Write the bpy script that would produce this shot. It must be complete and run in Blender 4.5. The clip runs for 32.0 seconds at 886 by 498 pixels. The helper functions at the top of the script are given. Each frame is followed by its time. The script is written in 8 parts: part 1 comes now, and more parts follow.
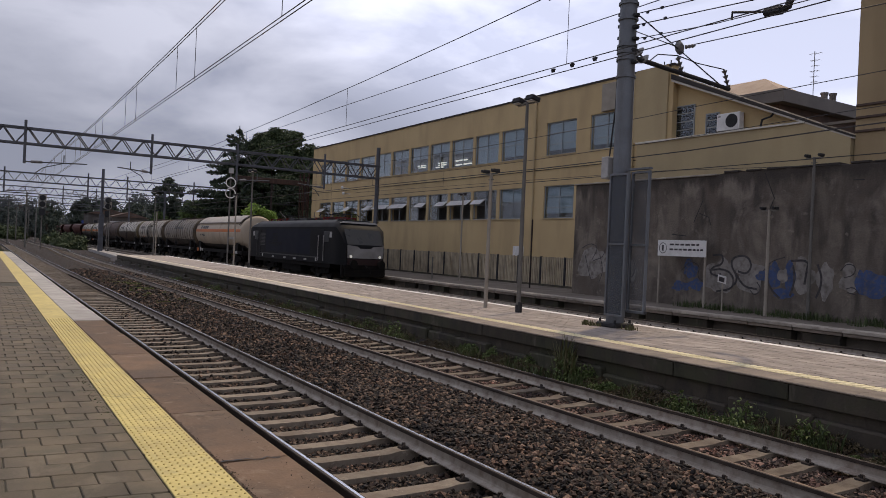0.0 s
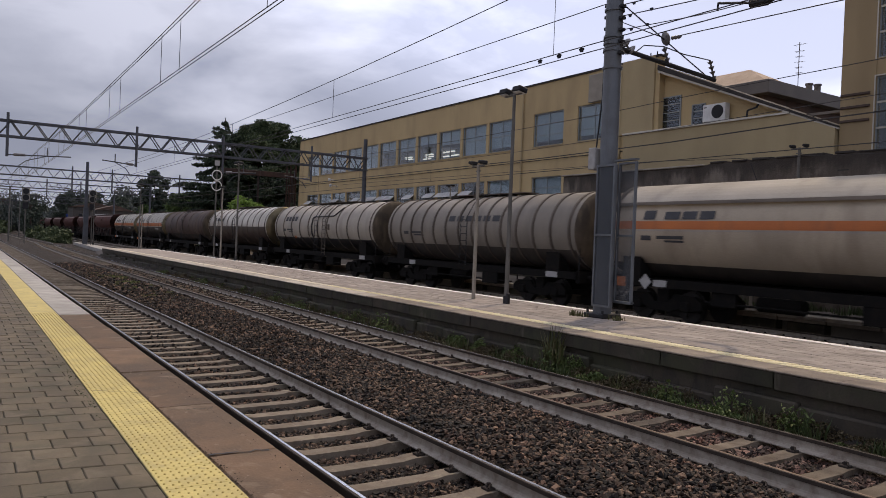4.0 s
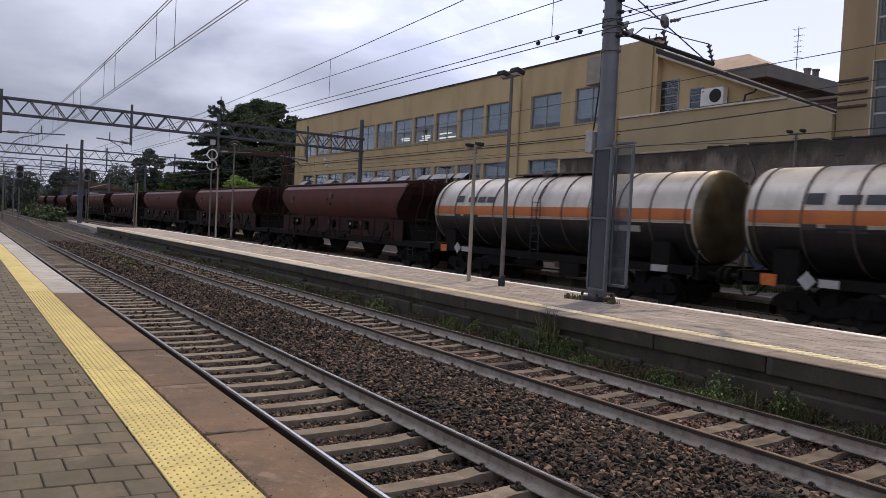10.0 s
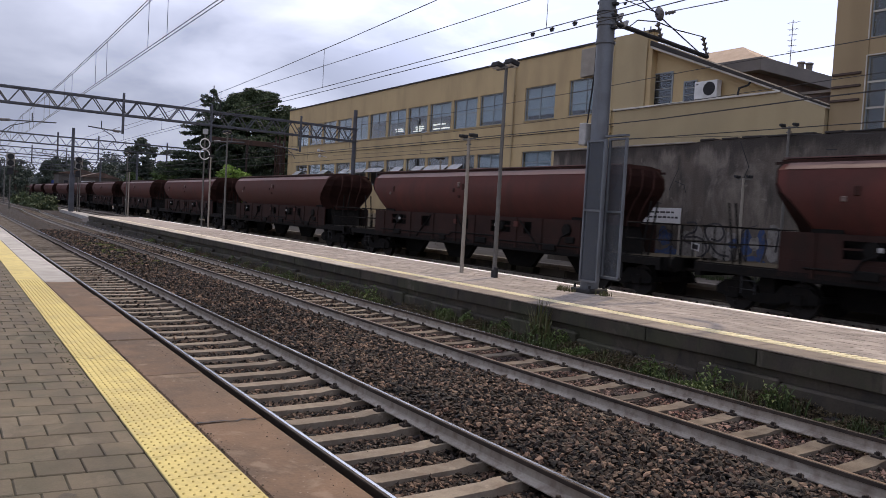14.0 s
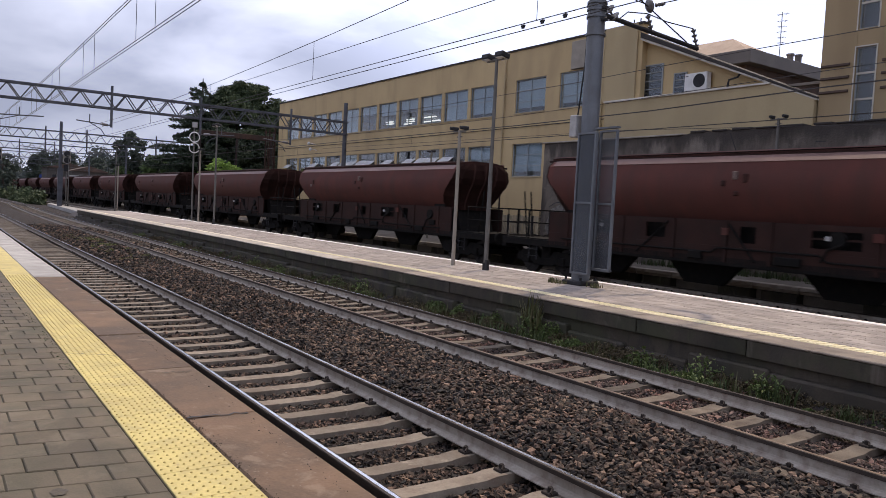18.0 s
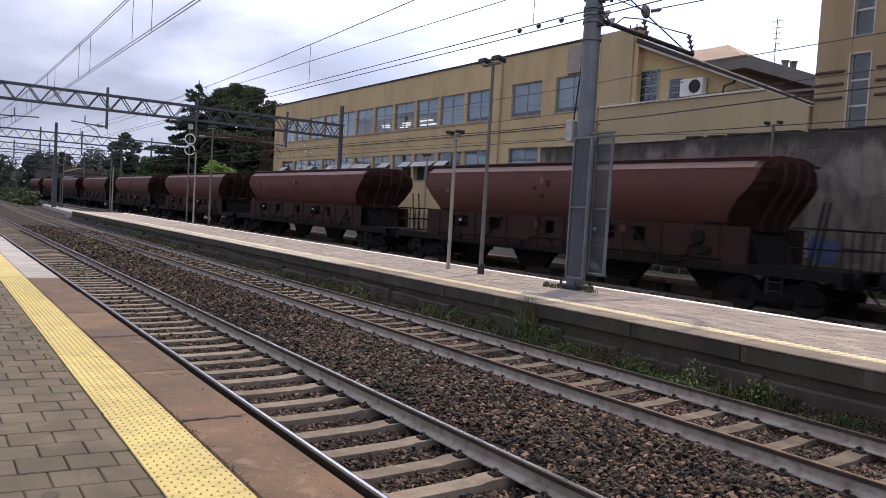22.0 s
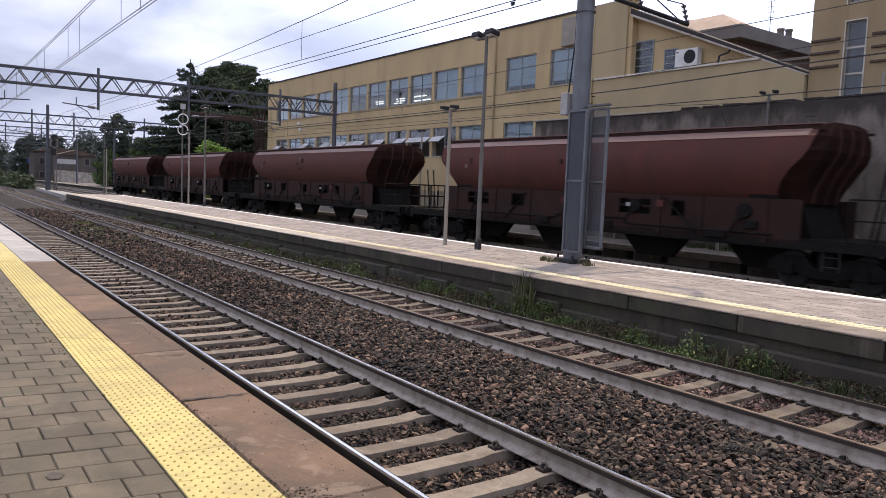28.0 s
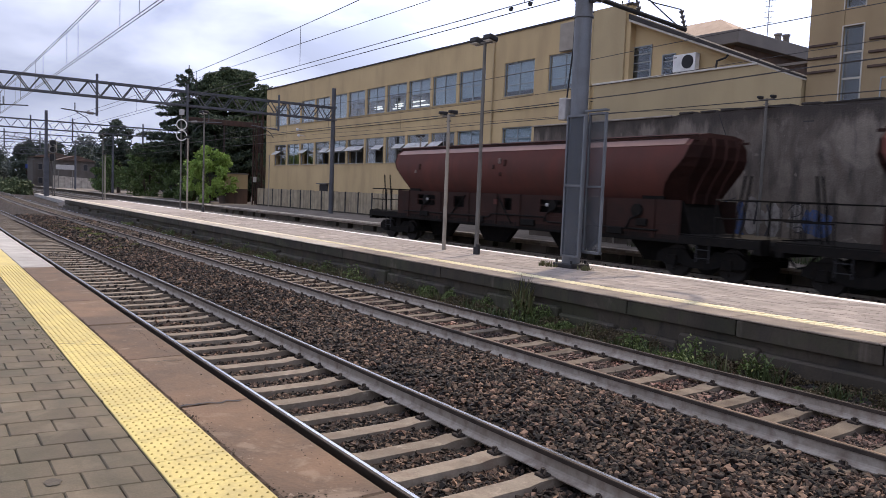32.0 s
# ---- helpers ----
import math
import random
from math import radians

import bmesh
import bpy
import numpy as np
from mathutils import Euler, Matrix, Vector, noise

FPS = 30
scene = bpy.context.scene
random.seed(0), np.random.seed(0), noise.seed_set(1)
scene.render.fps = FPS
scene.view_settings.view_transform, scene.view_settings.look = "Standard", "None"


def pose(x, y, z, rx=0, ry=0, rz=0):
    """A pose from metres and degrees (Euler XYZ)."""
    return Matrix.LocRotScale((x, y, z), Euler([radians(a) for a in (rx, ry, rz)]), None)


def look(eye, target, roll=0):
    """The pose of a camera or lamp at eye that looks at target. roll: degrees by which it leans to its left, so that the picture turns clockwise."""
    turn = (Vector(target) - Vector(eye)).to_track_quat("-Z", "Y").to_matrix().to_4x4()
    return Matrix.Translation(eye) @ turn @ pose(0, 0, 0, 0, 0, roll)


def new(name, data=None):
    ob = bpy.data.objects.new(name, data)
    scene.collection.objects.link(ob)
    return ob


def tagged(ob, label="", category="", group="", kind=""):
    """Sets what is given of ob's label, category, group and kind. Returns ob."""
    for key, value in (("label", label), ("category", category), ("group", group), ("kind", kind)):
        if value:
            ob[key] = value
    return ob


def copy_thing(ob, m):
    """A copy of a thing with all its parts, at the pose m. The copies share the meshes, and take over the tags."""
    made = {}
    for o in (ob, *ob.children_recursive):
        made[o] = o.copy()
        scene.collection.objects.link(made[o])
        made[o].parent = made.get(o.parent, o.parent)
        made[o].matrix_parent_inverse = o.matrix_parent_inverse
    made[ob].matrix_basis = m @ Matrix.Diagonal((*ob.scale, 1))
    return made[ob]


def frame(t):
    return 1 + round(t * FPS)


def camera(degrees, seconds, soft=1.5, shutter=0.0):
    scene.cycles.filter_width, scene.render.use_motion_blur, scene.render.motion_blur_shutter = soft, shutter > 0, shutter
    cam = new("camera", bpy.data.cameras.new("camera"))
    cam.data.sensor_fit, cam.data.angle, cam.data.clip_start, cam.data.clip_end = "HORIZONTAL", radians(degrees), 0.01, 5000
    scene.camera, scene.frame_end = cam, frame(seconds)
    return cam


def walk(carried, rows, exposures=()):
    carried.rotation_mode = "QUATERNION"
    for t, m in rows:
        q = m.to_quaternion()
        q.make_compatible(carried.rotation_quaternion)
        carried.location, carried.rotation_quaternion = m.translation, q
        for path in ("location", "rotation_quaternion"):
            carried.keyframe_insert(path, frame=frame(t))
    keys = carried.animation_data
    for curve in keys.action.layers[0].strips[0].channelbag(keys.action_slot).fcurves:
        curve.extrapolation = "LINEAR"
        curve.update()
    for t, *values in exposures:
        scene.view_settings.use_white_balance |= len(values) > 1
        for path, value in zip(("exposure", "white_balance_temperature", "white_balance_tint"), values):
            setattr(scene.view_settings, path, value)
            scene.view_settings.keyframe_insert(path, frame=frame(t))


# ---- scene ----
cam = camera(62.0, 32.0, soft=0.85, shutter=0.2)
PATH = [
    (0.0, pose(0, 0, 2.12, 90.023, -2.578, -32.202)),
    (0.5, pose(0, 0, 2.12, 90.121, -2.701, -32.551)),
    (1.0, pose(0, 0, 2.12, 90.022, -2.742, -32.422)),
    (1.5, pose(0, 0, 2.12, 90.072, -2.848, -32.642)),
    (2.0, pose(0, 0, 2.12, 90.219, -2.852, -32.858)),
    (2.5, pose(0, 0, 2.12, 90.206, -2.732, -33.128)),
    (3.0, pose(0, 0, 2.12, 90.117, -2.634, -33.471)),
    (3.5, pose(0, 0, 2.12, 89.719, -2.213, -33.227)),
    (5.5, pose(0, 0, 2.12, 88.984, -2.679, -32.852)),
    (6.0, pose(0, 0, 2.12, 89.005, -2.846, -32.784)),
    (6.5, pose(0, 0, 2.12, 89.042, -3.003, -33.274)),
    (7.0, pose(0, 0, 2.12, 88.878, -3.058, -33.129)),
    (7.5, pose(0, 0, 2.12, 88.205, -3.164, -33.341)),
    (8.0, pose(0, 0, 2.12, 87.723, -2.711, -33.304)),
    (8.5, pose(0, 0, 2.12, 87.656, -2.797, -33.481)),
    (9.0, pose(0, 0, 2.12, 87.772, -2.932, -33.524)),
    (9.5, pose(0, 0, 2.12, 88.096, -2.807, -33.403)),
    (10.0, pose(0, 0, 2.12, 88.029, -2.839, -33.479)),
    (10.5, pose(0, 0, 2.12, 87.965, -2.967, -33.589)),
    (11.0, pose(0, 0, 2.12, 87.921, -3.064, -33.495)),
    (11.5, pose(0, 0, 2.12, 87.902, -3.171, -33.631)),
    (12.0, pose(0, 0, 2.12, 87.801, -3.298, -33.810)),
    (12.5, pose(0, 0, 2.12, 87.866, -3.431, -33.794)),
    (13.0, pose(0, 0, 2.12, 87.195, -3.474, -33.982)),
    (13.5, pose(0, 0, 2.12, 87.406, -3.207, -34.002)),
    (14.0, pose(0, 0, 2.12, 87.372, -3.221, -34.001)),
    (14.5, pose(0, 0, 2.12, 87.394, -3.305, -34.046)),
    (16.5, pose(0, 0, 2.12, 87.317, -3.376, -34.313)),
    (17.0, pose(0, 0, 2.12, 87.315, -3.278, -34.287)),
    (17.5, pose(0, 0, 2.12, 86.737, -2.919, -34.631)),
    (18.0, pose(0, 0, 2.12, 86.851, -2.983, -34.693)),
    (18.5, pose(0, 0, 2.12, 86.710, -3.290, -34.829)),
    (19.0, pose(0, 0, 2.12, 86.730, -3.430, -34.789)),
    (19.5, pose(0, 0, 2.12, 86.898, -3.880, -34.724)),
    (20.0, pose(0, 0, 2.12, 87.120, -3.556, -34.840)),
    (20.5, pose(0, 0, 2.12, 87.340, -3.563, -34.938)),
    (21.0, pose(0, 0, 2.12, 87.200, -3.507, -35.093)),
    (21.5, pose(0, 0, 2.12, 87.109, -3.533, -35.078)),
    (22.0, pose(0, 0, 2.12, 87.152, -3.351, -35.042)),
    (22.5, pose(0, 0, 2.12, 86.616, -3.057, -34.447)),
    (23.0, pose(0, 0, 2.12, 86.783, -2.942, -34.849)),
    (23.5, pose(0, 0, 2.12, 86.269, -2.981, -34.687)),
    (24.0, pose(0, 0, 2.12, 85.728, -2.686, -34.548)),
    (24.5, pose(0, 0, 2.12, 85.482, -2.713, -34.684)),
    (25.0, pose(0, 0, 2.12, 85.541, -2.740, -34.691)),
    (25.5, pose(0, 0, 2.12, 85.592, -2.663, -34.736)),
    (27.5, pose(0, 0, 2.12, 85.185, -2.251, -35.204)),
    (28.0, pose(0, 0, 2.12, 85.306, -2.314, -35.358)),
    (28.5, pose(0, 0, 2.12, 85.133, -2.261, -35.274)),
    (29.0, pose(0, 0, 2.12, 85.311, -2.496, -35.168)),
    (29.5, pose(0, 0, 2.12, 85.503, -2.717, -35.279)),
    (30.0, pose(0, 0, 2.12, 85.529, -2.699, -35.243)),
    (30.5, pose(0, 0, 2.12, 85.364, -2.578, -35.332)),
    (31.0, pose(0, 0, 2.12, 85.646, -2.191, -35.279)),
    (31.5, pose(0, 0, 2.12, 85.564, -2.285, -35.221)),
    (32.0, pose(0, 0, 2.12, 85.702, -2.228, -35.465)),
]
EXPOSURES = [(0.0, -1.22, 7000, 14), (6.0, -1.13, 6950, 14), (10.0, -0.96, 6850, 14), (13.0, -0.82, 6700, 14), (18.0, -0.70, 6650, 15), (24.0, -0.48, 6650, 15), (28.0, -0.38, 6600, 15), (32.0, -0.47, 6500, 15)]
walk(cam, PATH, EXPOSURES)
import itertools

# ---- world and sun ----
SUN_FROM = Vector((0.88, 0.47, 0.0)).normalized()
SUN_ELEV = radians(57)
sky = bpy.data.worlds.new("sky")
scene.world = sky
sky.use_nodes = True


def build_sky():
    nt = sky.node_tree
    n, l = nt.nodes, nt.links
    bg = n["Background"]
    tex = n.new("ShaderNodeTexSky")
    tex.sky_type, tex.sun_disc = "NISHITA", False
    tex.sun_elevation = SUN_ELEV
    tex.sun_rotation = math.atan2(SUN_FROM.x, SUN_FROM.y)
    tex.air_density, tex.dust_density = 1.0, 1.5
    # cloud deck: broad soft banks, brighter towards the sun
    co = n.new("ShaderNodeTexCoord")
    mp = n.new("ShaderNodeMapping")
    mp.inputs["Scale"].default_value = (1.0, 1.0, 2.6)
    l.new(co.outputs["Generated"], mp.inputs["Vector"])
    big = n.new("ShaderNodeTexNoise")
    big.inputs["Scale"].default_value, big.inputs["Detail"].default_value = 2.6, 7
    big.inputs["Roughness"].default_value = 0.52
    big.inputs["Distortion"].default_value = 0.25
    l.new(mp.outputs["Vector"], big.inputs["Vector"])
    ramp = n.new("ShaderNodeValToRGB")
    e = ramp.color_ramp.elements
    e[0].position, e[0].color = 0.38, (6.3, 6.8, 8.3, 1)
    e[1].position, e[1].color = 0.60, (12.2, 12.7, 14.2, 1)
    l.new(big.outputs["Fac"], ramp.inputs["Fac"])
    sun_dir = n.new("ShaderNodeVectorMath")
    sun_dir.operation = "DOT_PRODUCT"
    d = SUN_FROM * math.cos(SUN_ELEV) + Vector((0, 0, math.sin(SUN_ELEV)))
    sun_dir.inputs[1].default_value = d
    l.new(co.outputs["Generated"], sun_dir.inputs[0])
    half = n.new("ShaderNodeMapRange")
    half.inputs["From Min"].default_value = -1.0
    l.new(sun_dir.outputs["Value"], half.inputs["Value"])
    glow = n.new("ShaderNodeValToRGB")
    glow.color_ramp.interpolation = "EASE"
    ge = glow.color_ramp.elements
    # unseen sky behind the camera, kept bright to light faces turned to it
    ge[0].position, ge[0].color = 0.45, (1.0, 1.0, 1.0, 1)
    # sky round the sun, mostly unseen, is dimmed to cut ambient light
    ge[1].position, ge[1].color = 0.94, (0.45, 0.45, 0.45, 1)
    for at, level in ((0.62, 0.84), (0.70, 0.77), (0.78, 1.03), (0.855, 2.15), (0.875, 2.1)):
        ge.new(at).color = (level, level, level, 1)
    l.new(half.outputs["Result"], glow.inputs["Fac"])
    bright = n.new("ShaderNodeVectorMath")
    bright.operation = "MULTIPLY"
    l.new(ramp.outputs["Color"], bright.inputs[0])
    l.new(glow.outputs["Color"], bright.inputs[1])
    # cool low cloud away from the sun, warmer and whiter cloud round it
    warm = n.new("ShaderNodeMapRange")
    warm.inputs["From Min"].default_value, warm.inputs["From Max"].default_value = 0.84, 1.0
    l.new(sun_dir.outputs["Value"], warm.inputs["Value"])
    hue = n.new("ShaderNodeMix")
    hue.data_type = "RGBA"
    hue.inputs["A"].default_value, hue.inputs["B"].default_value = (0.93, 0.975, 1.085, 1), (1.1, 1.0, 0.8, 1)
    l.new(warm.outputs["Result"], hue.inputs["Factor"])
    tone = n.new("ShaderNodeVectorMath")
    tone.operation = "MULTIPLY"
    l.new(bright.outputs["Vector"], tone.inputs[0])
    l.new(hue.outputs["Result"], tone.inputs[1])
    mix = n.new("ShaderNodeMix")
    mix.data_type = "RGBA"
    mix.inputs["Factor"].default_value = 0.9
    l.new(tex.outputs["Color"], mix.inputs["A"])
    l.new(tone.outputs["Vector"], mix.inputs["B"])
    l.new(mix.outputs["Result"], bg.inputs["Color"])
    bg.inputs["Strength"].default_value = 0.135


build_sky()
sun = new("sun", bpy.data.lights.new("sun", "SUN"))
sun.data.energy, sun.data.angle, sun.data.color = 4.3, radians(1.5), (1.0, 0.86, 0.67)
sun.matrix_world = look(tuple(SUN_FROM * 50 * math.cos(SUN_ELEV) + Vector((0, 0, 50 * math.sin(SUN_ELEV)))), (0, 0, 0))

# ---- materials ----
MATS = {}


def mat(name, col, col2=None, rough=0.75, metal=0.0, scale=2.0, fine=35.0, bump=0.25, dist=0.01, rand=0.0,
        island=0.0, streak=0.0, pos=False, dirt=None, dirt_amt=0.0, spec=0.4, squash=(1, 1, 1), skew=0.0):
    """Two scales of colour variation, grain relief, variation from piece to piece, and stains."""
    m = bpy.data.materials.new(name)
    MATS[name] = m
    m.use_nodes = True
    nt = m.node_tree
    n, l = nt.nodes, nt.links
    p = n["Principled BSDF"]
    p.inputs["Metallic"].default_value = metal
    p.inputs["Specular IOR Level"].default_value = spec
    col2 = col2 or tuple(c * 0.72 for c in col)
    co = n.new("ShaderNodeTexCoord")
    mp = n.new("ShaderNodeMapping")
    mp.inputs["Scale"].default_value = squash
    src_co = n.new("ShaderNodeNewGeometry").outputs["Position"] if pos else co.outputs["Object"]
    l.new(src_co, mp.inputs["Vector"])
    a = n.new("ShaderNodeTexNoise")
    a.inputs["Scale"].default_value, a.inputs["Detail"].default_value = scale, 6
    l.new(mp.outputs["Vector"], a.inputs["Vector"])
    b = n.new("ShaderNodeTexNoise")
    b.inputs["Scale"].default_value, b.inputs["Detail"].default_value = fine, 3
    l.new(mp.outputs["Vector"], b.inputs["Vector"])
    ramp = n.new("ShaderNodeMapRange")
    ramp.inputs["From Min"].default_value, ramp.inputs["From Max"].default_value = 0.35, 0.65
    l.new(a.outputs["Fac"], ramp.inputs["Value"])
    mix = n.new("ShaderNodeMix")
    mix.data_type = "RGBA"
    mix.inputs["A"].default_value, mix.inputs["B"].default_value = (*col2, 1), (*col, 1)
    l.new(ramp.outputs["Result"], mix.inputs["Factor"])
    out = mix.outputs["Result"]
    if dirt:
        d = n.new("ShaderNodeTexNoise")
        d.inputs["Scale"].default_value, d.inputs["Detail"].default_value = scale * 2.7, 8
        mp2 = n.new("ShaderNodeMapping")
        mp2.inputs["Location"].default_value = (7.3, 2.1, 4.4)
        mp2.inputs["Scale"].default_value = (squash[0], squash[1], squash[2] * (0.25 if streak else 1))
        l.new(src_co, mp2.inputs["Vector"])
        l.new(mp2.outputs["Vector"], d.inputs["Vector"])
        dr = n.new("ShaderNodeMapRange")
        dr.inputs["From Min"].default_value, dr.inputs["From Max"].default_value = 0.48, 0.68
        dr.inputs["To Max"].default_value = dirt_amt
        l.new(d.outputs["Fac"], dr.inputs["Value"])
        dm = n.new("ShaderNodeMix")
        dm.data_type = "RGBA"
        dm.inputs["B"].default_value = (*dirt, 1)
        l.new(dr.outputs["Result"], dm.inputs["Factor"])
        l.new(out, dm.inputs["A"])
        out = dm.outputs["Result"]
    # grain and piece variation act on the value
    val = n.new("ShaderNodeMapRange")
    val.inputs["To Min"].default_value, val.inputs["To Max"].default_value = 0.8, 1.2
    l.new(b.outputs["Fac"], val.inputs["Value"])
    v = val.outputs["Result"]
    if rand or island:
        if rand:
            src = n.new("ShaderNodeObjectInfo").outputs["Random"]
        else:
            src = n.new("ShaderNodeNewGeometry").outputs["Random Per Island"]
        k = rand or island
        if skew:
            pw = n.new("ShaderNodeMath")
            pw.operation = "POWER"
            pw.inputs[1].default_value = skew
            l.new(src, pw.inputs[0])
            src = pw.outputs["Value"]
        rr = n.new("ShaderNodeMapRange")
        rr.inputs["To Min"].default_value, rr.inputs["To Max"].default_value = 1 - k * (0.72 if skew else 1), 1 + k * (3.0 if skew else 1)
        l.new(src, rr.inputs["Value"])
        mu = n.new("ShaderNodeMath")
        mu.operation = "MULTIPLY"
        l.new(v, mu.inputs[0])
        l.new(rr.outputs["Result"], mu.inputs[1])
        v = mu.outputs["Value"]
    hs = n.new("ShaderNodeHueSaturation")
    l.new(v, hs.inputs["Value"])
    l.new(out, hs.inputs["Color"])
    l.new(hs.outputs["Color"], p.inputs["Base Color"])
    rg = n.new("ShaderNodeMapRange")
    rg.inputs["To Min"].default_value, rg.inputs["To Max"].default_value = max(rough - 0.12, 0.03), min(rough + 0.12, 1)
    l.new(a.outputs["Fac"], rg.inputs["Value"])
    l.new(rg.outputs["Result"], p.inputs["Roughness"])
    if bump:
        bp = n.new("ShaderNodeBump")
        bp.inputs["Strength"].default_value, bp.inputs["Distance"].default_value = bump, dist
        l.new(b.outputs["Fac"], bp.inputs["Height"])
        l.new(bp.outputs["Normal"], p.inputs["Normal"])
    return m


def glass_mat(name, tint=(0.84, 0.89, 0.92), rough=0.04):
    """Window glass: clear with a mirror gloss that grows at a slant."""
    m = bpy.data.materials.new(name)
    MATS[name] = m
    m.use_nodes = True
    nt = m.node_tree
    n, l = nt.nodes, nt.links
    n.remove(n["Principled BSDF"])
    tr = n.new("ShaderNodeBsdfTransparent")
    tr.inputs["Color"].default_value = (*tint, 1)
    gl = n.new("ShaderNodeBsdfGlossy")
    gl.inputs["Roughness"].default_value = rough
    lw = n.new("ShaderNodeLayerWeight")
    pw = n.new("ShaderNodeMath")
    pw.operation = "POWER"
    pw.inputs[1].default_value = 3.0
    l.new(lw.outputs["Facing"], pw.inputs[0])
    fr = n.new("ShaderNodeMath")
    fr.operation = "MULTIPLY_ADD"
    fr.inputs[1].default_value, fr.inputs[2].default_value = 0.55, 0.05
    l.new(pw.outputs["Value"], fr.inputs[0])
    mx = n.new("ShaderNodeMixShader")
    l.new(fr.outputs["Value"], mx.inputs["Fac"])
    l.new(tr.outputs["BSDF"], mx.inputs[1])
    l.new(gl.outputs["BSDF"], mx.inputs[2])
    l.new(mx.outputs["Shader"], n["Material Output"].inputs["Surface"])
    return m


def leaf_mat(name, col, col2):
    """Leaves: colour from leaf to leaf, a little light passing through."""
    m = bpy.data.materials.new(name)
    MATS[name] = m
    m.use_nodes = True
    nt = m.node_tree
    n, l = nt.nodes, nt.links
    p = n["Principled BSDF"]
    g = n.new("ShaderNodeNewGeometry")
    mx = n.new("ShaderNodeMix")
    mx.data_type = "RGBA"
    mx.inputs["A"].default_value, mx.inputs["B"].default_value = (*col, 1), (*col2, 1)
    l.new(g.outputs["Random Per Island"], mx.inputs["Factor"])
    l.new(mx.outputs["Result"], p.inputs["Base Color"])
    p.inputs["Roughness"].default_value = 0.6
    p.inputs["Specular IOR Level"].default_value = 0.25
    p.inputs["Transmission Weight"].default_value = 0.0
    return m


def glow_mat(name, col, power):
    m = bpy.data.materials.new(name)
    MATS[name] = m
    m.use_nodes = True
    p = m.node_tree.nodes["Principled BSDF"]
    p.inputs["Base Color"].default_value = (*col, 1)
    p.inputs["Emission Color"].default_value = (*col, 1)
    p.inputs["Emission Strength"].default_value = power
    return m


mat("earth", (0.06, 0.0496, 0.04), (0.04, 0.0336, 0.028), rough=0.95, scale=0.6, fine=18, bump=0.8, dist=0.05)
# bed colour lowered to deepen the shade in gaps between stones
mat("ballast_bed", (0.026, 0.019, 0.014), (0.010, 0.008, 0.006), rough=0.95, scale=1.2, fine=22, bump=1.0, dist=0.06,
    dirt=(0.065, 0.034, 0.02), dirt_amt=0.7)
mat("stone", (0.06864, 0.044, 0.02948), (0.02376, 0.0154, 0.01038), rough=0.75, spec=0.4, scale=0.9, fine=60, bump=0.3, island=1.2, skew=3.2,
    dirt=(0.062, 0.032, 0.022), dirt_amt=0.45)
mat("sleeper_stained", (0.2116, 0.1702, 0.1242), (0.1104, 0.08464, 0.06256), rough=0.9, scale=2.2, fine=50, bump=0.35, rand=0.25, pos=True,
    dirt=(0.075, 0.05, 0.034), dirt_amt=0.7)
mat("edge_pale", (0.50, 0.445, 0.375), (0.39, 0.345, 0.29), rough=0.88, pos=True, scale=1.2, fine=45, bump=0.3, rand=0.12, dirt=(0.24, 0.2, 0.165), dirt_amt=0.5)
mat("line_cream", (0.68, 0.61, 0.47), (0.56, 0.50, 0.39), rough=0.8, pos=True, scale=2.5, fine=40, bump=0.15, rand=0.08)
mat("stone_rusty", (0.0945, 0.0612, 0.0468), (0.0378, 0.0234, 0.018), rough=0.75, spec=0.4, scale=0.9, fine=60, bump=0.3, island=0.95, skew=2.4,
    dirt=(0.10, 0.042, 0.028), dirt_amt=0.7)
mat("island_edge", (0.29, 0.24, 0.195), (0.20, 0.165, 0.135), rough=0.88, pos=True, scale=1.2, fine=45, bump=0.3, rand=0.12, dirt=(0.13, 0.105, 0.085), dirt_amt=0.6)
mat("sleeper", (0.2668, 0.2226, 0.1702), (0.1794, 0.1454, 0.1104), rough=0.9, scale=2.2, fine=50, bump=0.3, rand=0.15, pos=True,
    dirt=(0.13, 0.085, 0.06), dirt_amt=0.5)
mat("rail_head", (0.06, 0.045, 0.036), (0.034, 0.026, 0.021), rough=0.7, metal=0.2, scale=4, fine=50)
mat("rail_dark", (0.075, 0.062, 0.055), (0.045, 0.038, 0.034), rough=0.8, scale=3, fine=40, metal=0.1, dirt=(0.06, 0.036, 0.026), dirt_amt=0.5)
mat("rail_side", (0.4185, 0.372, 0.3162), (0.3069, 0.2651, 0.2185), rough=0.75, scale=3, fine=40, metal=0.1, dirt=(0.12, 0.07, 0.05), dirt_amt=0.5)
mat("rail_top", (0.55, 0.55, 0.56), (0.42, 0.42, 0.43), rough=0.22, metal=1.0, scale=4, fine=60, bump=0.03)
mat("rail_top_dull", (0.22, 0.16, 0.12), (0.13, 0.09, 0.07), rough=0.5, metal=0.6, scale=4, fine=60, bump=0.1)
mat("clip_iron", (0.045, 0.035, 0.03), rough=0.8, metal=0.3, scale=10, fine=80)
mat("paver", (0.1584, 0.1267, 0.0864), (0.1133, 0.09216, 0.06336), rough=0.88, scale=1.4, fine=90, bump=0.35, rand=0.15, dist=0.004, pos=True, dirt=(0.088, 0.083, 0.056), dirt_amt=0.55)
mat("paver_far", (0.165, 0.132, 0.09), (0.118, 0.096, 0.066), rough=0.88, scale=1.4, fine=90, bump=0.35, island=0.12, dist=0.004, pos=True, dirt=(0.11, 0.1, 0.085), dirt_amt=0.45)
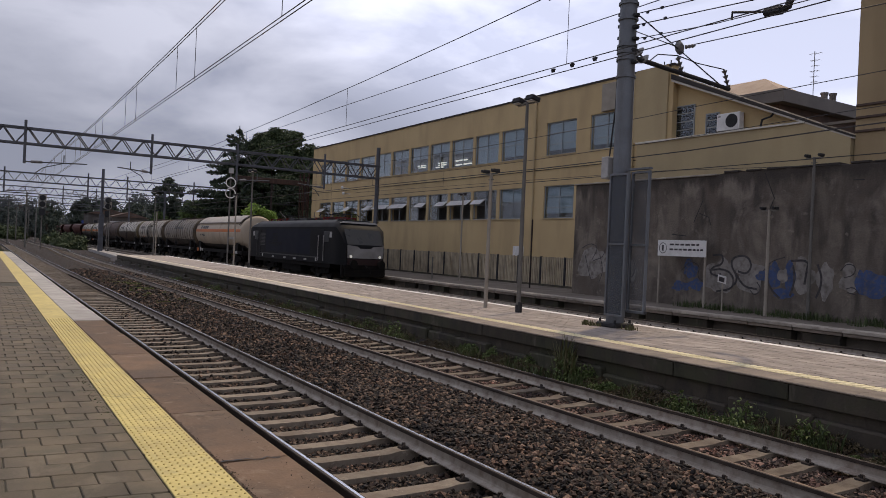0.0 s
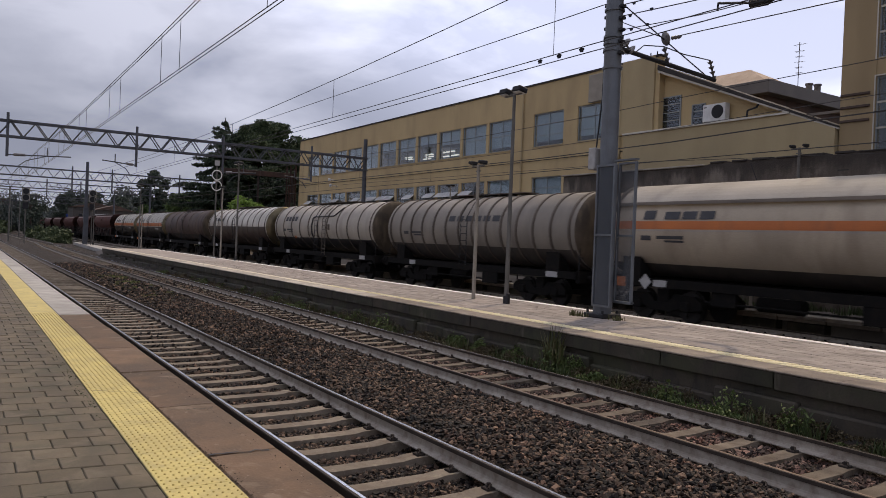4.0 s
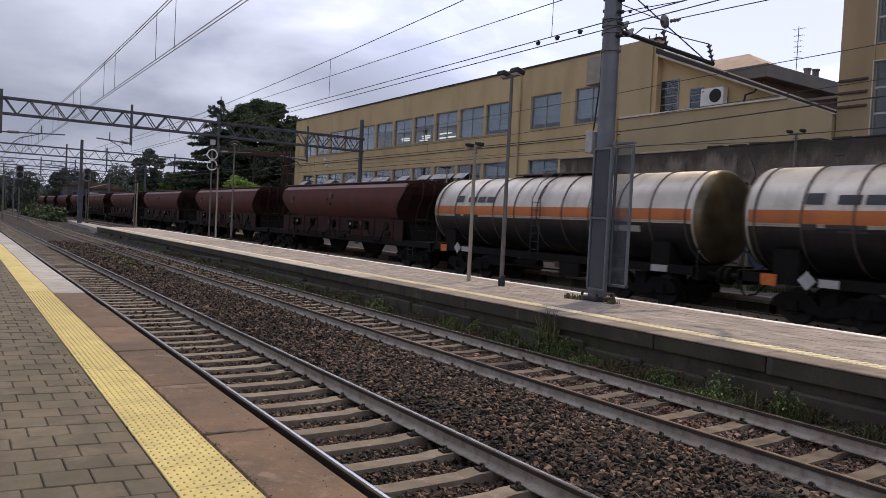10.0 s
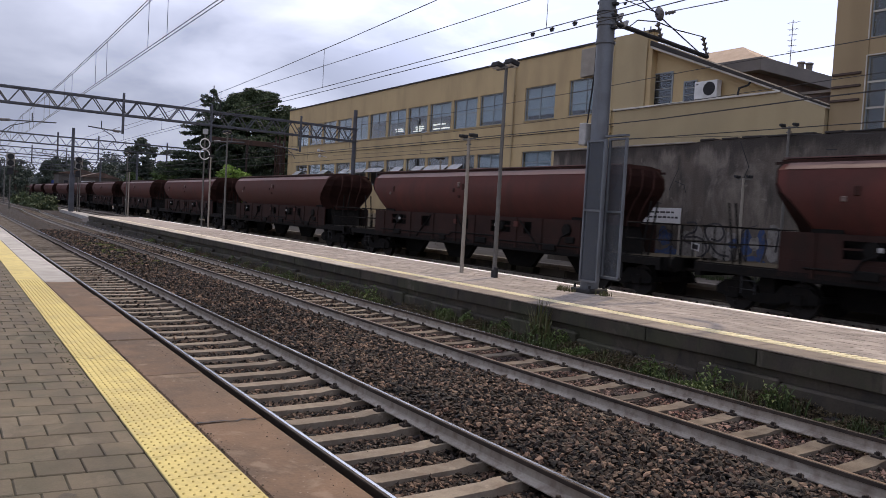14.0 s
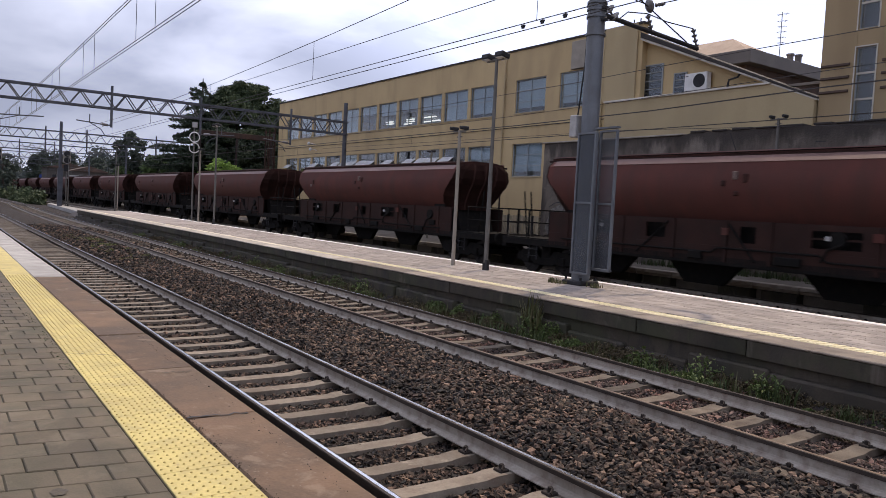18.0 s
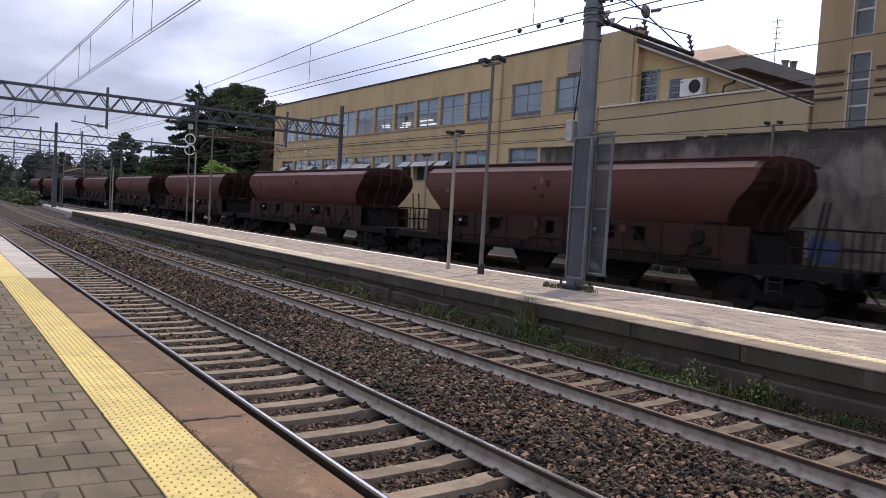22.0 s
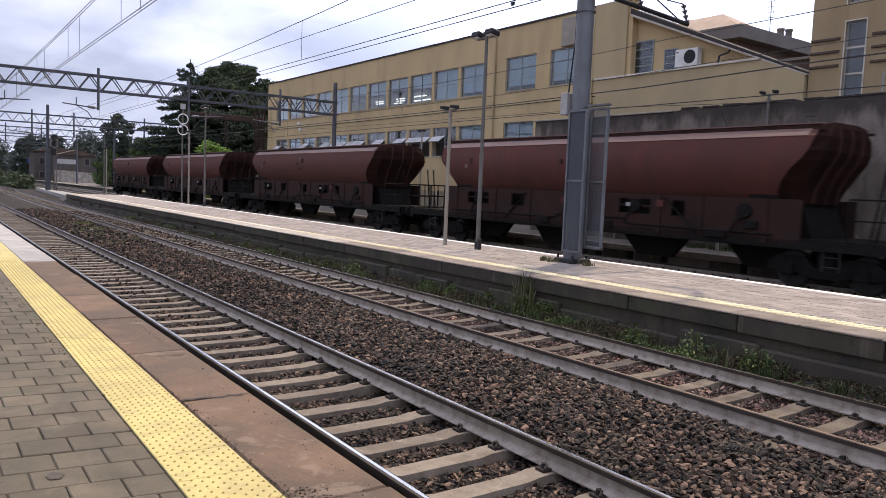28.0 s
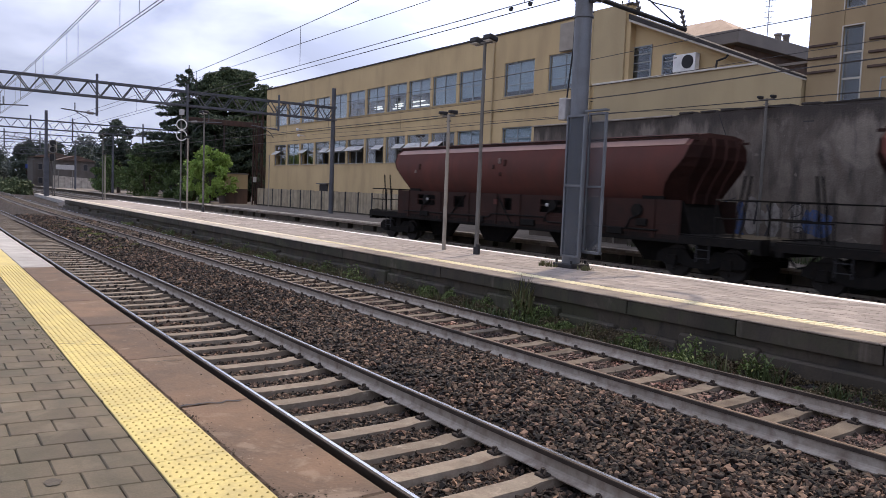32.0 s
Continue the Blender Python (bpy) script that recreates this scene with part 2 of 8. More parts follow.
mat("joint_sand", (0.082, 0.074, 0.05), rough=0.95, scale=3, fine=60)
mat("tactile", (0.63, 0.52, 0.20), (0.55, 0.445, 0.17), rough=0.75, pos=True, scale=2.5, fine=50, bump=0.15, dirt=(0.3, 0.25, 0.14), dirt_amt=0.35)
# same yellow as the tiles, darkened for the studs' own shadows
mat("tactile_stud_shade", (0.47, 0.365, 0.12), (0.38, 0.295, 0.10), rough=0.8, scale=2.5, fine=50, bump=0.1)
mat("coping_red", (0.1927, 0.1203, 0.0752), (0.1269, 0.08272, 0.05264), rough=0.85, pos=True, scale=1.3, fine=45, bump=0.3, rand=0.12,
    dirt=(0.10, 0.072, 0.05), dirt_amt=0.5)
mat("coping_white", (0.44, 0.42, 0.39), (0.31, 0.29, 0.27), rough=0.85, pos=True, scale=2.0, fine=45, bump=0.25, rand=0.15)
mat("island_paving", (0.38, 0.325, 0.285), (0.30, 0.26, 0.228), rough=0.88, scale=1.1, fine=40, bump=0.3, island=0.16,
    dirt=(0.17, 0.145, 0.125), dirt_amt=0.5)
mat("white_line", (0.84, 0.81, 0.76), (0.72, 0.70, 0.65), rough=0.7, pos=True, scale=2.5, fine=40, bump=0.1, rand=0.06)
mat("yellow_line", (0.74, 0.64, 0.40), (0.62, 0.54, 0.35), rough=0.7, pos=True, scale=2.5, fine=40, bump=0.15, rand=0.08)
mat("pale_yellow", (0.84, 0.76, 0.52), (0.74, 0.66, 0.43), rough=0.7, pos=True, scale=2.5, fine=40, bump=0.1)
mat("old_concrete", (0.064, 0.052, 0.039), (0.03, 0.025, 0.018), rough=0.92, pos=True, scale=1.0, fine=30, bump=0.5, rand=0.2,
    dirt=(0.03, 0.027, 0.024), dirt_amt=0.8, streak=1)
mat("p3_edge", (0.42, 0.37, 0.31), (0.30, 0.265, 0.225), rough=0.85, pos=True, scale=1.6, fine=40, bump=0.3, rand=0.12, dirt=(0.2, 0.17, 0.14), dirt_amt=0.6)
mat("p3_concrete", (0.19, 0.16, 0.13), (0.12, 0.10, 0.08), rough=0.9, pos=True, scale=0.8, fine=30, bump=0.35, rand=0.1)
mat("stucco_yellow", (0.52, 0.39, 0.21), (0.46, 0.34, 0.182), rough=0.92, scale=0.35, fine=45, bump=0.15, dirt=(0.34, 0.25, 0.14), dirt_amt=0.45, streak=1)
mat("stucco_tall", (0.36, 0.265, 0.15), (0.30, 0.222, 0.128), rough=0.92, scale=0.35, fine=45, bump=0.15, dirt=(0.25, 0.18, 0.10), dirt_amt=0.5, streak=1)
mat("stucco_ochre", (0.42, 0.33, 0.19), (0.355, 0.28, 0.165), rough=0.92, scale=0.35, fine=45, bump=0.15, dirt=(0.33, 0.25, 0.14), dirt_amt=0.5, streak=1)
mat("plaster_wall", (0.1628, 0.1376, 0.1116), (0.08835, 0.07347, 0.06138), rough=0.95, scale=0.8, fine=18, bump=0.5, dist=0.03,
    dirt=(0.045, 0.038, 0.034), dirt_amt=0.85, streak=1)
mat("cap_stone", (0.42, 0.38, 0.32), (0.25, 0.22, 0.19), rough=0.9, scale=1.5, fine=30, rand=0.15)
mat("dark_roof", (0.045, 0.038, 0.034), (0.03, 0.026, 0.024), rough=0.8, scale=1.5, fine=30)
mat("grey_fascia", (0.17, 0.152, 0.138), (0.13, 0.117, 0.107), rough=0.85, scale=0.5, fine=25)
mat("brown_wall", (0.12, 0.075, 0.055), (0.075, 0.05, 0.04), rough=0.9, scale=0.5, fine=25, dirt=(0.04, 0.03, 0.025), dirt_amt=0.6, streak=1)
mat("roof_tile", (0.55, 0.42, 0.31), (0.45, 0.33, 0.24), rough=0.9, scale=1.0, fine=14, bump=0.5, dist=0.04)
mat("house_tan", (0.10, 0.088, 0.078), (0.075, 0.066, 0.058), rough=0.9, scale=0.6, fine=20, dirt=(0.07, 0.055, 0.042), dirt_amt=0.5, streak=1)
mat("white_trim", (0.62, 0.58, 0.50), (0.48, 0.45, 0.39), rough=0.7, scale=1.5, fine=40)
mat("window_frame", (0.31, 0.335, 0.345), (0.25, 0.27, 0.28), rough=0.6, scale=2.0, fine=40)
mat("alu_frame", (0.68, 0.67, 0.65), (0.57, 0.56, 0.54), rough=0.5, metal=0.3, scale=2.0, fine=40)
mat("room_wall", (0.30, 0.29, 0.27), (0.22, 0.21, 0.2), rough=0.9, scale=0.3, fine=20)
# grey-blue of the sky mirrored in windows, as a panel colour
mat("pane_sky_tone", (0.36, 0.42, 0.43), (0.29, 0.345, 0.36), rough=0.7, scale=1.2, fine=30)
mat("mast_steel", (0.175, 0.188, 0.205), (0.125, 0.135, 0.15), rough=0.55, metal=0.35, scale=1.5, fine=40, bump=0.12, dirt=(0.10, 0.085, 0.07), dirt_amt=0.4, streak=1)
mat("gantry_steel", (0.10, 0.105, 0.12), (0.07, 0.072, 0.082), rough=0.6, metal=0.3, scale=1.5, fine=40, bump=0.1)
mat("pole_beige", (0.32, 0.285, 0.235), (0.25, 0.22, 0.18), rough=0.7, scale=2.0, fine=40, bump=0.1)
mat("pole_grey", (0.17, 0.16, 0.145), (0.12, 0.112, 0.1), rough=0.65, metal=0.3, scale=2.0, fine=40, bump=0.1)
mat("dark_iron", (0.035, 0.035, 0.038), rough=0.65, metal=0.3, scale=4, fine=50)
mat("wire", (0.07, 0.062, 0.06), rough=0.55, metal=0.5, scale=4, fine=50, bump=0)
mat("insulator", (0.16, 0.15, 0.15), rough=0.3, scale=5, fine=50)
mat("white_paint", (0.70, 0.69, 0.67), (0.58, 0.57, 0.55), rough=0.6, scale=3, fine=40, bump=0.05)
mat("black_paint", (0.02, 0.02, 0.021), (0.014, 0.014, 0.015), rough=0.6, scale=3, fine=40, bump=0.05)
mat("blue_paint", (0.045, 0.08, 0.19), (0.035, 0.055, 0.12), rough=0.75, scale=3, fine=40, bump=0.05, dirt=(0.11, 0.098, 0.09), dirt_amt=0.8)
mat("blue_sign_paint", (0.04, 0.075, 0.27), (0.03, 0.06, 0.22), rough=0.6, scale=3, fine=40, bump=0.05)
mat("silver_paint", (0.27, 0.25, 0.23), (0.17, 0.155, 0.14), rough=0.7, scale=2.0, fine=30, bump=0.05, dirt=(0.10, 0.085, 0.075), dirt_amt=0.8)
mat("tag_black", (0.05, 0.045, 0.05), (0.03, 0.028, 0.03), rough=0.7, scale=3, fine=40, bump=0.05, dirt=(0.12, 0.10, 0.095), dirt_amt=0.5)
mat("fence_slat", (0.40, 0.335, 0.235), (0.28, 0.235, 0.17), rough=0.85, pos=True, scale=2.0, fine=40, rand=0.18)
mat("bark", (0.07, 0.05, 0.038), (0.04, 0.03, 0.024), rough=0.95, scale=3, fine=25, bump=0.8, dist=0.03, squash=(1, 1, 0.3))
mat("rust_sheet", (0.05, 0.026, 0.019), (0.026, 0.015, 0.012), rough=0.85, scale=1.2, fine=30, dirt=(0.085, 0.04, 0.026), dirt_amt=0.6, streak=1)
mat("rust_brown", (0.024, 0.015, 0.013), (0.014, 0.009, 0.008), rough=0.85, scale=1.5, fine=30, dirt=(0.06, 0.036, 0.028), dirt_amt=0.5)
leaf_mat("leaf_dark", (0.018, 0.031, 0.022), (0.07, 0.095, 0.055))
leaf_mat("leaf_tree", (0.03, 0.048, 0.026), (0.10, 0.13, 0.06))
# distance haze mixed into the leaf colour of far trees
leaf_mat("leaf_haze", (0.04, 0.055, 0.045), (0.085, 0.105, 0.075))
leaf_mat("leaf_mid", (0.045, 0.08, 0.028), (0.105, 0.155, 0.05))
leaf_mat("leaf_bright", (0.16, 0.26, 0.05), (0.28, 0.40, 0.10))
leaf_mat("leaf_scrub", (0.04, 0.062, 0.028), (0.085, 0.105, 0.048))
# farthest woods, paler still with haze in the colour
leaf_mat("leaf_far_haze", (0.075, 0.092, 0.088), (0.11, 0.13, 0.115))
leaf_mat("leaf_weed", (0.05, 0.078, 0.022), (0.13, 0.165, 0.055))
leaf_mat("dead_leaf", (0.06, 0.045, 0.025), (0.11, 0.085, 0.045))
leaf_mat("leaf_bright_weed", (0.085, 0.10, 0.03), (0.15, 0.16, 0.055))
leaf_mat("grass", (0.028, 0.045, 0.015), (0.07, 0.088, 0.034))
leaf_mat("dry_grass", (0.12, 0.10, 0.05), (0.07, 0.085, 0.03))
glass_mat("glass")


def mesh_mat(name, col, cover):
    """Fine wire mesh: partly open."""
    m = mat(name, col, tuple(c * 0.8 for c in col), rough=0.6, metal=0.3, scale=2.0, fine=60, bump=0.1)
    m.node_tree.nodes["Principled BSDF"].inputs["Alpha"].default_value = cover


mesh_mat("guard_mesh", (0.10, 0.11, 0.125), 0.62)
mesh_mat("open_mesh", (0.14, 0.15, 0.165), 0.36)
glow_mat("tube_light", (1.0, 0.97, 0.9), 2.2)
glow_mat("head_lamp", (1.0, 0.96, 0.85), 0.6)
# train paints
mat("loco_dark", (0.010, 0.0105, 0.012), (0.007, 0.0075, 0.009), rough=0.6, spec=0.1, scale=0.8, fine=40, bump=0.05, dirt=(0.013, 0.012, 0.011), dirt_amt=0.4, streak=1)
mat("cab_glass", (0.012, 0.014, 0.017), (0.009, 0.011, 0.013), rough=0.3, spec=0.25, scale=2, fine=30, bump=0)
mat("loco_roof", (0.042, 0.042, 0.044), (0.028, 0.028, 0.03), rough=0.6, scale=0.9, fine=40, dirt=(0.05, 0.042, 0.036), dirt_amt=0.5)
mat("loco_blue", (0.008, 0.010, 0.02), (0.006, 0.008, 0.016), rough=0.6, spec=0.1, scale=0.8, fine=40, bump=0.05)
mat("loco_silver", (0.30, 0.29, 0.285), (0.2, 0.195, 0.19), rough=0.45, metal=0.2, scale=1.5, fine=40, bump=0.05)
mat("panto_red", (0.20, 0.022, 0.022), (0.12, 0.016, 0.016), rough=0.5, scale=1.5, fine=40)
mat("loco_red", (0.026, 0.010, 0.010), (0.018, 0.008, 0.008), rough=0.5, scale=1.5, fine=40)
mat("underframe", (0.010, 0.009, 0.0085), (0.007, 0.0065, 0.006), rough=0.9, spec=0.15, scale=2, fine=40, bump=0.3, dirt=(0.022, 0.016, 0.012), dirt_amt=0.4)
mat("wheel_steel", (0.025, 0.021, 0.019), (0.015, 0.013, 0.012), rough=0.6, metal=0.4, scale=3, fine=40)
mat("tank_cream", (0.45, 0.37, 0.275), (0.37, 0.305, 0.23), rough=0.55, scale=0.5, fine=30, bump=0.06, dirt=(0.20, 0.15, 0.11), dirt_amt=0.45, streak=1)
mat("tank_grey", (0.27, 0.235, 0.195), (0.19, 0.165, 0.135), rough=0.55, scale=0.5, fine=30, bump=0.06, dirt=(0.13, 0.11, 0.092), dirt_amt=0.6, streak=1)
mat("tank_end", (0.10, 0.075, 0.052), (0.05, 0.039, 0.029), rough=0.75, spec=0.2, scale=1.3, fine=30, bump=0.12, dirt=(0.17, 0.13, 0.085), dirt_amt=0.5, streak=1)
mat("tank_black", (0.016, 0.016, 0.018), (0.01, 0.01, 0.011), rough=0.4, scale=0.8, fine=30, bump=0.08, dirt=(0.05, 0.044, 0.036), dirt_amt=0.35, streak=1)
mat("tank_end_bare", (0.20, 0.165, 0.10), (0.10, 0.082, 0.052), rough=0.32, metal=0.75, scale=1.3, fine=30, bump=0.06, dirt=(0.14, 0.10, 0.06), dirt_amt=0.6, streak=1)
mat("tank_white", (0.44, 0.39, 0.325), (0.33, 0.29, 0.24), rough=0.5, scale=0.5, fine=30, bump=0.06, dirt=(0.2, 0.175, 0.15), dirt_amt=0.5, streak=1)
mat("tank_alu", (0.62, 0.57, 0.50), (0.48, 0.44, 0.38), rough=0.38, metal=0.45, scale=0.7, fine=30, bump=0.05, dirt=(0.25, 0.22, 0.19), dirt_amt=0.5, streak=1)
mat("tank_brown", (0.07, 0.038, 0.029), (0.042, 0.025, 0.02), rough=0.6, scale=0.6, fine=30, bump=0.1, dirt=(0.16, 0.11, 0.08), dirt_amt=0.4, streak=1)
# track bed's brown reflection, painted on the bare metal's lower half
mat("tank_low_reflection", (0.045, 0.027, 0.021), (0.026, 0.017, 0.014), rough=0.45, scale=0.7, fine=30, bump=0.12, dirt=(0.085, 0.058, 0.043), dirt_amt=0.4, streak=1)
mat("tank_dark", (0.055, 0.045, 0.038), (0.035, 0.029, 0.025), rough=0.8, scale=0.8, fine=30, bump=0.15, dirt=(0.10, 0.08, 0.062), dirt_amt=0.4, streak=1)
mat("band_orange", (0.52, 0.155, 0.04), (0.43, 0.125, 0.035), rough=0.55, scale=0.8, fine=30, bump=0.05, dirt=(0.2, 0.09, 0.045), dirt_amt=0.4, streak=1)
mat("rib", (0.115, 0.09, 0.07), (0.07, 0.054, 0.043), rough=0.7, scale=1.0, fine=30)
mat("logo_grey", (0.055, 0.055, 0.06), rough=0.6, scale=2, fine=30, bump=0)
mat("hopper_red", (0.118, 0.037, 0.029), (0.082, 0.027, 0.022), rough=0.75, spec=0.2, scale=0.7, fine=30, bump=0.12, rand=0.16, dirt=(0.06, 0.03, 0.024), dirt_amt=0.5, streak=1)
# hopper brown darkened for the shade under the bulging body
mat("hopper_shaded", (0.042, 0.02, 0.016), (0.024, 0.0125, 0.0105), rough=0.85, spec=0.15, scale=0.8, fine=30, bump=0.15, dirt=(0.028, 0.017, 0.014), dirt_amt=0.9)
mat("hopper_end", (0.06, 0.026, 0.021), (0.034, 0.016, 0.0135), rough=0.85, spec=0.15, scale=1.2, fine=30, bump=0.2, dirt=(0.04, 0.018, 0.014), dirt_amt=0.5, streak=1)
# sunlit tone of the roof lip and shoulder, put into the colour
mat("hopper_sunlit", (0.17, 0.095, 0.08), (0.12, 0.062, 0.052), rough=0.55, scale=0.8, fine=30, bump=0.08, rand=0.2)


def browned(name, tone, most):
    """Rust-brown dirt that differs from wagon to wagon."""
    n, l = MATS[name].node_tree.nodes, MATS[name].node_tree.links
    base = n["Principled BSDF"].inputs["Base Color"]
    amount = n.new("ShaderNodeMath")
    amount.operation = "MULTIPLY"
    amount.inputs[1].default_value = most
    l.new(n.new("ShaderNodeObjectInfo").outputs["Random"], amount.inputs[0])
    mx = n.new("ShaderNodeMix")
    mx.data_type = "RGBA"
    mx.inputs["B"].default_value = (*tone, 1)
    l.new(base.links[0].from_socket, mx.inputs["A"])
    l.new(amount.outputs["Value"], mx.inputs["Factor"])
    l.new(mx.outputs["Result"], base)


browned("hopper_red", (0.068, 0.03, 0.023), 0.75)
mat("worn_mark", (0.20, 0.15, 0.13), (0.13, 0.09, 0.078), rough=0.8, scale=9, fine=60, dirt=(0.07, 0.035, 0.028), dirt_amt=0.6)
mat("label_pale", (0.42, 0.41, 0.40), (0.33, 0.32, 0.31), rough=0.7, scale=5, fine=60, bump=0)
mat("label_orange", (0.60, 0.16, 0.03), rough=0.6, scale=5, fine=60, bump=0)


def patches(name, layers):
    """Ragged patches over a surface's own colour: (shift, size, squash, low, high, amount, tone)."""
    n, l = MATS[name].node_tree.nodes, MATS[name].node_tree.links
    base = n["Principled BSDF"].inputs["Base Color"]
    out = base.links[0].from_socket
    where = n.new("ShaderNodeNewGeometry").outputs["Position"]
    for shift, size, squash, lo, hi, amount, tone in layers:
        mp = n.new("ShaderNodeMapping")
        mp.inputs["Location"].default_value, mp.inputs["Scale"].default_value = (shift, shift * 1.7, shift), (1, 1, squash)
        l.new(where, mp.inputs["Vector"])
        t = n.new("ShaderNodeTexNoise")
        t.inputs["Scale"].default_value, t.inputs["Detail"].default_value, t.inputs["Roughness"].default_value = size, 9, 0.62
        t.inputs["Distortion"].default_value = 0.6
        l.new(mp.outputs["Vector"], t.inputs["Vector"])
        r = n.new("ShaderNodeMapRange")
        r.inputs["From Min"].default_value, r.inputs["From Max"].default_value, r.inputs["To Max"].default_value = lo, hi, amount
        l.new(t.outputs["Fac"], r.inputs["Value"])
        x = n.new("ShaderNodeMix")
        x.data_type = "RGBA"
        x.inputs["B"].default_value = (*tone, 1)
        l.new(r.outputs["Result"], x.inputs["Factor"])
        l.new(out, x.inputs["A"])
        out = x.outputs["Result"]
    l.new(out, base)


patches("coping_red", ((2.0, 0.9, 1, 0.50, 0.62, 0.6, (0.085, 0.06, 0.043)), (5.0, 3.2, 1, 0.58, 0.66, 0.55, (0.27, 0.2, 0.145)), (8.0, 26, 1, 0.64, 0.68, 0.6, (0.33, 0.26, 0.2))))
patches("paver", ((2.0, 1.2, 1, 0.52, 0.64, 0.5, (0.075, 0.07, 0.045)), (5.0, 2.6, 1, 0.57, 0.68, 0.45, (0.22, 0.18, 0.13)), (8.0, 30, 1, 0.66, 0.7, 0.5, (0.06, 0.05, 0.035))))
patches("tactile", ((2.0, 1.5, 1, 0.52, 0.66, 0.4, (0.40, 0.32, 0.14)), (5.0, 14, 1, 0.62, 0.7, 0.5, (0.30, 0.24, 0.12))))
patches("old_concrete", ((2.0, 0.8, 1, 0.48, 0.6, 0.65, (0.05, 0.052, 0.028)), (5.0, 1.7, 0.6, 0.58, 0.68, 0.6, (0.125, 0.105, 0.085)), (8.0, 5.0, 0.3, 0.56, 0.66, 0.5, (0.022, 0.02, 0.016))))
patches("island_paving", ((2.0, 0.7, 1, 0.50, 0.64, 0.5, (0.25, 0.21, 0.18)), (5.0, 3.0, 1, 0.6, 0.68, 0.4, (0.46, 0.41, 0.365))))
patches("sleeper", ((2.0, 3.5, 1, 0.52, 0.66, 0.55, (0.13, 0.10, 0.074)), (5.0, 9, 1, 0.6, 0.68, 0.5, (0.38, 0.32, 0.25))))

# ---- small builders ----


def M(name):
    return MATS[name]


def box(bm, x0, x1, y0, y1, z0, z1, bevel=0.0):
    r = bmesh.ops.create_cube(bm, size=1.0, matrix=Matrix.LocRotScale(((x0 + x1) / 2, (y0 + y1) / 2, (z0 + z1) / 2), None,
                                                                     (abs(x1 - x0), abs(y1 - y0), abs(z1 - z0))))
    if bevel:
        es = list({e for v in r["verts"] for e in v.link_edges})
        bmesh.ops.bevel(bm, geom=es, offset=bevel, segments=1, affect="EDGES", clamp_overlap=True)
    return bm


def cyl(bm, p, q, r0, r1=None, n=10, caps=True):
    """A tapered rod from p to q."""
    p, q = Vector(p), Vector(q)
    d = q - p
    m = Matrix.Translation((p + q) / 2) @ d.to_track_quat("Z", "Y").to_matrix().to_4x4()
    bmesh.ops.create_cone(bm, cap_ends=caps, segments=n, radius1=r0, radius2=r0 if r1 is None else r1, depth=d.length, matrix=m)
    return bm


def ball(bm, p, r, u=10, v=6, sc=(1, 1, 1)):
    bmesh.ops.create_uvsphere(bm, u_segments=u, v_segments=v, radius=r, matrix=Matrix.LocRotScale(p, None, sc))
    return bm


def prism(bm, pts, axis, a, b):
    """Extrude a closed outline along an axis: 'y' takes (x, z) points, 'x' takes (y, z), 'z' takes (x, y)."""
    def put(u, v, w):
        return {"y": (u, w, v), "x": (w, u, v), "z": (u, v, w)}[axis]
    lo = [bm.verts.new(put(u, v, a)) for u, v in pts]
    hi = [bm.verts.new(put(u, v, b)) for u, v in pts]
    k = len(pts)
    for i in range(k):
        bm.faces.new((lo[i], lo[(i + 1) % k], hi[(i + 1) % k], hi[i]))
    bm.faces.new(lo)
    bm.faces.new(hi[::-1])
    bmesh.ops.recalc_face_normals(bm, faces=bm.faces[:])
    return bm


def loft(bm, rings, caps=True):
    """Skin a list of rings of points with equal counts."""
    vs = [[bm.verts.new(p) for p in r] for r in rings]
    k = len(rings[0])
    for a, b in zip(vs, vs[1:]):
        for i in range(k):
            bm.faces.new((a[i], a[(i + 1) % k], b[(i + 1) % k], b[i]))
    if caps:
        bm.faces.new(vs[0])
        bm.faces.new(vs[-1][::-1])
    bmesh.ops.recalc_face_normals(bm, faces=bm.faces[:])
    return bm


def tube(bm, pts, r, n=6):
    """A bent rod swept through points, one closed skin."""
    pts = [Vector(p) for p in pts]
    rings = []
    for i, p in enumerate(pts):
        d = (pts[min(i + 1, len(pts) - 1)] - pts[max(i - 1, 0)]).normalized()
        u = d.orthogonal().normalized() if i == 0 else (u - d * u.dot(d)).normalized()
        w = d.cross(u)
        rings.append([bm.verts.new(p + (u * math.cos(2 * math.pi * k / n) + w * math.sin(2 * math.pi * k / n)) * r) for k in range(n)])
    for ra, rb in zip(rings, rings[1:]):
        for k in range(n):
            bm.faces.new((ra[k], ra[(k + 1) % n], rb[(k + 1) % n], rb[k]))
    bm.faces.new(rings[0][::-1])
    bm.faces.new(rings[-1])
    return bm


def mesh_of(name, bm, material, smooth=False):
    me = bpy.data.meshes.new(name)
    bm.to_mesh(me)
    bm.free()
    me.materials.append(material if not isinstance(material, str) else M(material))
    if smooth:
        me.polygons.foreach_set("use_smooth", [True] * len(me.polygons))
    return me


def smooth_by_angle(me, deg=40):
    me.polygons.foreach_set("use_smooth", [True] * len(me.polygons))
    me.set_sharp_from_angle(angle=radians(deg))


def thing(name, at=(0, 0, 0), label="", category="", group="", kind=""):
    ob = new(name)
    ob.empty_display_size = 0.2
    ob.location = at
    return tagged(ob, label, category, group, kind)


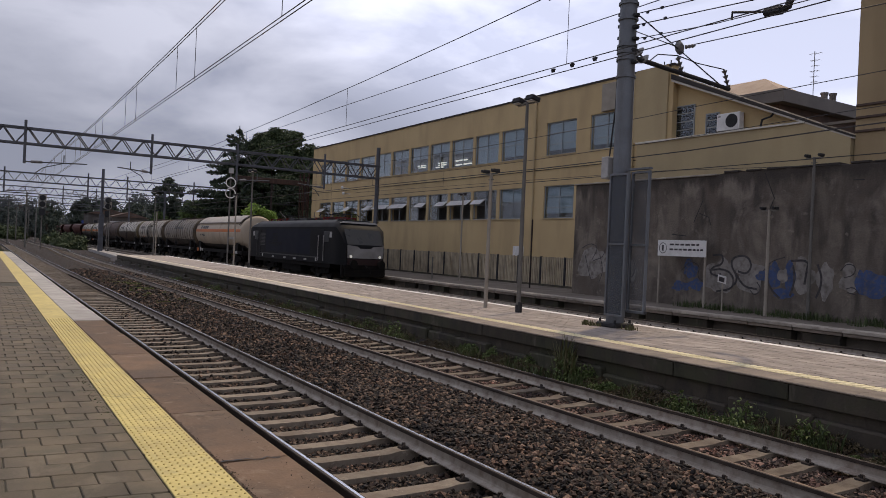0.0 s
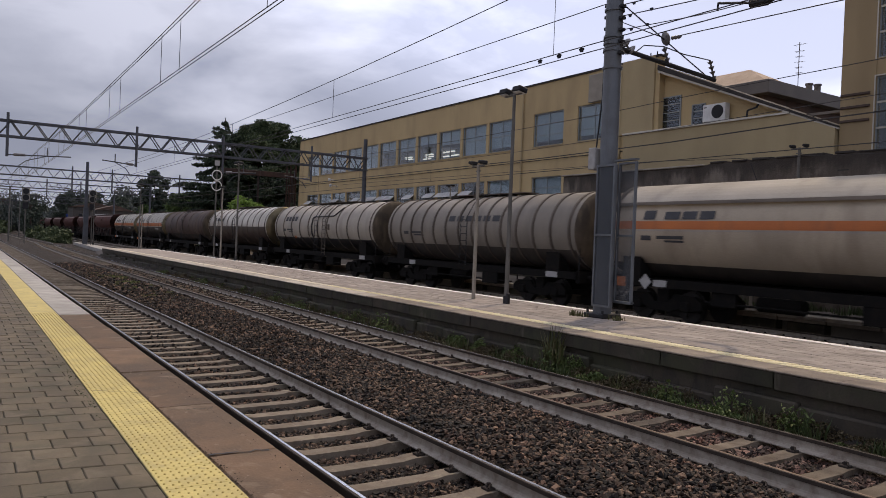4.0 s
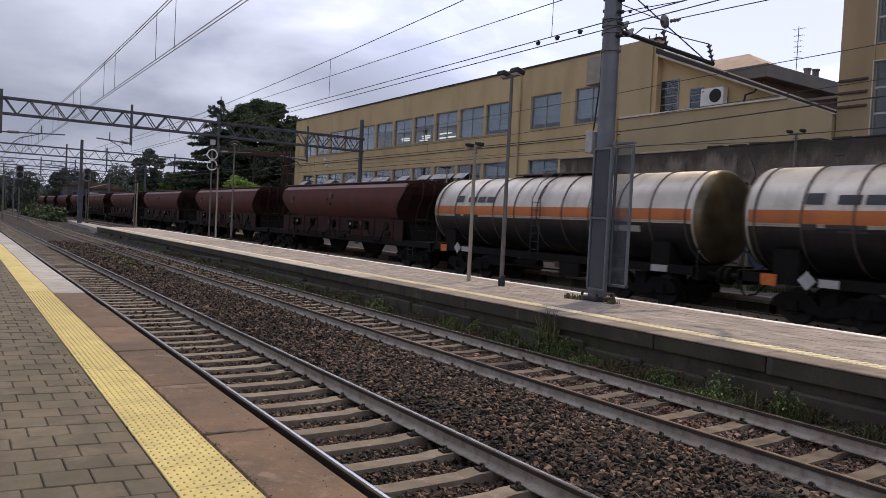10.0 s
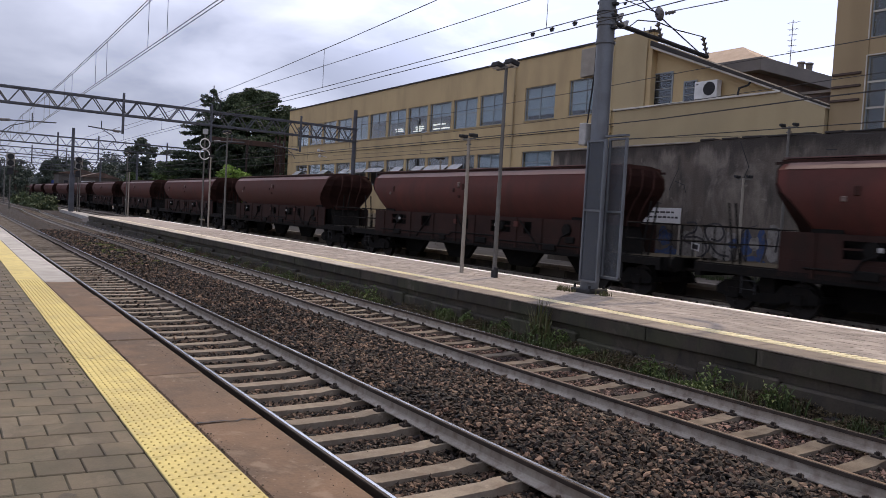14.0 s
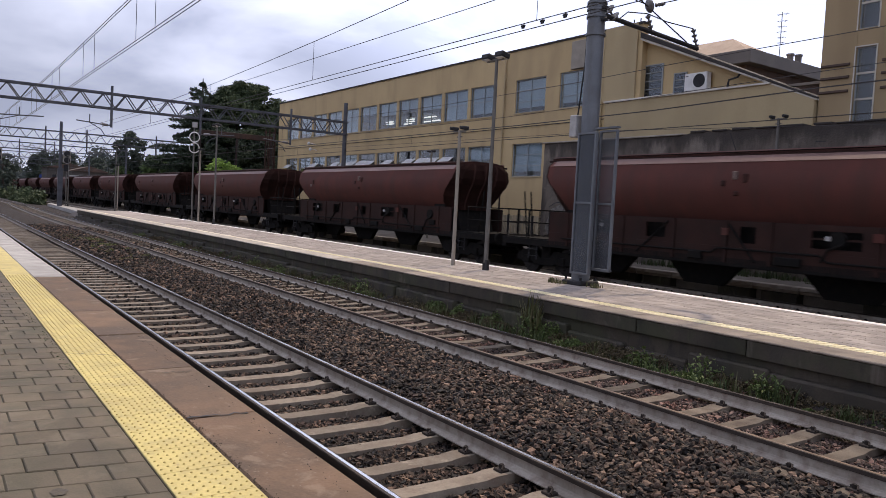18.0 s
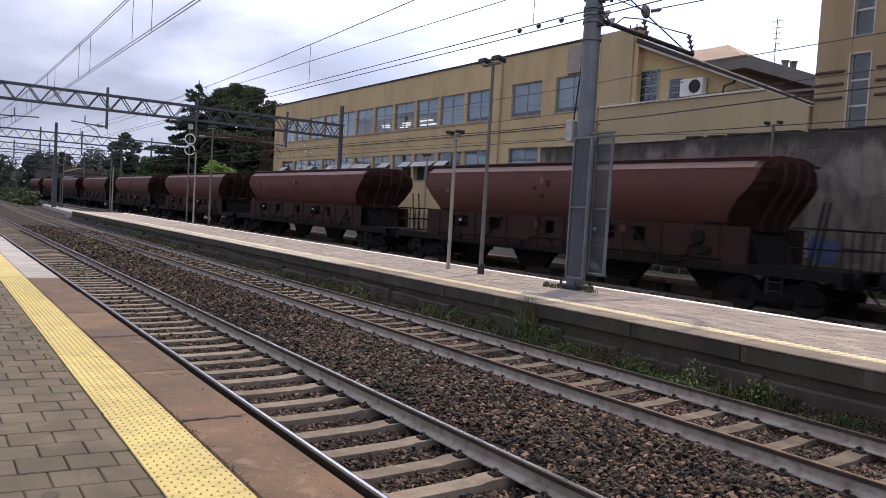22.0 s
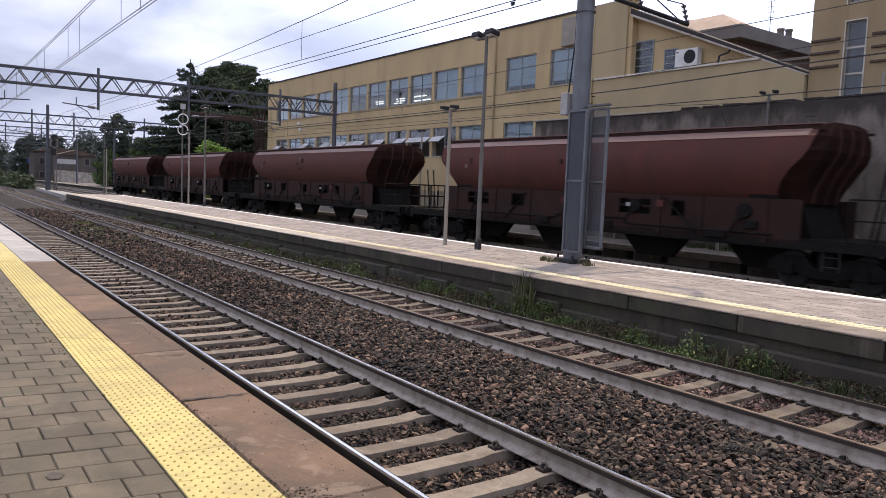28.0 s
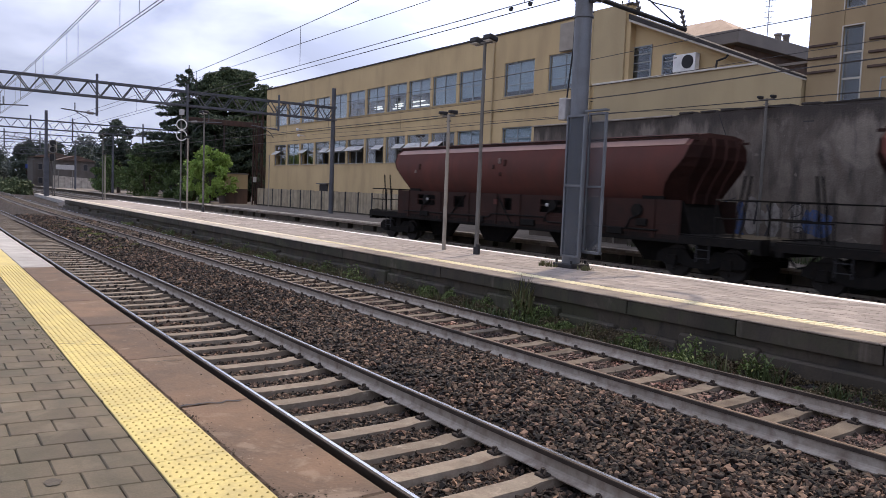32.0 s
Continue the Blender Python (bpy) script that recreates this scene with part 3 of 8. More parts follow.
def part(name, bm, material, parent, label="", smooth=0, at=None):
    """Link a bmesh as one mesh object under a thing or a part."""
    me = mesh_of(name, bm, material)
    if smooth:
        smooth_by_angle(me, smooth)
    ob = new(name, me)
    ob.parent = parent
    if at is not None:
        ob.location = at
    return tagged(ob, label)


def solo(name, bm, material, label="", category="", group="", kind="", smooth=0):
    me = mesh_of(name, bm, material)
    if smooth:
        smooth_by_angle(me, smooth)
    return tagged(new(name, me), label, category, group, kind)


def piece(name, me, parent, at=(0, 0, 0), rz=0.0):
    """A piece that shares its mesh with its likes."""
    ob = new(name, me)
    ob.parent = parent
    ob.location = at
    ob.rotation_euler = (0, 0, rz)
    return ob


def raw(name, verts, faces, material, parent=None, smooth=False):
    me = bpy.data.meshes.new(name)
    me.from_pydata(verts.tolist() if hasattr(verts, "tolist") else verts, [], faces.tolist() if hasattr(faces, "tolist") else faces)
    me.materials.append(M(material))
    if smooth:
        me.polygons.foreach_set("use_smooth", [True] * len(me.polygons))
    ob = new(name, me)
    ob.parent = parent
    return ob


B = bmesh.new

# ---- plan (metres): x across the tracks, y along them, z up from the rail tops ----
T1, T2, T3, T4 = 3.563, 7.59, 15.1, 18.9
P1_EDGE, P1_TOP, P1_END = 2.0, 0.55, 62.0
IS_L, IS_R, IS_TOP, IS_END = 9.30, 13.35, 0.55, 63.7
P3_L, P3_TOP = 20.55, 0.376
WALL_X, FACADE_X, ROOF_Z = 23.2, 27.0, 11.25
RAIL_END = 420.0

# ---- ground ----
bm = B()
bmesh.ops.create_grid(bm, x_segments=40, y_segments=40, size=2500, matrix=Matrix.Translation((0, 1500, -0.5)))
solo("ground", bm, "earth", "bare brown earth reaching to the horizon", "ground", kind="structure")


def bed_height(x, y):
    """Ballast surface across the tracks."""
    z = -0.30
    for c in (T1, T2):
        d = abs(x - c)
        if d < 1.35:
            z = max(z, (-0.268 if c == T1 else -0.25) + 0.02 * math.cos(d * 2.2))
    if T1 + 0.75 < x < T2 - 0.75:
        u = (x - T1 - 0.75) / (T2 - T1 - 1.5)
        z = max(z, -0.235 + 0.115 * math.sin(math.pi * u) ** 0.7)
    if x > T2 + 1.1:
        z = -0.28 + 0.36 * (x - T2 - 1.1) + 0.05 * noise.noise(Vector((x * 2.0, y * 1.7, 8.0)))
    if x < 2.4:
        z = -0.25
    return z + 0.03 * noise.noise(Vector((x * 1.3, y * 0.9, 3.0)))


def build_bed():
    xs = np.linspace(1.9, 9.32, 38)
    ys = np.concatenate([np.arange(-6, 40, 0.4), np.arange(40, 120, 2.0), np.arange(120, RAIL_END + 1, 20)])
    verts = np.array([(x, y, bed_height(x, y)) for y in ys for x in xs])
    nx = len(xs)
    idx = np.arange(len(verts)).reshape(len(ys), nx)
    faces = np.stack([idx[:-1, :-1], idx[:-1, 1:], idx[1:, 1:], idx[1:, :-1]], -1).reshape(-1, 4)
    ob = raw("ballast_bed", verts, faces, "ballast_bed", smooth=True)
    tagged(ob, "dark brown dusty ballast bed under the rails", "ballast", kind="structure")
    bm = B()
    box(bm, IS_R + 0.02, P3_L - 0.02, -15, RAIL_END, -0.49, -0.24)
    solo("ballast_bed", bm, "ballast_bed", "dark brown ballast bed beyond the island platform", "ballast", kind="structure")
    bm = B()
    box(bm, -60, 20.5, P1_END + 0.1, RAIL_END, -0.49, -0.31)
    solo("ballast_bed", bm, "ballast_bed", "wide field of dark ballast past the platforms", "ballast", kind="structure")


build_bed()


def scatter_stones(name, boxes, label, seed, fine=True, heap=0.75, material="stone"):
    """Loose crushed stones, each a chipped lump of its own, joined."""
    rng = np.random.default_rng(seed)
    t = (1 + 5 ** 0.5) / 2
    ico = np.array([p for a, b in itertools.product((-1, 1), (-t, t)) for p in ((a, b, 0), (0, a, b), (b, 0, a))]) / (1 + t * t) ** 0.5
    fc = np.array([f for f in itertools.combinations(range(12), 3) if max(np.linalg.norm(ico[f[0]] - ico[f[1]]), np.linalg.norm(ico[f[1]] - ico[f[2]]), np.linalg.norm(ico[f[0]] - ico[f[2]])) < 1.1])
    fc = np.array([f if np.dot(np.cross(ico[f[1]] - ico[f[0]], ico[f[2]] - ico[f[0]]), ico[f[0]]) > 0 else f[::-1] for f in fc])
    n_v = 12
    if not fine:
        n_v = 8
        ico = np.array(list(itertools.product((-1, 1), repeat=3))) * 0.68
        fc = np.array([(0, 1, 3), (0, 3, 2), (4, 6, 7), (4, 7, 5), (0, 4, 5), (0, 5, 1), (2, 3, 7), (2, 7, 6), (0, 2, 6), (0, 6, 4), (1, 5, 7), (1, 7, 3)])
    pts = []
    for x0, x1, y0, y1, dens, size in boxes:
        k = int((x1 - x0) * (y1 - y0) * dens)
        x, y = rng.uniform(x0, x1, k), rng.uniform(y0, y1, k)
        pts.append(np.stack([x, y, np.minimum(rng.lognormal(math.log(size), 0.28, k), size * 1.45)], 1))
    pts = np.concatenate(pts)
    # few stones lie on the sleepers themselves
    off = np.abs((pts[:, 1] + 7.69 + 0.3) % 0.6 - 0.3)
    over = (off < 0.125) & ((np.abs(pts[:, 0] - T1) < 1.2) | (np.abs(pts[:, 0] - T2) < 1.2))
    pts = pts[~over | (rng.uniform(size=len(pts)) < 0.07)]
    k = len(pts)
    base = np.array([bed_height(a, b) for a, b, _ in pts])
    v = ico[None] + np.clip(rng.normal(0, 0.24 if fine else 0.3, (k, n_v, 3)), -0.5, 0.5)
    v = v * rng.uniform((0.8, 0.55, 0.38), (1.35, 1.0, 0.72), (k, 3))[:, None]
    a = rng.uniform(0, math.pi, k)
    q = np.stack([np.cos(a), np.zeros(k), np.zeros(k), np.sin(a)], 1) + rng.normal(0, 0.24, (k, 4))
    q /= np.linalg.norm(q, axis=1, keepdims=True)
    w, x, y, z = q.T
    rot = np.stack([1 - 2 * (y * y + z * z), 2 * (x * y - z * w), 2 * (x * z + y * w), 2 * (x * y + z * w), 1 - 2 * (x * x + z * z), 2 * (y * z - x * w),
                    2 * (x * z - y * w), 2 * (y * z + x * w), 1 - 2 * (x * x + y * y)], -1).reshape(k, 3, 3)
    v = np.einsum("kij,knj->kni", rot, v) * pts[:, None, 2:3] * 0.5
    v += np.stack([pts[:, 0], pts[:, 1], base - 0.008 + pts[:, 2] * rng.uniform(0.0, heap, k)], 1)[:, None]
    faces = (fc[None] + n_v * np.arange(k)[:, None, None]).reshape(-1, 3)
    ob = raw(name, v.reshape(-1, 3), faces, material)
    return tagged(ob, label, "ballast", kind="stuff")


scatter_stones("ballast_stones", [(4.45, 6.7, 12, 26, 620, 0.056), (4.45, 6.7, 26, 50, 170, 0.085), (2.3, 4.8, 12, 26, 300, 0.056), (6.4, 8.9, 14, 28, 300, 0.058), (6.4, 8.9, 28, 50, 80, 0.085), (2.3, 9.1, -6, 1.8, 150, 0.06)],
               "crushed stones further along the tracks", 14, fine=False)
scatter_stones("ballast_stones", [(4.45, 6.7, 1.2, 12, 1400, 0.053)],
               "heaped grey and brown crushed stones between the two tracks", 11)
scatter_stones("ballast_stones", [(2.3, 4.8, 2.0, 12, 1100, 0.042)],
               "brown stained crushed stones between the sleepers", 12, fine=False, heap=0.5)
scatter_stones("ballast_stones", [(6.4, 9.0, 2.0, 14, 900, 0.045)],
               "rust-stained crushed stones under the second track", 13, fine=False, heap=0.5, material="stone_rusty")

# ---- tracks ----
RAIL = [(-0.075, -0.172), (0.075, -0.172), (0.075, -0.160), (0.02, -0.142), (0.0085, -0.125), (0.0085, -0.052), (0.034, -0.038), (0.036, -0.012),
        (0.028, -0.001), (-0.028, -0.001), (-0.036, -0.012), (-0.034, -0.038), (-0.0085, -0.052), (-0.0085, -0.125), (-0.02, -0.142), (-0.075, -0.160)]
SLEEPER = None


def sleeper_mesh():
    """Concrete sleeper: raised seats under the rails, a lower waist between them."""
    bm = B()
    prof = [(-1.15, -0.40), (1.15, -0.40), (1.15, -0.20), (0.98, -0.178), (0.52, -0.178), (0.40, -0.196), (-0.40, -0.196), (-0.52, -0.178), (-0.98, -0.178), (-1.15, -0.20)]
    prism(bm, prof, "y", -0.12, 0.12)
    for v in bm.verts:
        if v.co.z > -0.3:
            v.co.y *= 0.82
    return mesh_of("sleeper", bm, "sleeper")


def clip_mesh():
    bm = B()
    for sx in (-1, 1):
        for sy in (-1, 1):
            x = sx * 0.7525 + sy * 0.115
            box(bm, x - 0.05, x + 0.05, -0.055, 0.055, -0.185, -0.155, 0.006)
            cyl(bm, (x, 0, -0.16), (x, 0, -0.115), 0.022, n=6)
            tube(bm, [(x - 0.04, -0.05, -0.15), (x, -0.03, -0.125), (x + 0.04, 0.05, -0.15)], 0.011, 5)
    return mesh_of("rail_clips", bm, "clip_iron")


def bend(c, y):
    """Sideways shift of the second track, which swings away past the platforms."""
    if c != T2 or y < 52:
        return 0.0
    u = min(y, 110) - 52
    return 0.0004 * u * u


def run_along(bm, outline, c, y0, y1):
    """Sweep a closed (x, z) outline along a track."""
    ys = [y0, y1] if c != T2 else [y0, 52, 60, 68, 76, 84, 92, 100, 110, 125, y1]
    return loft(bm, [[(u + bend(c, y), y, v) for u, v in outline] for y in ys])


def slab(x0, x1, z0, z1):
    return [(x0, z0), (x1, z0), (x1, z1), (x0, z1)]


def track(c, y0, y1, pieces, bright, label, joined_to=130):
    t = thing("railway_track", (c, 0, 0), label, "track", kind="structure")
    for s in (-1, 1):
        bm = B()
        run_along(bm, [(s * 0.7525 + u, v) for u, v in RAIL], c, y0, y1)
        r = part("rail", bm, "rail_dark" if c == T1 and s < 0 else "rail_side", t)
        for d in (-1, 1):
            bm = B()
            run_along(bm, slab(s * 0.7525 + d * 0.0355, s * 0.7525 + d * 0.039, -0.04, -0.006), c, y0, y1)
            part("head_flank", bm, "rail_head", r)
        bm = B()
        run_along(bm, slab(s * 0.7525 - 0.035, s * 0.7525 - 0.007, -0.013, -0.0003), c, y0, y1)
        part("head_top", bm, "rail_head", r)
        bm = B()
        run_along(bm, slab(s * 0.7525 - 0.006, s * 0.7525 + 0.024, -0.004, 0.0), c, y0, y1)
        part("running_surface", bm, "rail_top" if bright and not (c == T2 and s < 0) else "rail_top_dull", r)
    rng = random.Random(int(c * 10))
    y, k = y0 + 0.31, 0
    rest = B()
    while y < y1:
        if 2.0 < y and k < pieces:
            yy = y + rng.uniform(-0.02, 0.02)
            s = piece("sleeper", STAINED if c == T2 else SLEEPER, t, (rng.uniform(-0.015, 0.015) + bend(c, yy), yy, rng.uniform(-0.008, 0.004)), rng.uniform(-0.008, 0.008))
            if y < 45:
                piece("rail_clips", CLIPS, s)
            k += 1
        elif -7.5 < y < joined_to:
            box(rest, -1.15 + bend(c, y), 1.15 + bend(c, y), y - 0.11, y + 0.11, -0.40, -0.182)
        y += 0.6
    if k:
        ob = part("sleepers_beyond", rest, "sleeper_stained" if c == T2 else "sleeper", t)
        ob["kind"] = "stuff"
    else:
        rest.free()
    return t


SLEEPER, CLIPS = sleeper_mesh(), clip_mesh()
STAINED = sleeper_mesh()
STAINED.materials[0] = M("sleeper_stained")
track(T1, -8, RAIL_END, 120, True, "near railway track, grey rails on pale concrete sleepers")
track(T2, -8, RAIL_END, 120, True, "second railway track with shiny far rail on stained sleepers")
track(T3, -8, RAIL_END, 40, False, "sunken track hidden behind the island platform")
track(T4, -8, RAIL_END, 60, True, "far railway track that the goods train runs on")

# ---- platform 1: pavers, tactile strip, coping ----
bm = B()
box(bm, -9, P1_EDGE - 0.06, -9, P1_END, -0.5, P1_TOP - 0.085)
solo("platform_body", bm, "old_concrete", "dark concrete body of the near platform", "platform", kind="structure")
bm = B()
box(bm, -9, 1.06, -9, P1_END, P1_TOP - 0.08, P1_TOP - 0.012)
paving_1 = solo("platform_paving", bm, "joint_sand", "grey square concrete block paving in staggered rows", "paving", kind="structure")


def sheared(bm, k=0.155):
    """The paving rows run slightly askew to the platform edge."""
    for v in bm.verts:
        v.co.y -= k * v.co.x
    return bm


def pavers():
    bm = B()
    box(bm, -0.1225, 0.1225, -0.126, 0.126, -0.06, 0, 0.006)
    me = mesh_of("paver", sheared(bm), "paver")
    bm = B()
    box(bm, -0.0505, 0.0505, -0.126, 0.126, -0.06, 0, 0.006)
    half = mesh_of("half_paver", sheared(bm), "paver")
    bm = B()
    box(bm, -0.1065, 0.1065, -0.126, 0.126, -0.06, 0, 0.006)
    cut = mesh_of("cut_paver", sheared(bm), "paver")
    rng = random.Random(5)
    spots = []
    count = 0
    row = 0
    y = 4.064 - 0.259 * 50
    while y < 24:
        off = -0.114 if row % 2 else 0.0
        for k in range(38):
            x = 0.952 - 0.126 - 0.252 * k + off
            if x < -8.2:
                continue
            if k == 0 and off:
                piece("cut_paver", cut, paving_1, (0.9485, y + 0.017, P1_TOP + rng.uniform(-0.003, 0.003)))
            elif k == 0:
                piece("half_paver", half, paving_1, (1.0065, y + 0.008, P1_TOP + rng.uniform(-0.003, 0.003)))
            if 2.5 < y < 9.5 and count < 300 and x > -0.75 + 0.03 * y:
                piece("paver", me, paving_1, (x, y - 0.155 * (x - 1.06), P1_TOP + rng.uniform(-0.003, 0.003)))
                count += 1
            else:
                spots.append((x, y, P1_TOP + rng.uniform(-0.003, 0.003)))
        y += 0.259
        row += 1
    corner = np.array([(-0.1215, -0.125, -0.05), (0.1215, -0.125, -0.05), (0.1215, 0.125, -0.05), (-0.1215, 0.125, -0.05), (-0.1165, -0.12, 0), (0.1165, -0.12, 0), (0.1165, 0.12, 0), (-0.1165, 0.12, 0)])
    quad = np.array([(0, 1, 5, 4), (1, 2, 6, 5), (2, 3, 7, 6), (3, 0, 4, 7), (4, 5, 6, 7)])
    vs = (np.array(spots)[:, None] + corner[None]).reshape(-1, 3)
    vs[:, 1] -= 0.155 * (vs[:, 0] - 1.06)
    ob = raw("pavers_beyond", vs, (quad[None] + 8 * np.arange(len(spots))[:, None, None]).reshape(-1, 4), "paver_far", paving_1)
    ob["kind"] = "stuff"


bm = B()
box(bm, -9, 1.06, 25.6, P1_END, P1_TOP - 0.012, P1_TOP - 0.002)
solo("platform_paving", bm, "paver_far", "worn grey paving along the near platform", "paving", kind="structure")


def tactile_strip():
    bm = B()
    box(bm, 1.06, 1.485, -9, P1_END, P1_TOP - 0.08, P1_TOP - 0.006)
    strip = solo("tactile_strip", bm, "joint_sand", "yellow tactile warning strip with rows of studs", "tactile strip", kind="structure")
    bm = B()
    box(bm, -0.206, 0.206, -0.205, 0.205, -0.03, 0, 0.003)
    me = mesh_of("tactile_tile", bm, "tactile")
    y = 1.5 - 0.4135 * 24
    while y < P1_END - 0.5:
        piece("tactile_tile", me, strip, (1.272, y, P1_TOP + 0.002))
        y += 0.4135
    vs, fs = [], []
    k = 0
    for i in range(9):
        y = 3.0 + (0.0 if i % 2 else 0.038)
        while y < 15:
            x = 1.092 + 0.0455 * i
            for a in range(6):
                vs.append((x + 0.0082 * math.cos(a * 1.0472), y + 0.0082 * math.sin(a * 1.0472), P1_TOP + 0.002))
            for a in range(6):
                vs.append((x + 0.005 * math.cos(a * 1.0472), y + 0.005 * math.sin(a * 1.0472), P1_TOP + 0.0085))
            for a in range(6):
                b = (a + 1) % 6
                fs.append((k + a, k + b, k + 6 + b, k + 6 + a))
            fs.append(tuple(range(k + 6, k + 12)))
            k += 12
            y += 0.076
    ob = raw("studs", vs, fs, "tactile_stud_shade", strip)
    ob["kind"] = "stuff"


tactile_strip()


def coping(name, joints, x0, x1, top, material, label, depth=0.2, over=0.0):
    base = thing(name, (0, 0, 0), label, "coping", kind="structure")
    rng = random.Random(len(joints))
    for a, b in zip(joints, joints[1:]):
        bm = B()
        d = rng.uniform(-0.006, 0.006)
        box(bm, x0, x1 + rng.uniform(-0.008, 0.008), a + 0.006, b - 0.006, top - depth, top + d, 0.012)
        part("coping_slab", bm, material, base)
    return base


coping("platform_coping", [-3, -1, 1.2, 3.2, 5.17, 6.8, 8.6, 10.4, 12.6, 14.65], 1.49, P1_EDGE, P1_TOP, "coping_red",
       "worn reddish brown concrete edge slabs, one cracked across")
coping("platform_coping", [14.65 + 2.05 * k for k in range(24)], 1.49, P1_EDGE, P1_TOP, "coping_white", "pale grey concrete edge slabs further along")


def crack():
    """The jagged split across the red coping, where two slabs have parted."""
    rng = random.Random(3)
    bm = B()
    pts = [(1.50 + 0.42 * i / 9, 5.20 + rng.uniform(-0.025, 0.025) - 0.05 * i / 9) for i in range(10)]
    for (xa, ya), (xb, yb) in zip(pts, pts[1:]):
        w = rng.uniform(0.006, 0.014)
        v = [bm.verts.new((xa, ya - w, P1_TOP + 0.0075)), bm.verts.new((xb, yb - w, P1_TOP + 0.0075)), bm.verts.new((xb, yb + w, P1_TOP + 0.0075)), bm.verts.new((xa, ya + w, P1_TOP + 0.0075))]
        bm.faces.new(v)
    solo("coping_crack", bm, "black_paint", "dark jagged crack across the red edge slab", "crack", kind="structure")
    for x0, x1, ya, yb, z in ((1.06, 1.49, 7.78, 7.46, P1_TOP + 0.0045), (0.86, 1.30, 15.95, 16.2, P1_TOP + 0.0045), (1.68, 1.92, 6.62, 6.58, P1_TOP + 0.0075)):
        bm = B()
        n_ = 12
        pts = [(x0 + (x1 - x0) * i / n_, ya + (yb - ya) * i / n_ + rng.uniform(-0.018, 0.018)) for i in range(n_ + 1)]
        for (xa, y_a), (xb, y_b) in zip(pts, pts[1:]):
            w = rng.uniform(0.004, 0.012)
            bm.faces.new([bm.verts.new(p) for p in ((xa, y_a - w, z), (xb, y_b - w, z), (xb, y_b + w, z), (xa, y_a + w, z))])
        solo("paving_crack", bm, "joint_sand", "dirty crack across the platform edge paving", "crack", kind="structure")


crack()

# ---- island platform ----


def island():
    bm = B()
    box(bm, IS_L + 0.12, IS_R - 0.12, -15, IS_END, -0.5, IS_TOP - 0.1)
    body = solo("island_platform", bm, "old_concrete", "island platform with mossy dark concrete sides", "platform", kind="structure")
    # face blocks: upper course, set-back ledge, lower course
    rng = random.Random(8)
    y = 2.0
    while y < IS_END - 1:
        ln = rng.choice((1.95, 2.6, 3.4))
        bm = B()
        box(bm, IS_L + 0.012 + rng.uniform(-0.008, 0.008), IS_L + 0.2, y + 0.008, y + ln - 0.008, 0.29 + rng.uniform(-0.015, 0.015), IS_TOP - 0.035, 0.012)
        part("face_block", bm, "old_concrete", body)
        y += ln
    y = 2.4
    while y < IS_END - 1:
        ln = rng.uniform(1.2, 2.2)
        bm = B()
        box(bm, IS_L - 0.01 + rng.uniform(-0.05, 0.03), IS_L + 0.2, y + 0.01, y + ln - 0.01, -0.5, 0.12 + rng.uniform(-0.12, 0.08), 0.03)
        part("footing_block", bm, "old_concrete", body)
        y += ln
    # paving in staggered blocks
    bm = B()
    box(bm, IS_L + 0.62, IS_R - 0.27, -15, IS_END, IS_TOP - 0.1, IS_TOP - 0.006)
    deck = solo("island_paving", bm, "joint_sand", "pale pinkish grey block paving on the island platform", "paving", kind="structure")
    far = B()
    row = 0
    x = IS_L + 0.92
    while x < IS_R - 0.3:
        y = 2.0 + (0.2 if row % 2 else 0)
        while y < 40:
            box(far, x + 0.004, x + 0.196, y + 0.004, y + 0.396, IS_TOP - 0.05, IS_TOP + rng.uniform(-0.003, 0.003))
            y += 0.4
        x += 0.2
        row += 1
    ob = part("paving_blocks", far, "island_paving", deck)
    ob["kind"] = "stuff"
    bm = B()
    box(bm, IS_L + 0.92, IS_R - 0.28, 40.4, IS_END, IS_TOP - 0.006, IS_TOP - 0.001)
    box(bm, IS_L + 0.92, IS_R - 0.28, -15, 2.0, IS_TOP - 0.006, IS_TOP - 0.001)
    part("paving_beyond", bm, "island_paving", deck)
    # edge slabs, yellow strip, far white edge
    near = thing("island_coping", (0, 0, 0), "pale concrete edge slabs of the island platform", "coping", kind="structure")
    yel = thing("island_tactile_strip", (0, 0, 0), "narrow yellow ribbed safety line on the island platform", "tactile strip", kind="structure")
    white = thing("island_white_edge", (0, 0, 0), "white painted far edge of the island platform", "coping", kind="structure")
    y = -14.0
    while y < IS_END - 0.1:
        b = min(y + 1.0, IS_END)
        for nm, x0, x1, m_, par, dz in (("coping_slab", IS_L, IS_L + 0.56, "island_edge", near, 0.0), ("edge_slab", IS_R - 0.26, IS_R, "white_line", white, 0.004)):
            bm = B()
            box(bm, x0, x1, y + 0.005, b - 0.005, IS_TOP - (0.03 if par is near else 0.14), IS_TOP + dz + rng.uniform(-0.003, 0.003), 0.01)
            # edge slabs and line tiles beyond y 17 take a paler cream
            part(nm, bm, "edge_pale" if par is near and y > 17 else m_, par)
        bm = B()
        box(bm, IS_L + 0.57, IS_L + 0.86, y + 0.004, b - 0.004, IS_TOP - 0.05, IS_TOP + 0.004, 0.004)
        tile = part("line_tile", bm, "yellow_line" if y < 17 else "line_cream", yel)
        if 3 < y < 22:
            bm = B()
            for j in range(8):
                yy = y + 0.06 + j * 0.125
                box(bm, IS_L + 0.60, IS_L + 0.83, yy, yy + 0.055, IS_TOP + 0.004, IS_TOP + 0.012)
            part("ribs", bm, "pale_yellow", tile)
        y = b
    # ramp and low walkway past the end
    bm = B()
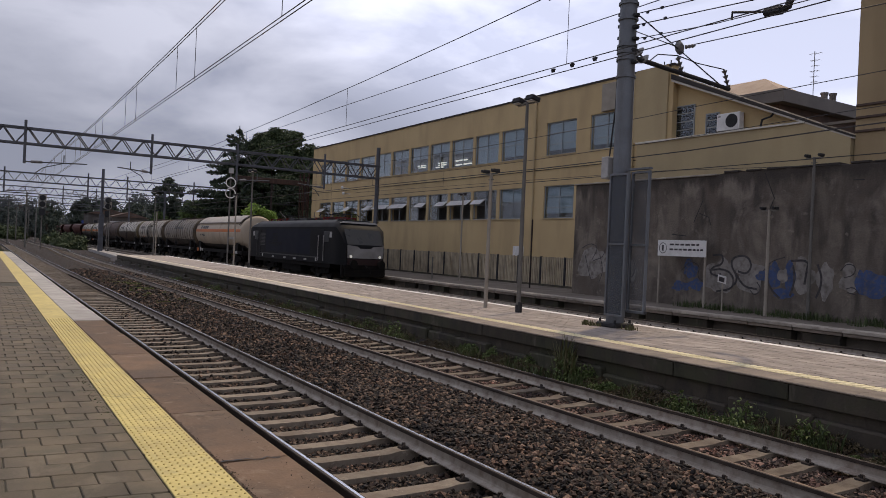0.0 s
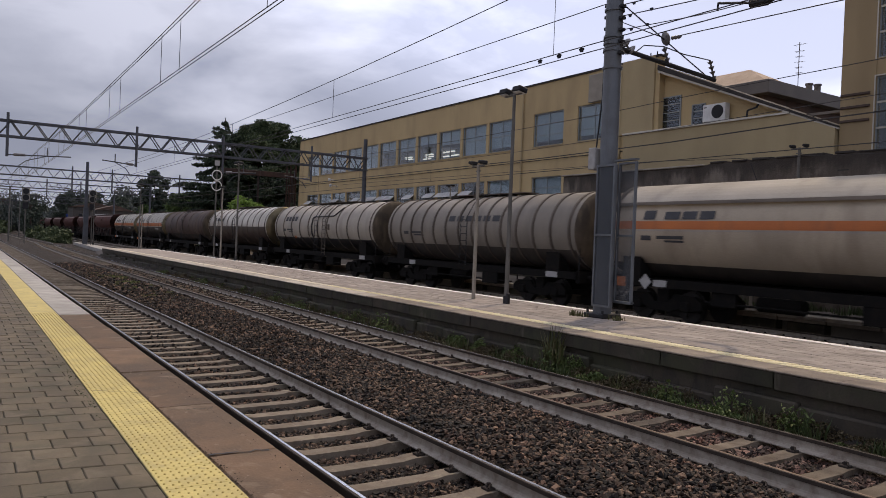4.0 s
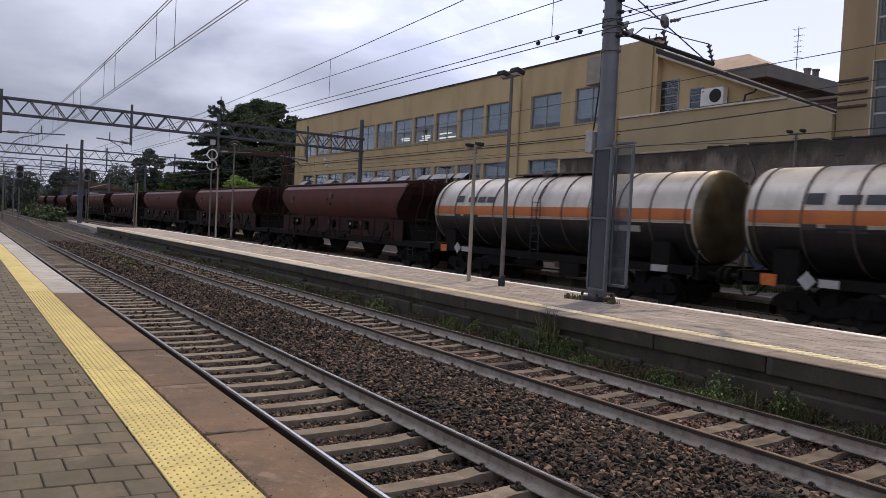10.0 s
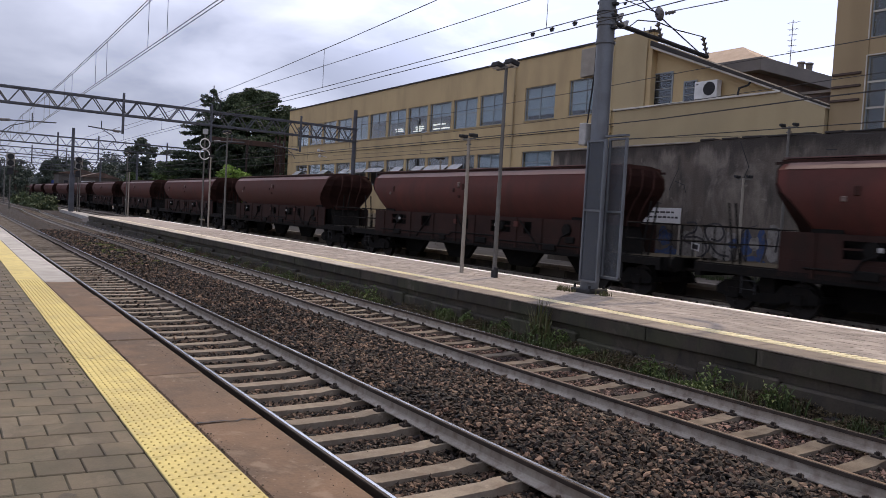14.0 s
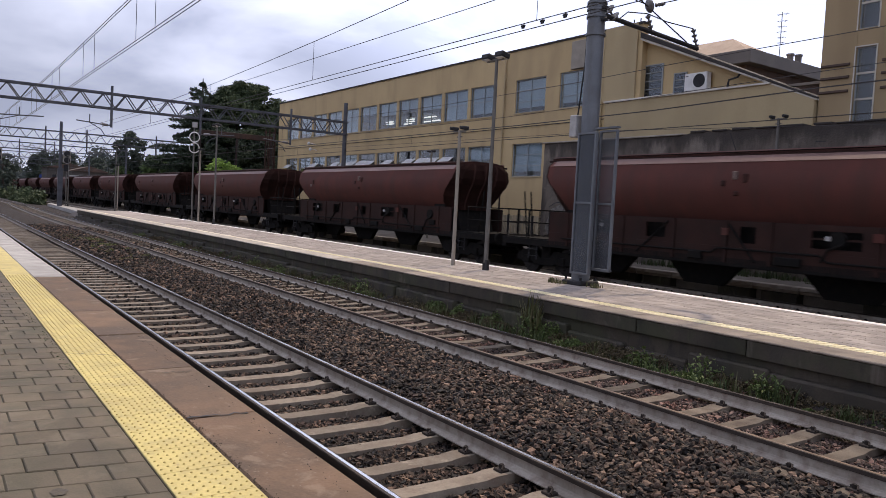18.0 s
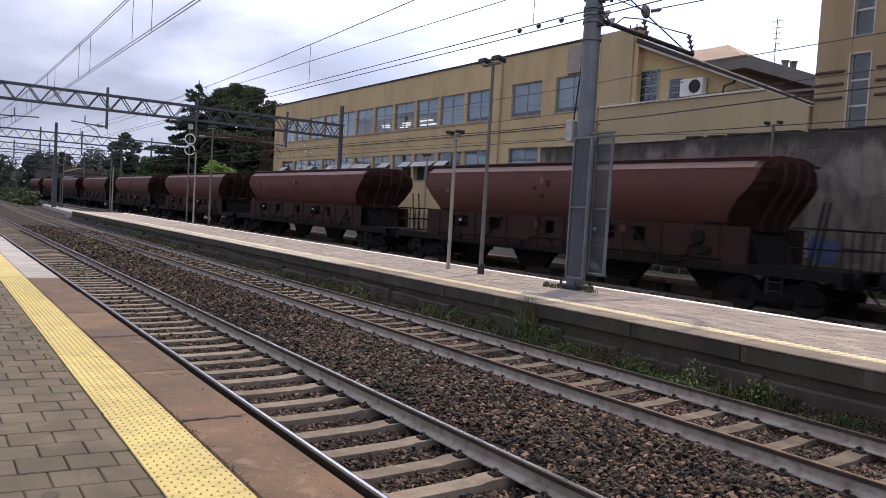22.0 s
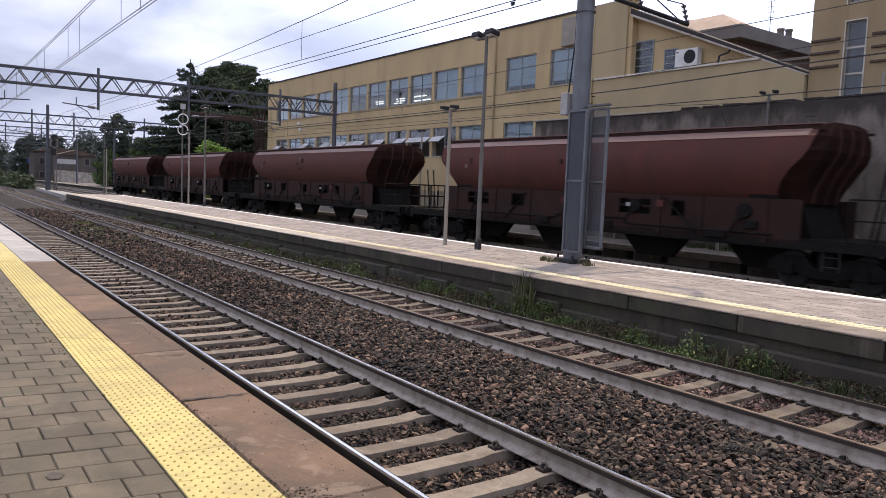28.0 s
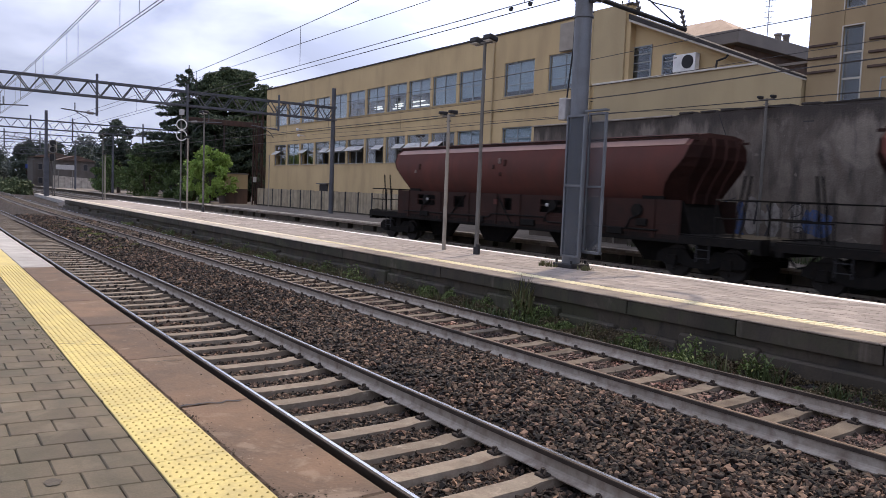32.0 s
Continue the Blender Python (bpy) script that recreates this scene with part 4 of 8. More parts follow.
    prism(bm, [(IS_END, -0.5), (IS_END + 7, -0.5), (IS_END + 7, 0.06), (IS_END, IS_TOP - 0.01)], "x", IS_L + 0.6, IS_R - 0.1)
    solo("platform_ramp", bm, "island_paving", "paved ramp down from the end of the island platform", "ramp", kind="structure")
    bm = B()
    prism(bm, [(IS_L + 1.75, IS_END + 7.02), (IS_R, IS_END + 7.02), (IS_R + 0.2, 112), (IS_R - 0.5, 112)], "z", -0.5, 0.05)
    solo("low_walkway", bm, "coping_white", "low pale concrete walkway past the island platform", "walkway", kind="structure")


island()

# ---- far platform ----


def far_platform():
    bm = B()
    box(bm, P3_L + 0.5, 30, -15, 200, -0.5, P3_TOP - 0.006)
    solo("far_platform", bm, "p3_concrete", "low grey concrete platform along the far track", "platform", kind="structure")
    edge = thing("far_coping", (0, 0, 0), "worn pale edge slabs with a stepped lip on the far platform", "coping", kind="structure")
    y = -14.0
    rng = random.Random(4)
    while y < 198:
        ln = 1.5 if y < 60 else 6.0
        bm = B()
        box(bm, P3_L, P3_L + 0.5, y + 0.008, y + ln - 0.008, P3_TOP - 0.10, P3_TOP + rng.uniform(-0.004, 0.004), 0.012)
        part("coping_slab", bm, "p3_edge", edge)
        if y < 60:
            bm = B()
            box(bm, P3_L + 0.05, P3_L + 0.5, y + 0.02, y + ln - 0.02, P3_TOP - 0.2, P3_TOP - 0.105, 0.01)
            part("lip_block", bm, "island_edge", edge)
            if rng.random() < 0.6:
                bm = B()
                box(bm, P3_L + 0.14, P3_L + 0.5, y + 0.1, y + ln - 0.25, -0.42, P3_TOP - 0.22, 0.02)
                part("base_block", bm, "old_concrete", edge)
        y += ln


far_platform()
pavers()

# ---- plastered wall beside the far platform ----


def ribbon(bm, pts, w, x):
    """A flat painted stroke on the wall plane through (y, z) points, one unbroken strip."""
    sides = []
    for k, (y, z) in enumerate(pts):
        (ya, za), (yb, zb) = pts[max(k - 1, 0)], pts[min(k + 1, len(pts) - 1)]
        n_ = Vector((za - zb, yb - ya)).normalized() * w / 2
        sides.append((bm.verts.new((x, y + n_.x, z + n_.y)), bm.verts.new((x, y - n_.x, z - n_.y))))
    for a, b in zip(sides, sides[1:]):
        bm.faces.new((a[0], b[0], b[1], a[1]))


def blob(bm, y, z, ry, rz, x, lump, rng, n_=22):
    """A filled patch of paint with an uneven outline."""
    c = bm.verts.new((x, y, z))
    vs = []
    for i in range(n_):
        a = 2 * math.pi * i / n_
        k = 1 + lump * noise.noise(Vector((math.cos(a) * 1.5, math.sin(a) * 1.5, y * 3 + z)))
        vs.append(bm.verts.new((x, y + ry * k * math.cos(a), z + rz * k * math.sin(a))))
    for i in range(n_):
        bm.faces.new((c, vs[i], vs[(i + 1) % n_]))


def rounded(pts, rounds=2):
    """Cut the corners of a stroke so that it bends like a spray line."""
    for _ in range(rounds):
        out = [pts[0]]
        for (a, b), (c, d) in zip(pts, pts[1:]):
            out += [(a * 0.75 + c * 0.25, b * 0.75 + d * 0.25), (a * 0.25 + c * 0.75, b * 0.25 + d * 0.75)]
        pts = out + [pts[-1]]
    return pts


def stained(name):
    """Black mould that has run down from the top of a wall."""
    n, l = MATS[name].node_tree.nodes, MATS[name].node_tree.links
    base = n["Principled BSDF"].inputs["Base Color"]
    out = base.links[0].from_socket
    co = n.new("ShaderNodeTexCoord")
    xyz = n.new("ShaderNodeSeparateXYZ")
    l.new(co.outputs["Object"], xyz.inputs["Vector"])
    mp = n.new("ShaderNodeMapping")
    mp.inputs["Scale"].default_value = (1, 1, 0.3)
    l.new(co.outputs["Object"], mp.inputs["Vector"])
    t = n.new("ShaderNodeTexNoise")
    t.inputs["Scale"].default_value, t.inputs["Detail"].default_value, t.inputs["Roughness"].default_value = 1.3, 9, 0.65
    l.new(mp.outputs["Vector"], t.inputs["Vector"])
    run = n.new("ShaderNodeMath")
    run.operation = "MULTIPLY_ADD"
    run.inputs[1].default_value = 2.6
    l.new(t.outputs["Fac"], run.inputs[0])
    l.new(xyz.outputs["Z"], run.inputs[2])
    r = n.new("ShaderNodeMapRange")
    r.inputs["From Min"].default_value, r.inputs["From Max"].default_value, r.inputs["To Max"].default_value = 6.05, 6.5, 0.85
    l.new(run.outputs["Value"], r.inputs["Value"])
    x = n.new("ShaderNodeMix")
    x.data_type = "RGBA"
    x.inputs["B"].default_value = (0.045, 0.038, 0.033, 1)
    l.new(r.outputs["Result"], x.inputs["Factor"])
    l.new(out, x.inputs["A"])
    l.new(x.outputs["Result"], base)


patches("plaster_wall", ((3.0, 0.55, 0.8, 0.50, 0.62, 0.7, (0.24, 0.205, 0.17)), (9.0, 0.5, 0.75, 0.50, 0.64, 0.8, (0.10, 0.08, 0.064)),
                         (15.0, 2.2, 1.0, 0.62, 0.68, 0.4, (0.28, 0.24, 0.2)), (21.0, 2.0, 0.25, 0.54, 0.7, 0.5, (0.06, 0.05, 0.042))))
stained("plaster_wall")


def plaster_wall():
    bm = B()
    # outline along y with a broken top line
    rng = random.Random(21)
    top = []
    y = -14.0
    while y < 25.5:
        base = 5.33 if y > 17.8 else 5.41
        top.append((y, base + (rng.uniform(-0.035, 0.03) if y < 17.8 else 0)))
        y += 0.45
    top.append((25.55, 5.36))
    prism(bm, [(-14.0, -0.2)] + top + [(25.55, -0.2)][:1], "x", WALL_X, WALL_X + 0.45)
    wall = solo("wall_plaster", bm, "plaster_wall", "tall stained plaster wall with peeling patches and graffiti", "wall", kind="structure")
    bm = B()
    y = 17.9
    while y < 25.4:
        box(bm, WALL_X - 0.07, WALL_X + 0.5, y, min(y + 1.2, 25.62) - 0.01, 5.335, 5.40, 0.012)
        y += 1.2
    part("wall_cap", bm, "cap_stone", wall, "pale stone cap slabs")
    bm = B()
    for i in range(30):
        yy = -10 + i * 0.93
        if yy < 17:
            box(bm, WALL_X - 0.04, WALL_X + 0.5, yy, yy + rng.uniform(0.5, 0.9), 5.40, 5.45 + rng.uniform(0, 0.03), 0.012)
    part("wall_cap", bm, "dark_roof", wall, "dark weathered cap tiles")
    # graffiti: silver and blue fills with black outlines
    g = WALL_X - 0.006
    silver = ((17.55, 1.57, 0.63, 0.63), (16.26, 1.64, 0.58, 0.56), (14.36, 1.75, 0.39, 0.6), (13.59, 1.7, 0.26, 0.55), (12.76, 1.75, 0.35, 0.46), (24.22, 1.71, 0.79, 0.76), (21.93, 1.61, 0.31, 0.47), (16.74, 2.02, 0.42, 0.33))
    blue = ((18.92, 1.76, 0.35, 0.33), (19.34, 1.1, 0.44, 0.2), (18.62, 1.19, 0.32, 0.21), (15.35, 1.69, 0.25, 0.51), (14.8, 1.72, 0.19, 0.53), (15.04, 1.13, 0.37, 0.17), (15.78, 1.67, 0.3, 0.2), (12.07, 1.61, 0.47, 0.41), (12.46, 1.68, 0.14, 0.31))
    shine = ((15.05, 1.75, 0.19, 0.27), (17.18, 1.39, 0.21, 0.12))
    for fills, paint, lift, words in ((silver, "silver_paint", 0.0, "faded silver graffiti fill"), (blue, "blue_paint", 0.003, "blue graffiti fill"), (shine, "silver_paint", 0.006, "silver graffiti highlight")):
        bm = B()
        for k, spot in enumerate(fills):
            blob(bm, *spot, g - lift - 0.0003 * k, 0.5, rng)
        part("graffiti_fill", bm, paint, wall, words)
    x = g - 0.009
    thick = (((17.92, 2.35), (17.48, 2.41), (17.46, 2.03), (17.89, 1.93), (18.03, 1.67), (17.63, 1.57), (17.54, 1.7)), ((18.04, 1.8), (17.33, 1.87), (16.95, 1.56), (17.02, 1.15), (17.7, 1.02)),
             ((16.94, 1.3), (16.81, 1.57), (17.12, 2.01), (17.04, 2.32), (16.48, 2.4), (16.24, 2.04), (16.45, 1.71), (16.82, 1.81)), ((16.96, 1.81), (16.56, 1.26), (16.02, 1.22)), ((14.79, 2.26), (14.15, 2.3), (14.21, 1.91), (14.27, 1.49)),
             ((13.85, 2.18), (13.68, 1.78), (13.72, 1.38), (13.86, 1.07)), ((14.7, 2.11), (14.6, 1.64), (14.77, 1.06)), ((15.58, 2.07), (15.69, 1.67), (15.45, 1.2), (15.14, 0.97)))
    thin = (((25.0, 2.44), (24.46, 2.71), (23.92, 2.52), (24.31, 1.95)), ((24.75, 2.14), (24.49, 1.44), (24.32, 1.07)), ((23.83, 2.22), (23.57, 1.49), (23.82, 0.97)), ((24.23, 1.91), (23.61, 2.1), (23.5, 2.48)),
            ((22.27, 2.03), (21.96, 2.16), (21.69, 1.81), (21.85, 1.28), (22.17, 1.36)), ((18.94, 2.1), (18.46, 1.95), (18.59, 1.51), (18.27, 1.32)), ((19.37, 1.69), (18.99, 2.04)), ((16.03, 1.46), (15.84, 1.23), (16.09, 0.97), (16.28, 1.16)),
            ((13.08, 2.0), (12.88, 2.26), (12.59, 2.16), (12.65, 1.88), (12.96, 1.79)), ((12.88, 1.44), (12.63, 1.52), (12.48, 1.32)), ((12.83, 1.33), (12.57, 1.28)), ((15.79, 1.87), (15.5, 2.23), (15.0, 2.37)))
    for strokes, w in ((thick, 0.075), (thin, 0.035)):
        bm = B()
        for k, stroke in enumerate(strokes):
            ribbon(bm, rounded(stroke), w, x - 0.0004 * k)
        part("graffiti_outline", bm, "tag_black", wall, "black graffiti outlines")
    bm = B()
    for stroke in (((18.46, 4.42), (18.67, 3.99), (18.86, 3.56)), ((18.61, 3.93), (18.17, 3.77), (18.08, 3.49)), ((19.87, 3.12), (19.18, 3.06)), ((15.9, 5.3), (15.5, 4.4), (15.7, 3.9)), ((12.8, 4.88), (12.45, 4.87))):
        ribbon(bm, stroke, 0.03, x)
    part("wall_crack", bm, "black_paint", wall)
    return wall


plaster_wall()

# ---- yellow building ----
BAYS = [34.1 + 2.83 * k for k in range(11)]
WIN_W = 2.56
SINGLE = [(26.45, 28.85), (29.92, 32.42)]
UP, LOW = (7.66, 9.52), (4.12, 5.95)


def window(parent, y0, y1, z0, z1, x, cols=2, rows=2, sash_open=(), deep=0.08, label=""):
    """A framed window set back in its opening, with single panes."""
    f = 0.045
    xi = x + deep
    bm = B()
    loops = []
    for xx, d in ((xi, 0), (xi + 0.07, 0), (xi + 0.07, f), (xi, f)):
        loops.append([bm.verts.new(p) for p in ((xx, y0 + d, z0 + d), (xx, y1 - d, z0 + d), (xx, y1 - d, z1 - d), (xx, y0 + d, z1 - d))])
    for la, lb in zip(loops, loops[1:] + loops[:1]):
        for k in range(4):
            bm.faces.new((la[k], la[(k + 1) % 4], lb[(k + 1) % 4], lb[k]))
    bmesh.ops.recalc_face_normals(bm, faces=bm.faces[:])
    w = part("window", bm, "window_frame", parent, label)
    ys = [y0 + (y1 - y0) * i / cols for i in range(cols + 1)]
    zs = [z0 + (z1 - z0) * i / rows for i in range(rows + 1)]
    for u in ys[1:-1]:
        bm = B()
        box(bm, xi, xi + 0.07, u - 0.018, u + 0.018, z0 + f, z1 - f)
        part("mullion", bm, "window_frame", w)
    for v in zs[1:-1]:
        bm = B()
        box(bm, xi + 0.005, xi + 0.065, y0 + f, y1 - f, v - 0.014, v + 0.014)
        part("transom", bm, "window_frame", w)
    for i in range(cols):
        for j in range(rows):
            if (i, j) in sash_open:
                continue
            bm = B()
            box(bm, xi + 0.028, xi + 0.034, ys[i] + 0.03, ys[i + 1] - 0.03, zs[j] + 0.03, zs[j + 1] - 0.03)
            part("pane", bm, "glass", w).visible_shadow = False
    for (i, j) in sash_open:
        bm = B()
        h = 0.52
        box(bm, -0.02, 0.02, ys[i] + 0.04, ys[i + 1] - 0.04, -h, 0, 0.008)
        sash = part("open_sash", bm, "alu_frame", w, "top-hung sash tilted open")
        sash.matrix_basis = pose(xi - 0.02, 0, zs[j + 1] + 0.36, 0, 52, 0)
        bm = B()
        box(bm, -0.027, -0.023, ys[i] + 0.09, ys[i + 1] - 0.09, -h + 0.05, -0.05)
        part("sash_pane", bm, "sash_sky_tone", sash)
    return w


def glossy_pane():
    # pale base colour stands for the sky mirrored in the tilted panes
    m = mat("sash_sky_tone", (0.66, 0.67, 0.68), (0.56, 0.57, 0.58), rough=0.2, scale=2, fine=30, bump=0)
    m.node_tree.nodes["Principled BSDF"].inputs["Specular IOR Level"].default_value = 1.0


glossy_pane()


def main_building():
    b = thing("yellow_building", (0, 0, 0), "long two-storey ochre building with bands of grey windows", "building")
    xf, xb = FACADE_X, FACADE_X + 0.35
    y0, y1 = 23.45, 67.0
    opens = sorted(SINGLE + [(y, y + WIN_W) for y in BAYS])

    def band(z0, z1, dx=0.0):
        bm = B()
        box(bm, xf + dx, xb, y0, y1, z0, z1)
        part("wall", bm, "stucco_yellow", b)

    band(0.2, LOW[0])
    band(LOW[1], UP[0])
    band(UP[1], ROOF_Z - 0.1)
    for z0, z1 in (LOW, UP):
        edges = [y0] + [v for o in opens for v in o] + [y1]
        for i in range(0, len(edges), 2):
            bm = B()
            box(bm, xf, xb, edges[i], edges[i + 1], z0, z1)
            part("pier", bm, "stucco_yellow", b)
    # sills, roof edge, far gable and back
    for z0, _ in (LOW, UP):
        bm = B()
        box(bm, xf - 0.05, xf + 0.14, BAYS[0] - 0.05, BAYS[-1] + WIN_W + 0.05, z0 - 0.06, z0 + 0.004)
        part("sill", bm, "stucco_ochre", b)
        for a, c in SINGLE:
            bm = B()
            box(bm, xf - 0.05, xf + 0.14, a - 0.05, c + 0.05, z0 - 0.06, z0 + 0.004)
            part("sill", bm, "stucco_ochre", b)
    bm = B()
    prism(bm, [(xf - 0.06, y0 - 0.05), (xf + 0.3, y0 - 0.05), (42, 39.5), (42, y1 + 0.06), (xf - 0.06, y1 + 0.06)], "z", ROOF_Z - 0.1, ROOF_Z)
    part("roof", bm, "dark_roof", b, "flat roof with a thin dark edge")
    bm = B()
    box(bm, xb, 42, y1 - 0.3, y1, 0.2, ROOF_Z - 0.1)
    part("gable_wall", bm, "stucco_yellow", b)
    bm = B()
    box(bm, 41.7, 42, 39.5, y1 - 0.3, 0.2, ROOF_Z - 0.1)
    part("back_wall", bm, "stucco_yellow", b)
    bm = B()
    prism(bm, [(xb, y0), (42, 39.2), (41.7, 39.5), (xb, y0 + 0.4)], "z", 0.2, ROOF_Z - 0.1)
    part("end_wall", bm, "stucco_yellow", b)
    for z in (0.3, 3.2, 6.75, 10.4):
        bm = B()
        prism(bm, [(xb, y0 + 0.42), (41.7, 39.7), (41.7, y1 - 0.3), (xb, y1 - 0.3)], "z", z, z + 0.2)
        part("floor_slab", bm, "room_wall", b)
    bm = B()
    box(bm, 33.0, 33.2, 30.5, y1 - 0.3, 0.5, 6.75)
    part("inner_wall", bm, "room_wall", b)
    # ceiling tubes that burn inside, deep in the upper hall and near the lower windows
    for xx, yy, zz in ((36.4, 54.6, 10.25), (36.4, 56.1, 10.25), (38.2, 56.6, 10.25), (38.2, 58.2, 10.25), (36.4, 58.2, 10.25), (37.3, 59.6, 10.25), (38.2, 61.5, 10.25), (36.4, 62.0, 10.25), (37.3, 63.4, 10.25),
                       (29.3, 37.0, 6.6), (29.3, 38.5, 6.6), (29.3, 40.6, 6.6), (29.3, 42.2, 6.6), (29.3, 62.0, 6.6)):
        bm = B()
        box(bm, xx, xx + 0.2, yy, yy + 1.2, zz - 0.08, zz)
        part("tube_lamp", bm, "tube_light", b, "lit fluorescent tube")
    # windows
    rng = random.Random(7)
    sashes = {1: ((1, 0),), 2: ((0, 0), (1, 0)), 3: ((0, 0),), 4: ((0, 0),), 5: ((0, 0), (1, 0)), 6: ((0, 0), (1, 0)), 7: ((0, 0),), 8: ((1, 0),), 10: ((1, 0),)}
    for z0, z1 in (LOW, UP):
        for i, y in enumerate(BAYS):
            window(b, y, y + WIN_W, z0, z1, xf, 2, 2, sashes.get(i, ()) if z0 == LOW[0] else ())
            # added panels behind the glass stand for its sky reflection
            if z0 == UP[0] or i in (0, 6, 8, 9):
                bm = B()
                box(bm, xf + 0.245, xf + 0.255, y + 0.05, y + WIN_W - 0.05, z0 + ((0.95 if i in (2, 3, 4, 5) else 0.0) if z0 == UP[0] else 0.9) + rng.uniform(0.0, 0.5) * (i % 3 != 1), z1 - 0.05)
                part("roller_blind", bm, "pane_sky_tone", b, "grey-blue panel added to give the glass a sky reflection")
        for a, c in SINGLE:
            window(b, a, c, z0, z1, xf, 2, 3)
            bm = B()
            box(bm, xf + 0.245, xf + 0.255, a + 0.05, c - 0.05, z0 + 0.3, z1 - 0.05)
            part("roller_blind", bm, "pane_sky_tone", b, "grey-blue panel added to give the glass a sky reflection")
    # downpipes, wall box, cable runs
    for yy in (33.3, 25.75):
        bm = B()
        cyl(bm, (xf - 0.09, yy, 0.4), (xf - 0.09, yy, ROOF_Z - 0.12), 0.05, n=8)
        for zz in (1.5, 4.0, 6.6, 9.2):
            box(bm, xf - 0.15, xf, yy - 0.08, yy + 0.08, zz - 0.02, zz + 0.02)
        part("downpipe", bm, "stucco_ochre", b)
    bm = B()
    box(bm, xf - 0.22, xf - 0.002, 26.9, 27.9, 9.55, 10.95, 0.02)
    part("wall_cabinet", bm, "pole_beige", b, "tall beige cabinet fixed high on the wall")
    bm = B()
    box(bm, xf - 0.06, xf - 0.002, 53.9, 55.3, 0.4, 2.5)
    part("door", bm, "dark_iron", b, "dark metal service door")
    bm = B()
    box(bm, xf - 0.3, xf - 0.002, 53.6, 55.5, 2.5, 2.58)
    part("door_canopy", bm, "grey_fascia", b)
    bm = B()
    box(bm, xf - 0.05, xf - 0.002, 34.0, 35.0, 0.4, 2.5, 0.01)
    part("door", bm, "white_paint", b, "pale service door")
    bm = B()
    tube(bm, [(xf - 0.03, 24.2, 6.9), (xf - 0.03, 45, 6.85), (xf - 0.03, 66.8, 6.9)], 0.02, 5)
    part("wall_cable", bm, "dark_iron", b)
    for yy, zz in ((58.3, 6.5), (58.6, 7.0)):
        bm = B()
        cyl(bm, (xf - 0.02, yy, zz), (xf - 0.6, yy, zz + 0.1), 0.03, n=6)
        ball(bm, (xf - 0.65, yy, zz + 0.05), 0.14, 8, 6)
        part("wall_lamp", bm, "white_paint", b, "white globe wall lamp on a short arm")
    return b


main_building()


def sloped_wing():
    """Lower end of the building: a falling roof over a recessed terrace."""
    b = thing("building_wing", (0, 0, 0), "ochre wing with a falling dark roof above a recessed terrace", "building")
    xf = FACADE_X - 0.05
    # roof underside line in the facade plane: z 10.33 at y 23.36 falling to 6.87 at y 14.98
    def zr(y):
        return 6.87 + (y - 14.98) * (10.33 - 6.87) / (23.36 - 14.98)
    ym = 14.98 + (7.62 - 6.87) / ((10.33 - 6.87) / (23.36 - 14.98))
    bm = B()
    prism(bm, [(14.98, 0.2), (25.4, 0.2), (25.4, 7.62), (ym, 7.62), (14.98, 6.87)], "x", xf - 0.12, xf + 0.2)
    part("wall", bm, "stucco_ochre", b)
    bm = B()
    box(bm, xf - 0.2, xf + 0.28, ym, 25.45, 7.62, 7.70, 0.01)
    part("parapet_cap", bm, "white_trim", b, "pale stone parapet cap")
    bm = B()
    box(bm, xf + 0.2, 27.34, 15.0, 23.44, 7.5, 7.6)
    part("terrace_floor", bm, "p3_concrete", b)
    bm = B()
    prism(bm, [(15.0, 6.0), (25.4, 6.0), (25.4, zr(23.4)), (23.4, zr(23.4)), (15.0, zr(15.0))], "x", 27.35, 27.6)
    part("recess_wall", bm, "stucco_yellow", b)
    bm = B()
    prism(bm, [(14.9, zr(14.9)), (23.44, zr(23.44)), (23.44, zr(23.44) + 0.10), (14.9, zr(14.9) + 0.06)], "x", xf - 0.12, xf + 0.1)
    part("roof_trim", bm, "white_trim", b, "thin white roof trim")
    bm = B()
    prism(bm, [(14.9, zr(14.9) + 0.06), (23.44, zr(23.44) + 0.10), (23.44, zr(23.44) + 0.34), (14.9, zr(14.9) + 0.13)], "x", xf - 0.15, 27.75)
    part("roof", bm, "dark_roof", b, "falling dark sheet roof")
    bm = B()
    prism(bm, [(14.98, zr(14.98) - 0.05), (23.4, zr(23.4) - 0.05), (23.4, zr(23.4) + 0.1), (14.98, zr(14.98) + 0.1)], "x", xf + 0.1, 27.6)
    part("soffit", bm, "stucco_yellow", b)
    bm = B()
    box(bm, FACADE_X - 0.10, FACADE_X + 0.34, 23.70, 25.7, 7.70, ROOF_Z - 0.02)
    part("stair_block", bm, "stucco_ochre", b)
    window(b, 22.42, 23.66, 7.75, 9.25, 27.27, 1, 4, deep=0.02, label="louvred terrace window")
    window(b, 21.1, 21.8, 7.75, 8.7, 27.27, 1, 3, deep=0.02, label="small terrace window")
    # dark panels stand in for the unlit rooms behind the glass
    for a, c, zz in ((22.44, 23.64, 9.22), (21.12, 21.78, 8.67)):
        bm = B()
        box(bm, 27.343, 27.349, a, c, 7.77, zz)
        part("dark_interior", bm, "dark_iron", b)
    bm = B()
    tube(bm, [(27.0, 18.2, 8.3), (26.98, 18.35, 8.1), (26.98, 18.75, 8.02), (26.98, 18.8, 7.72)], 0.045, 8)
    part("gutter_spout", bm, "dark_iron", b)
    for yy in (24.4, 24.0):
        bm = B()
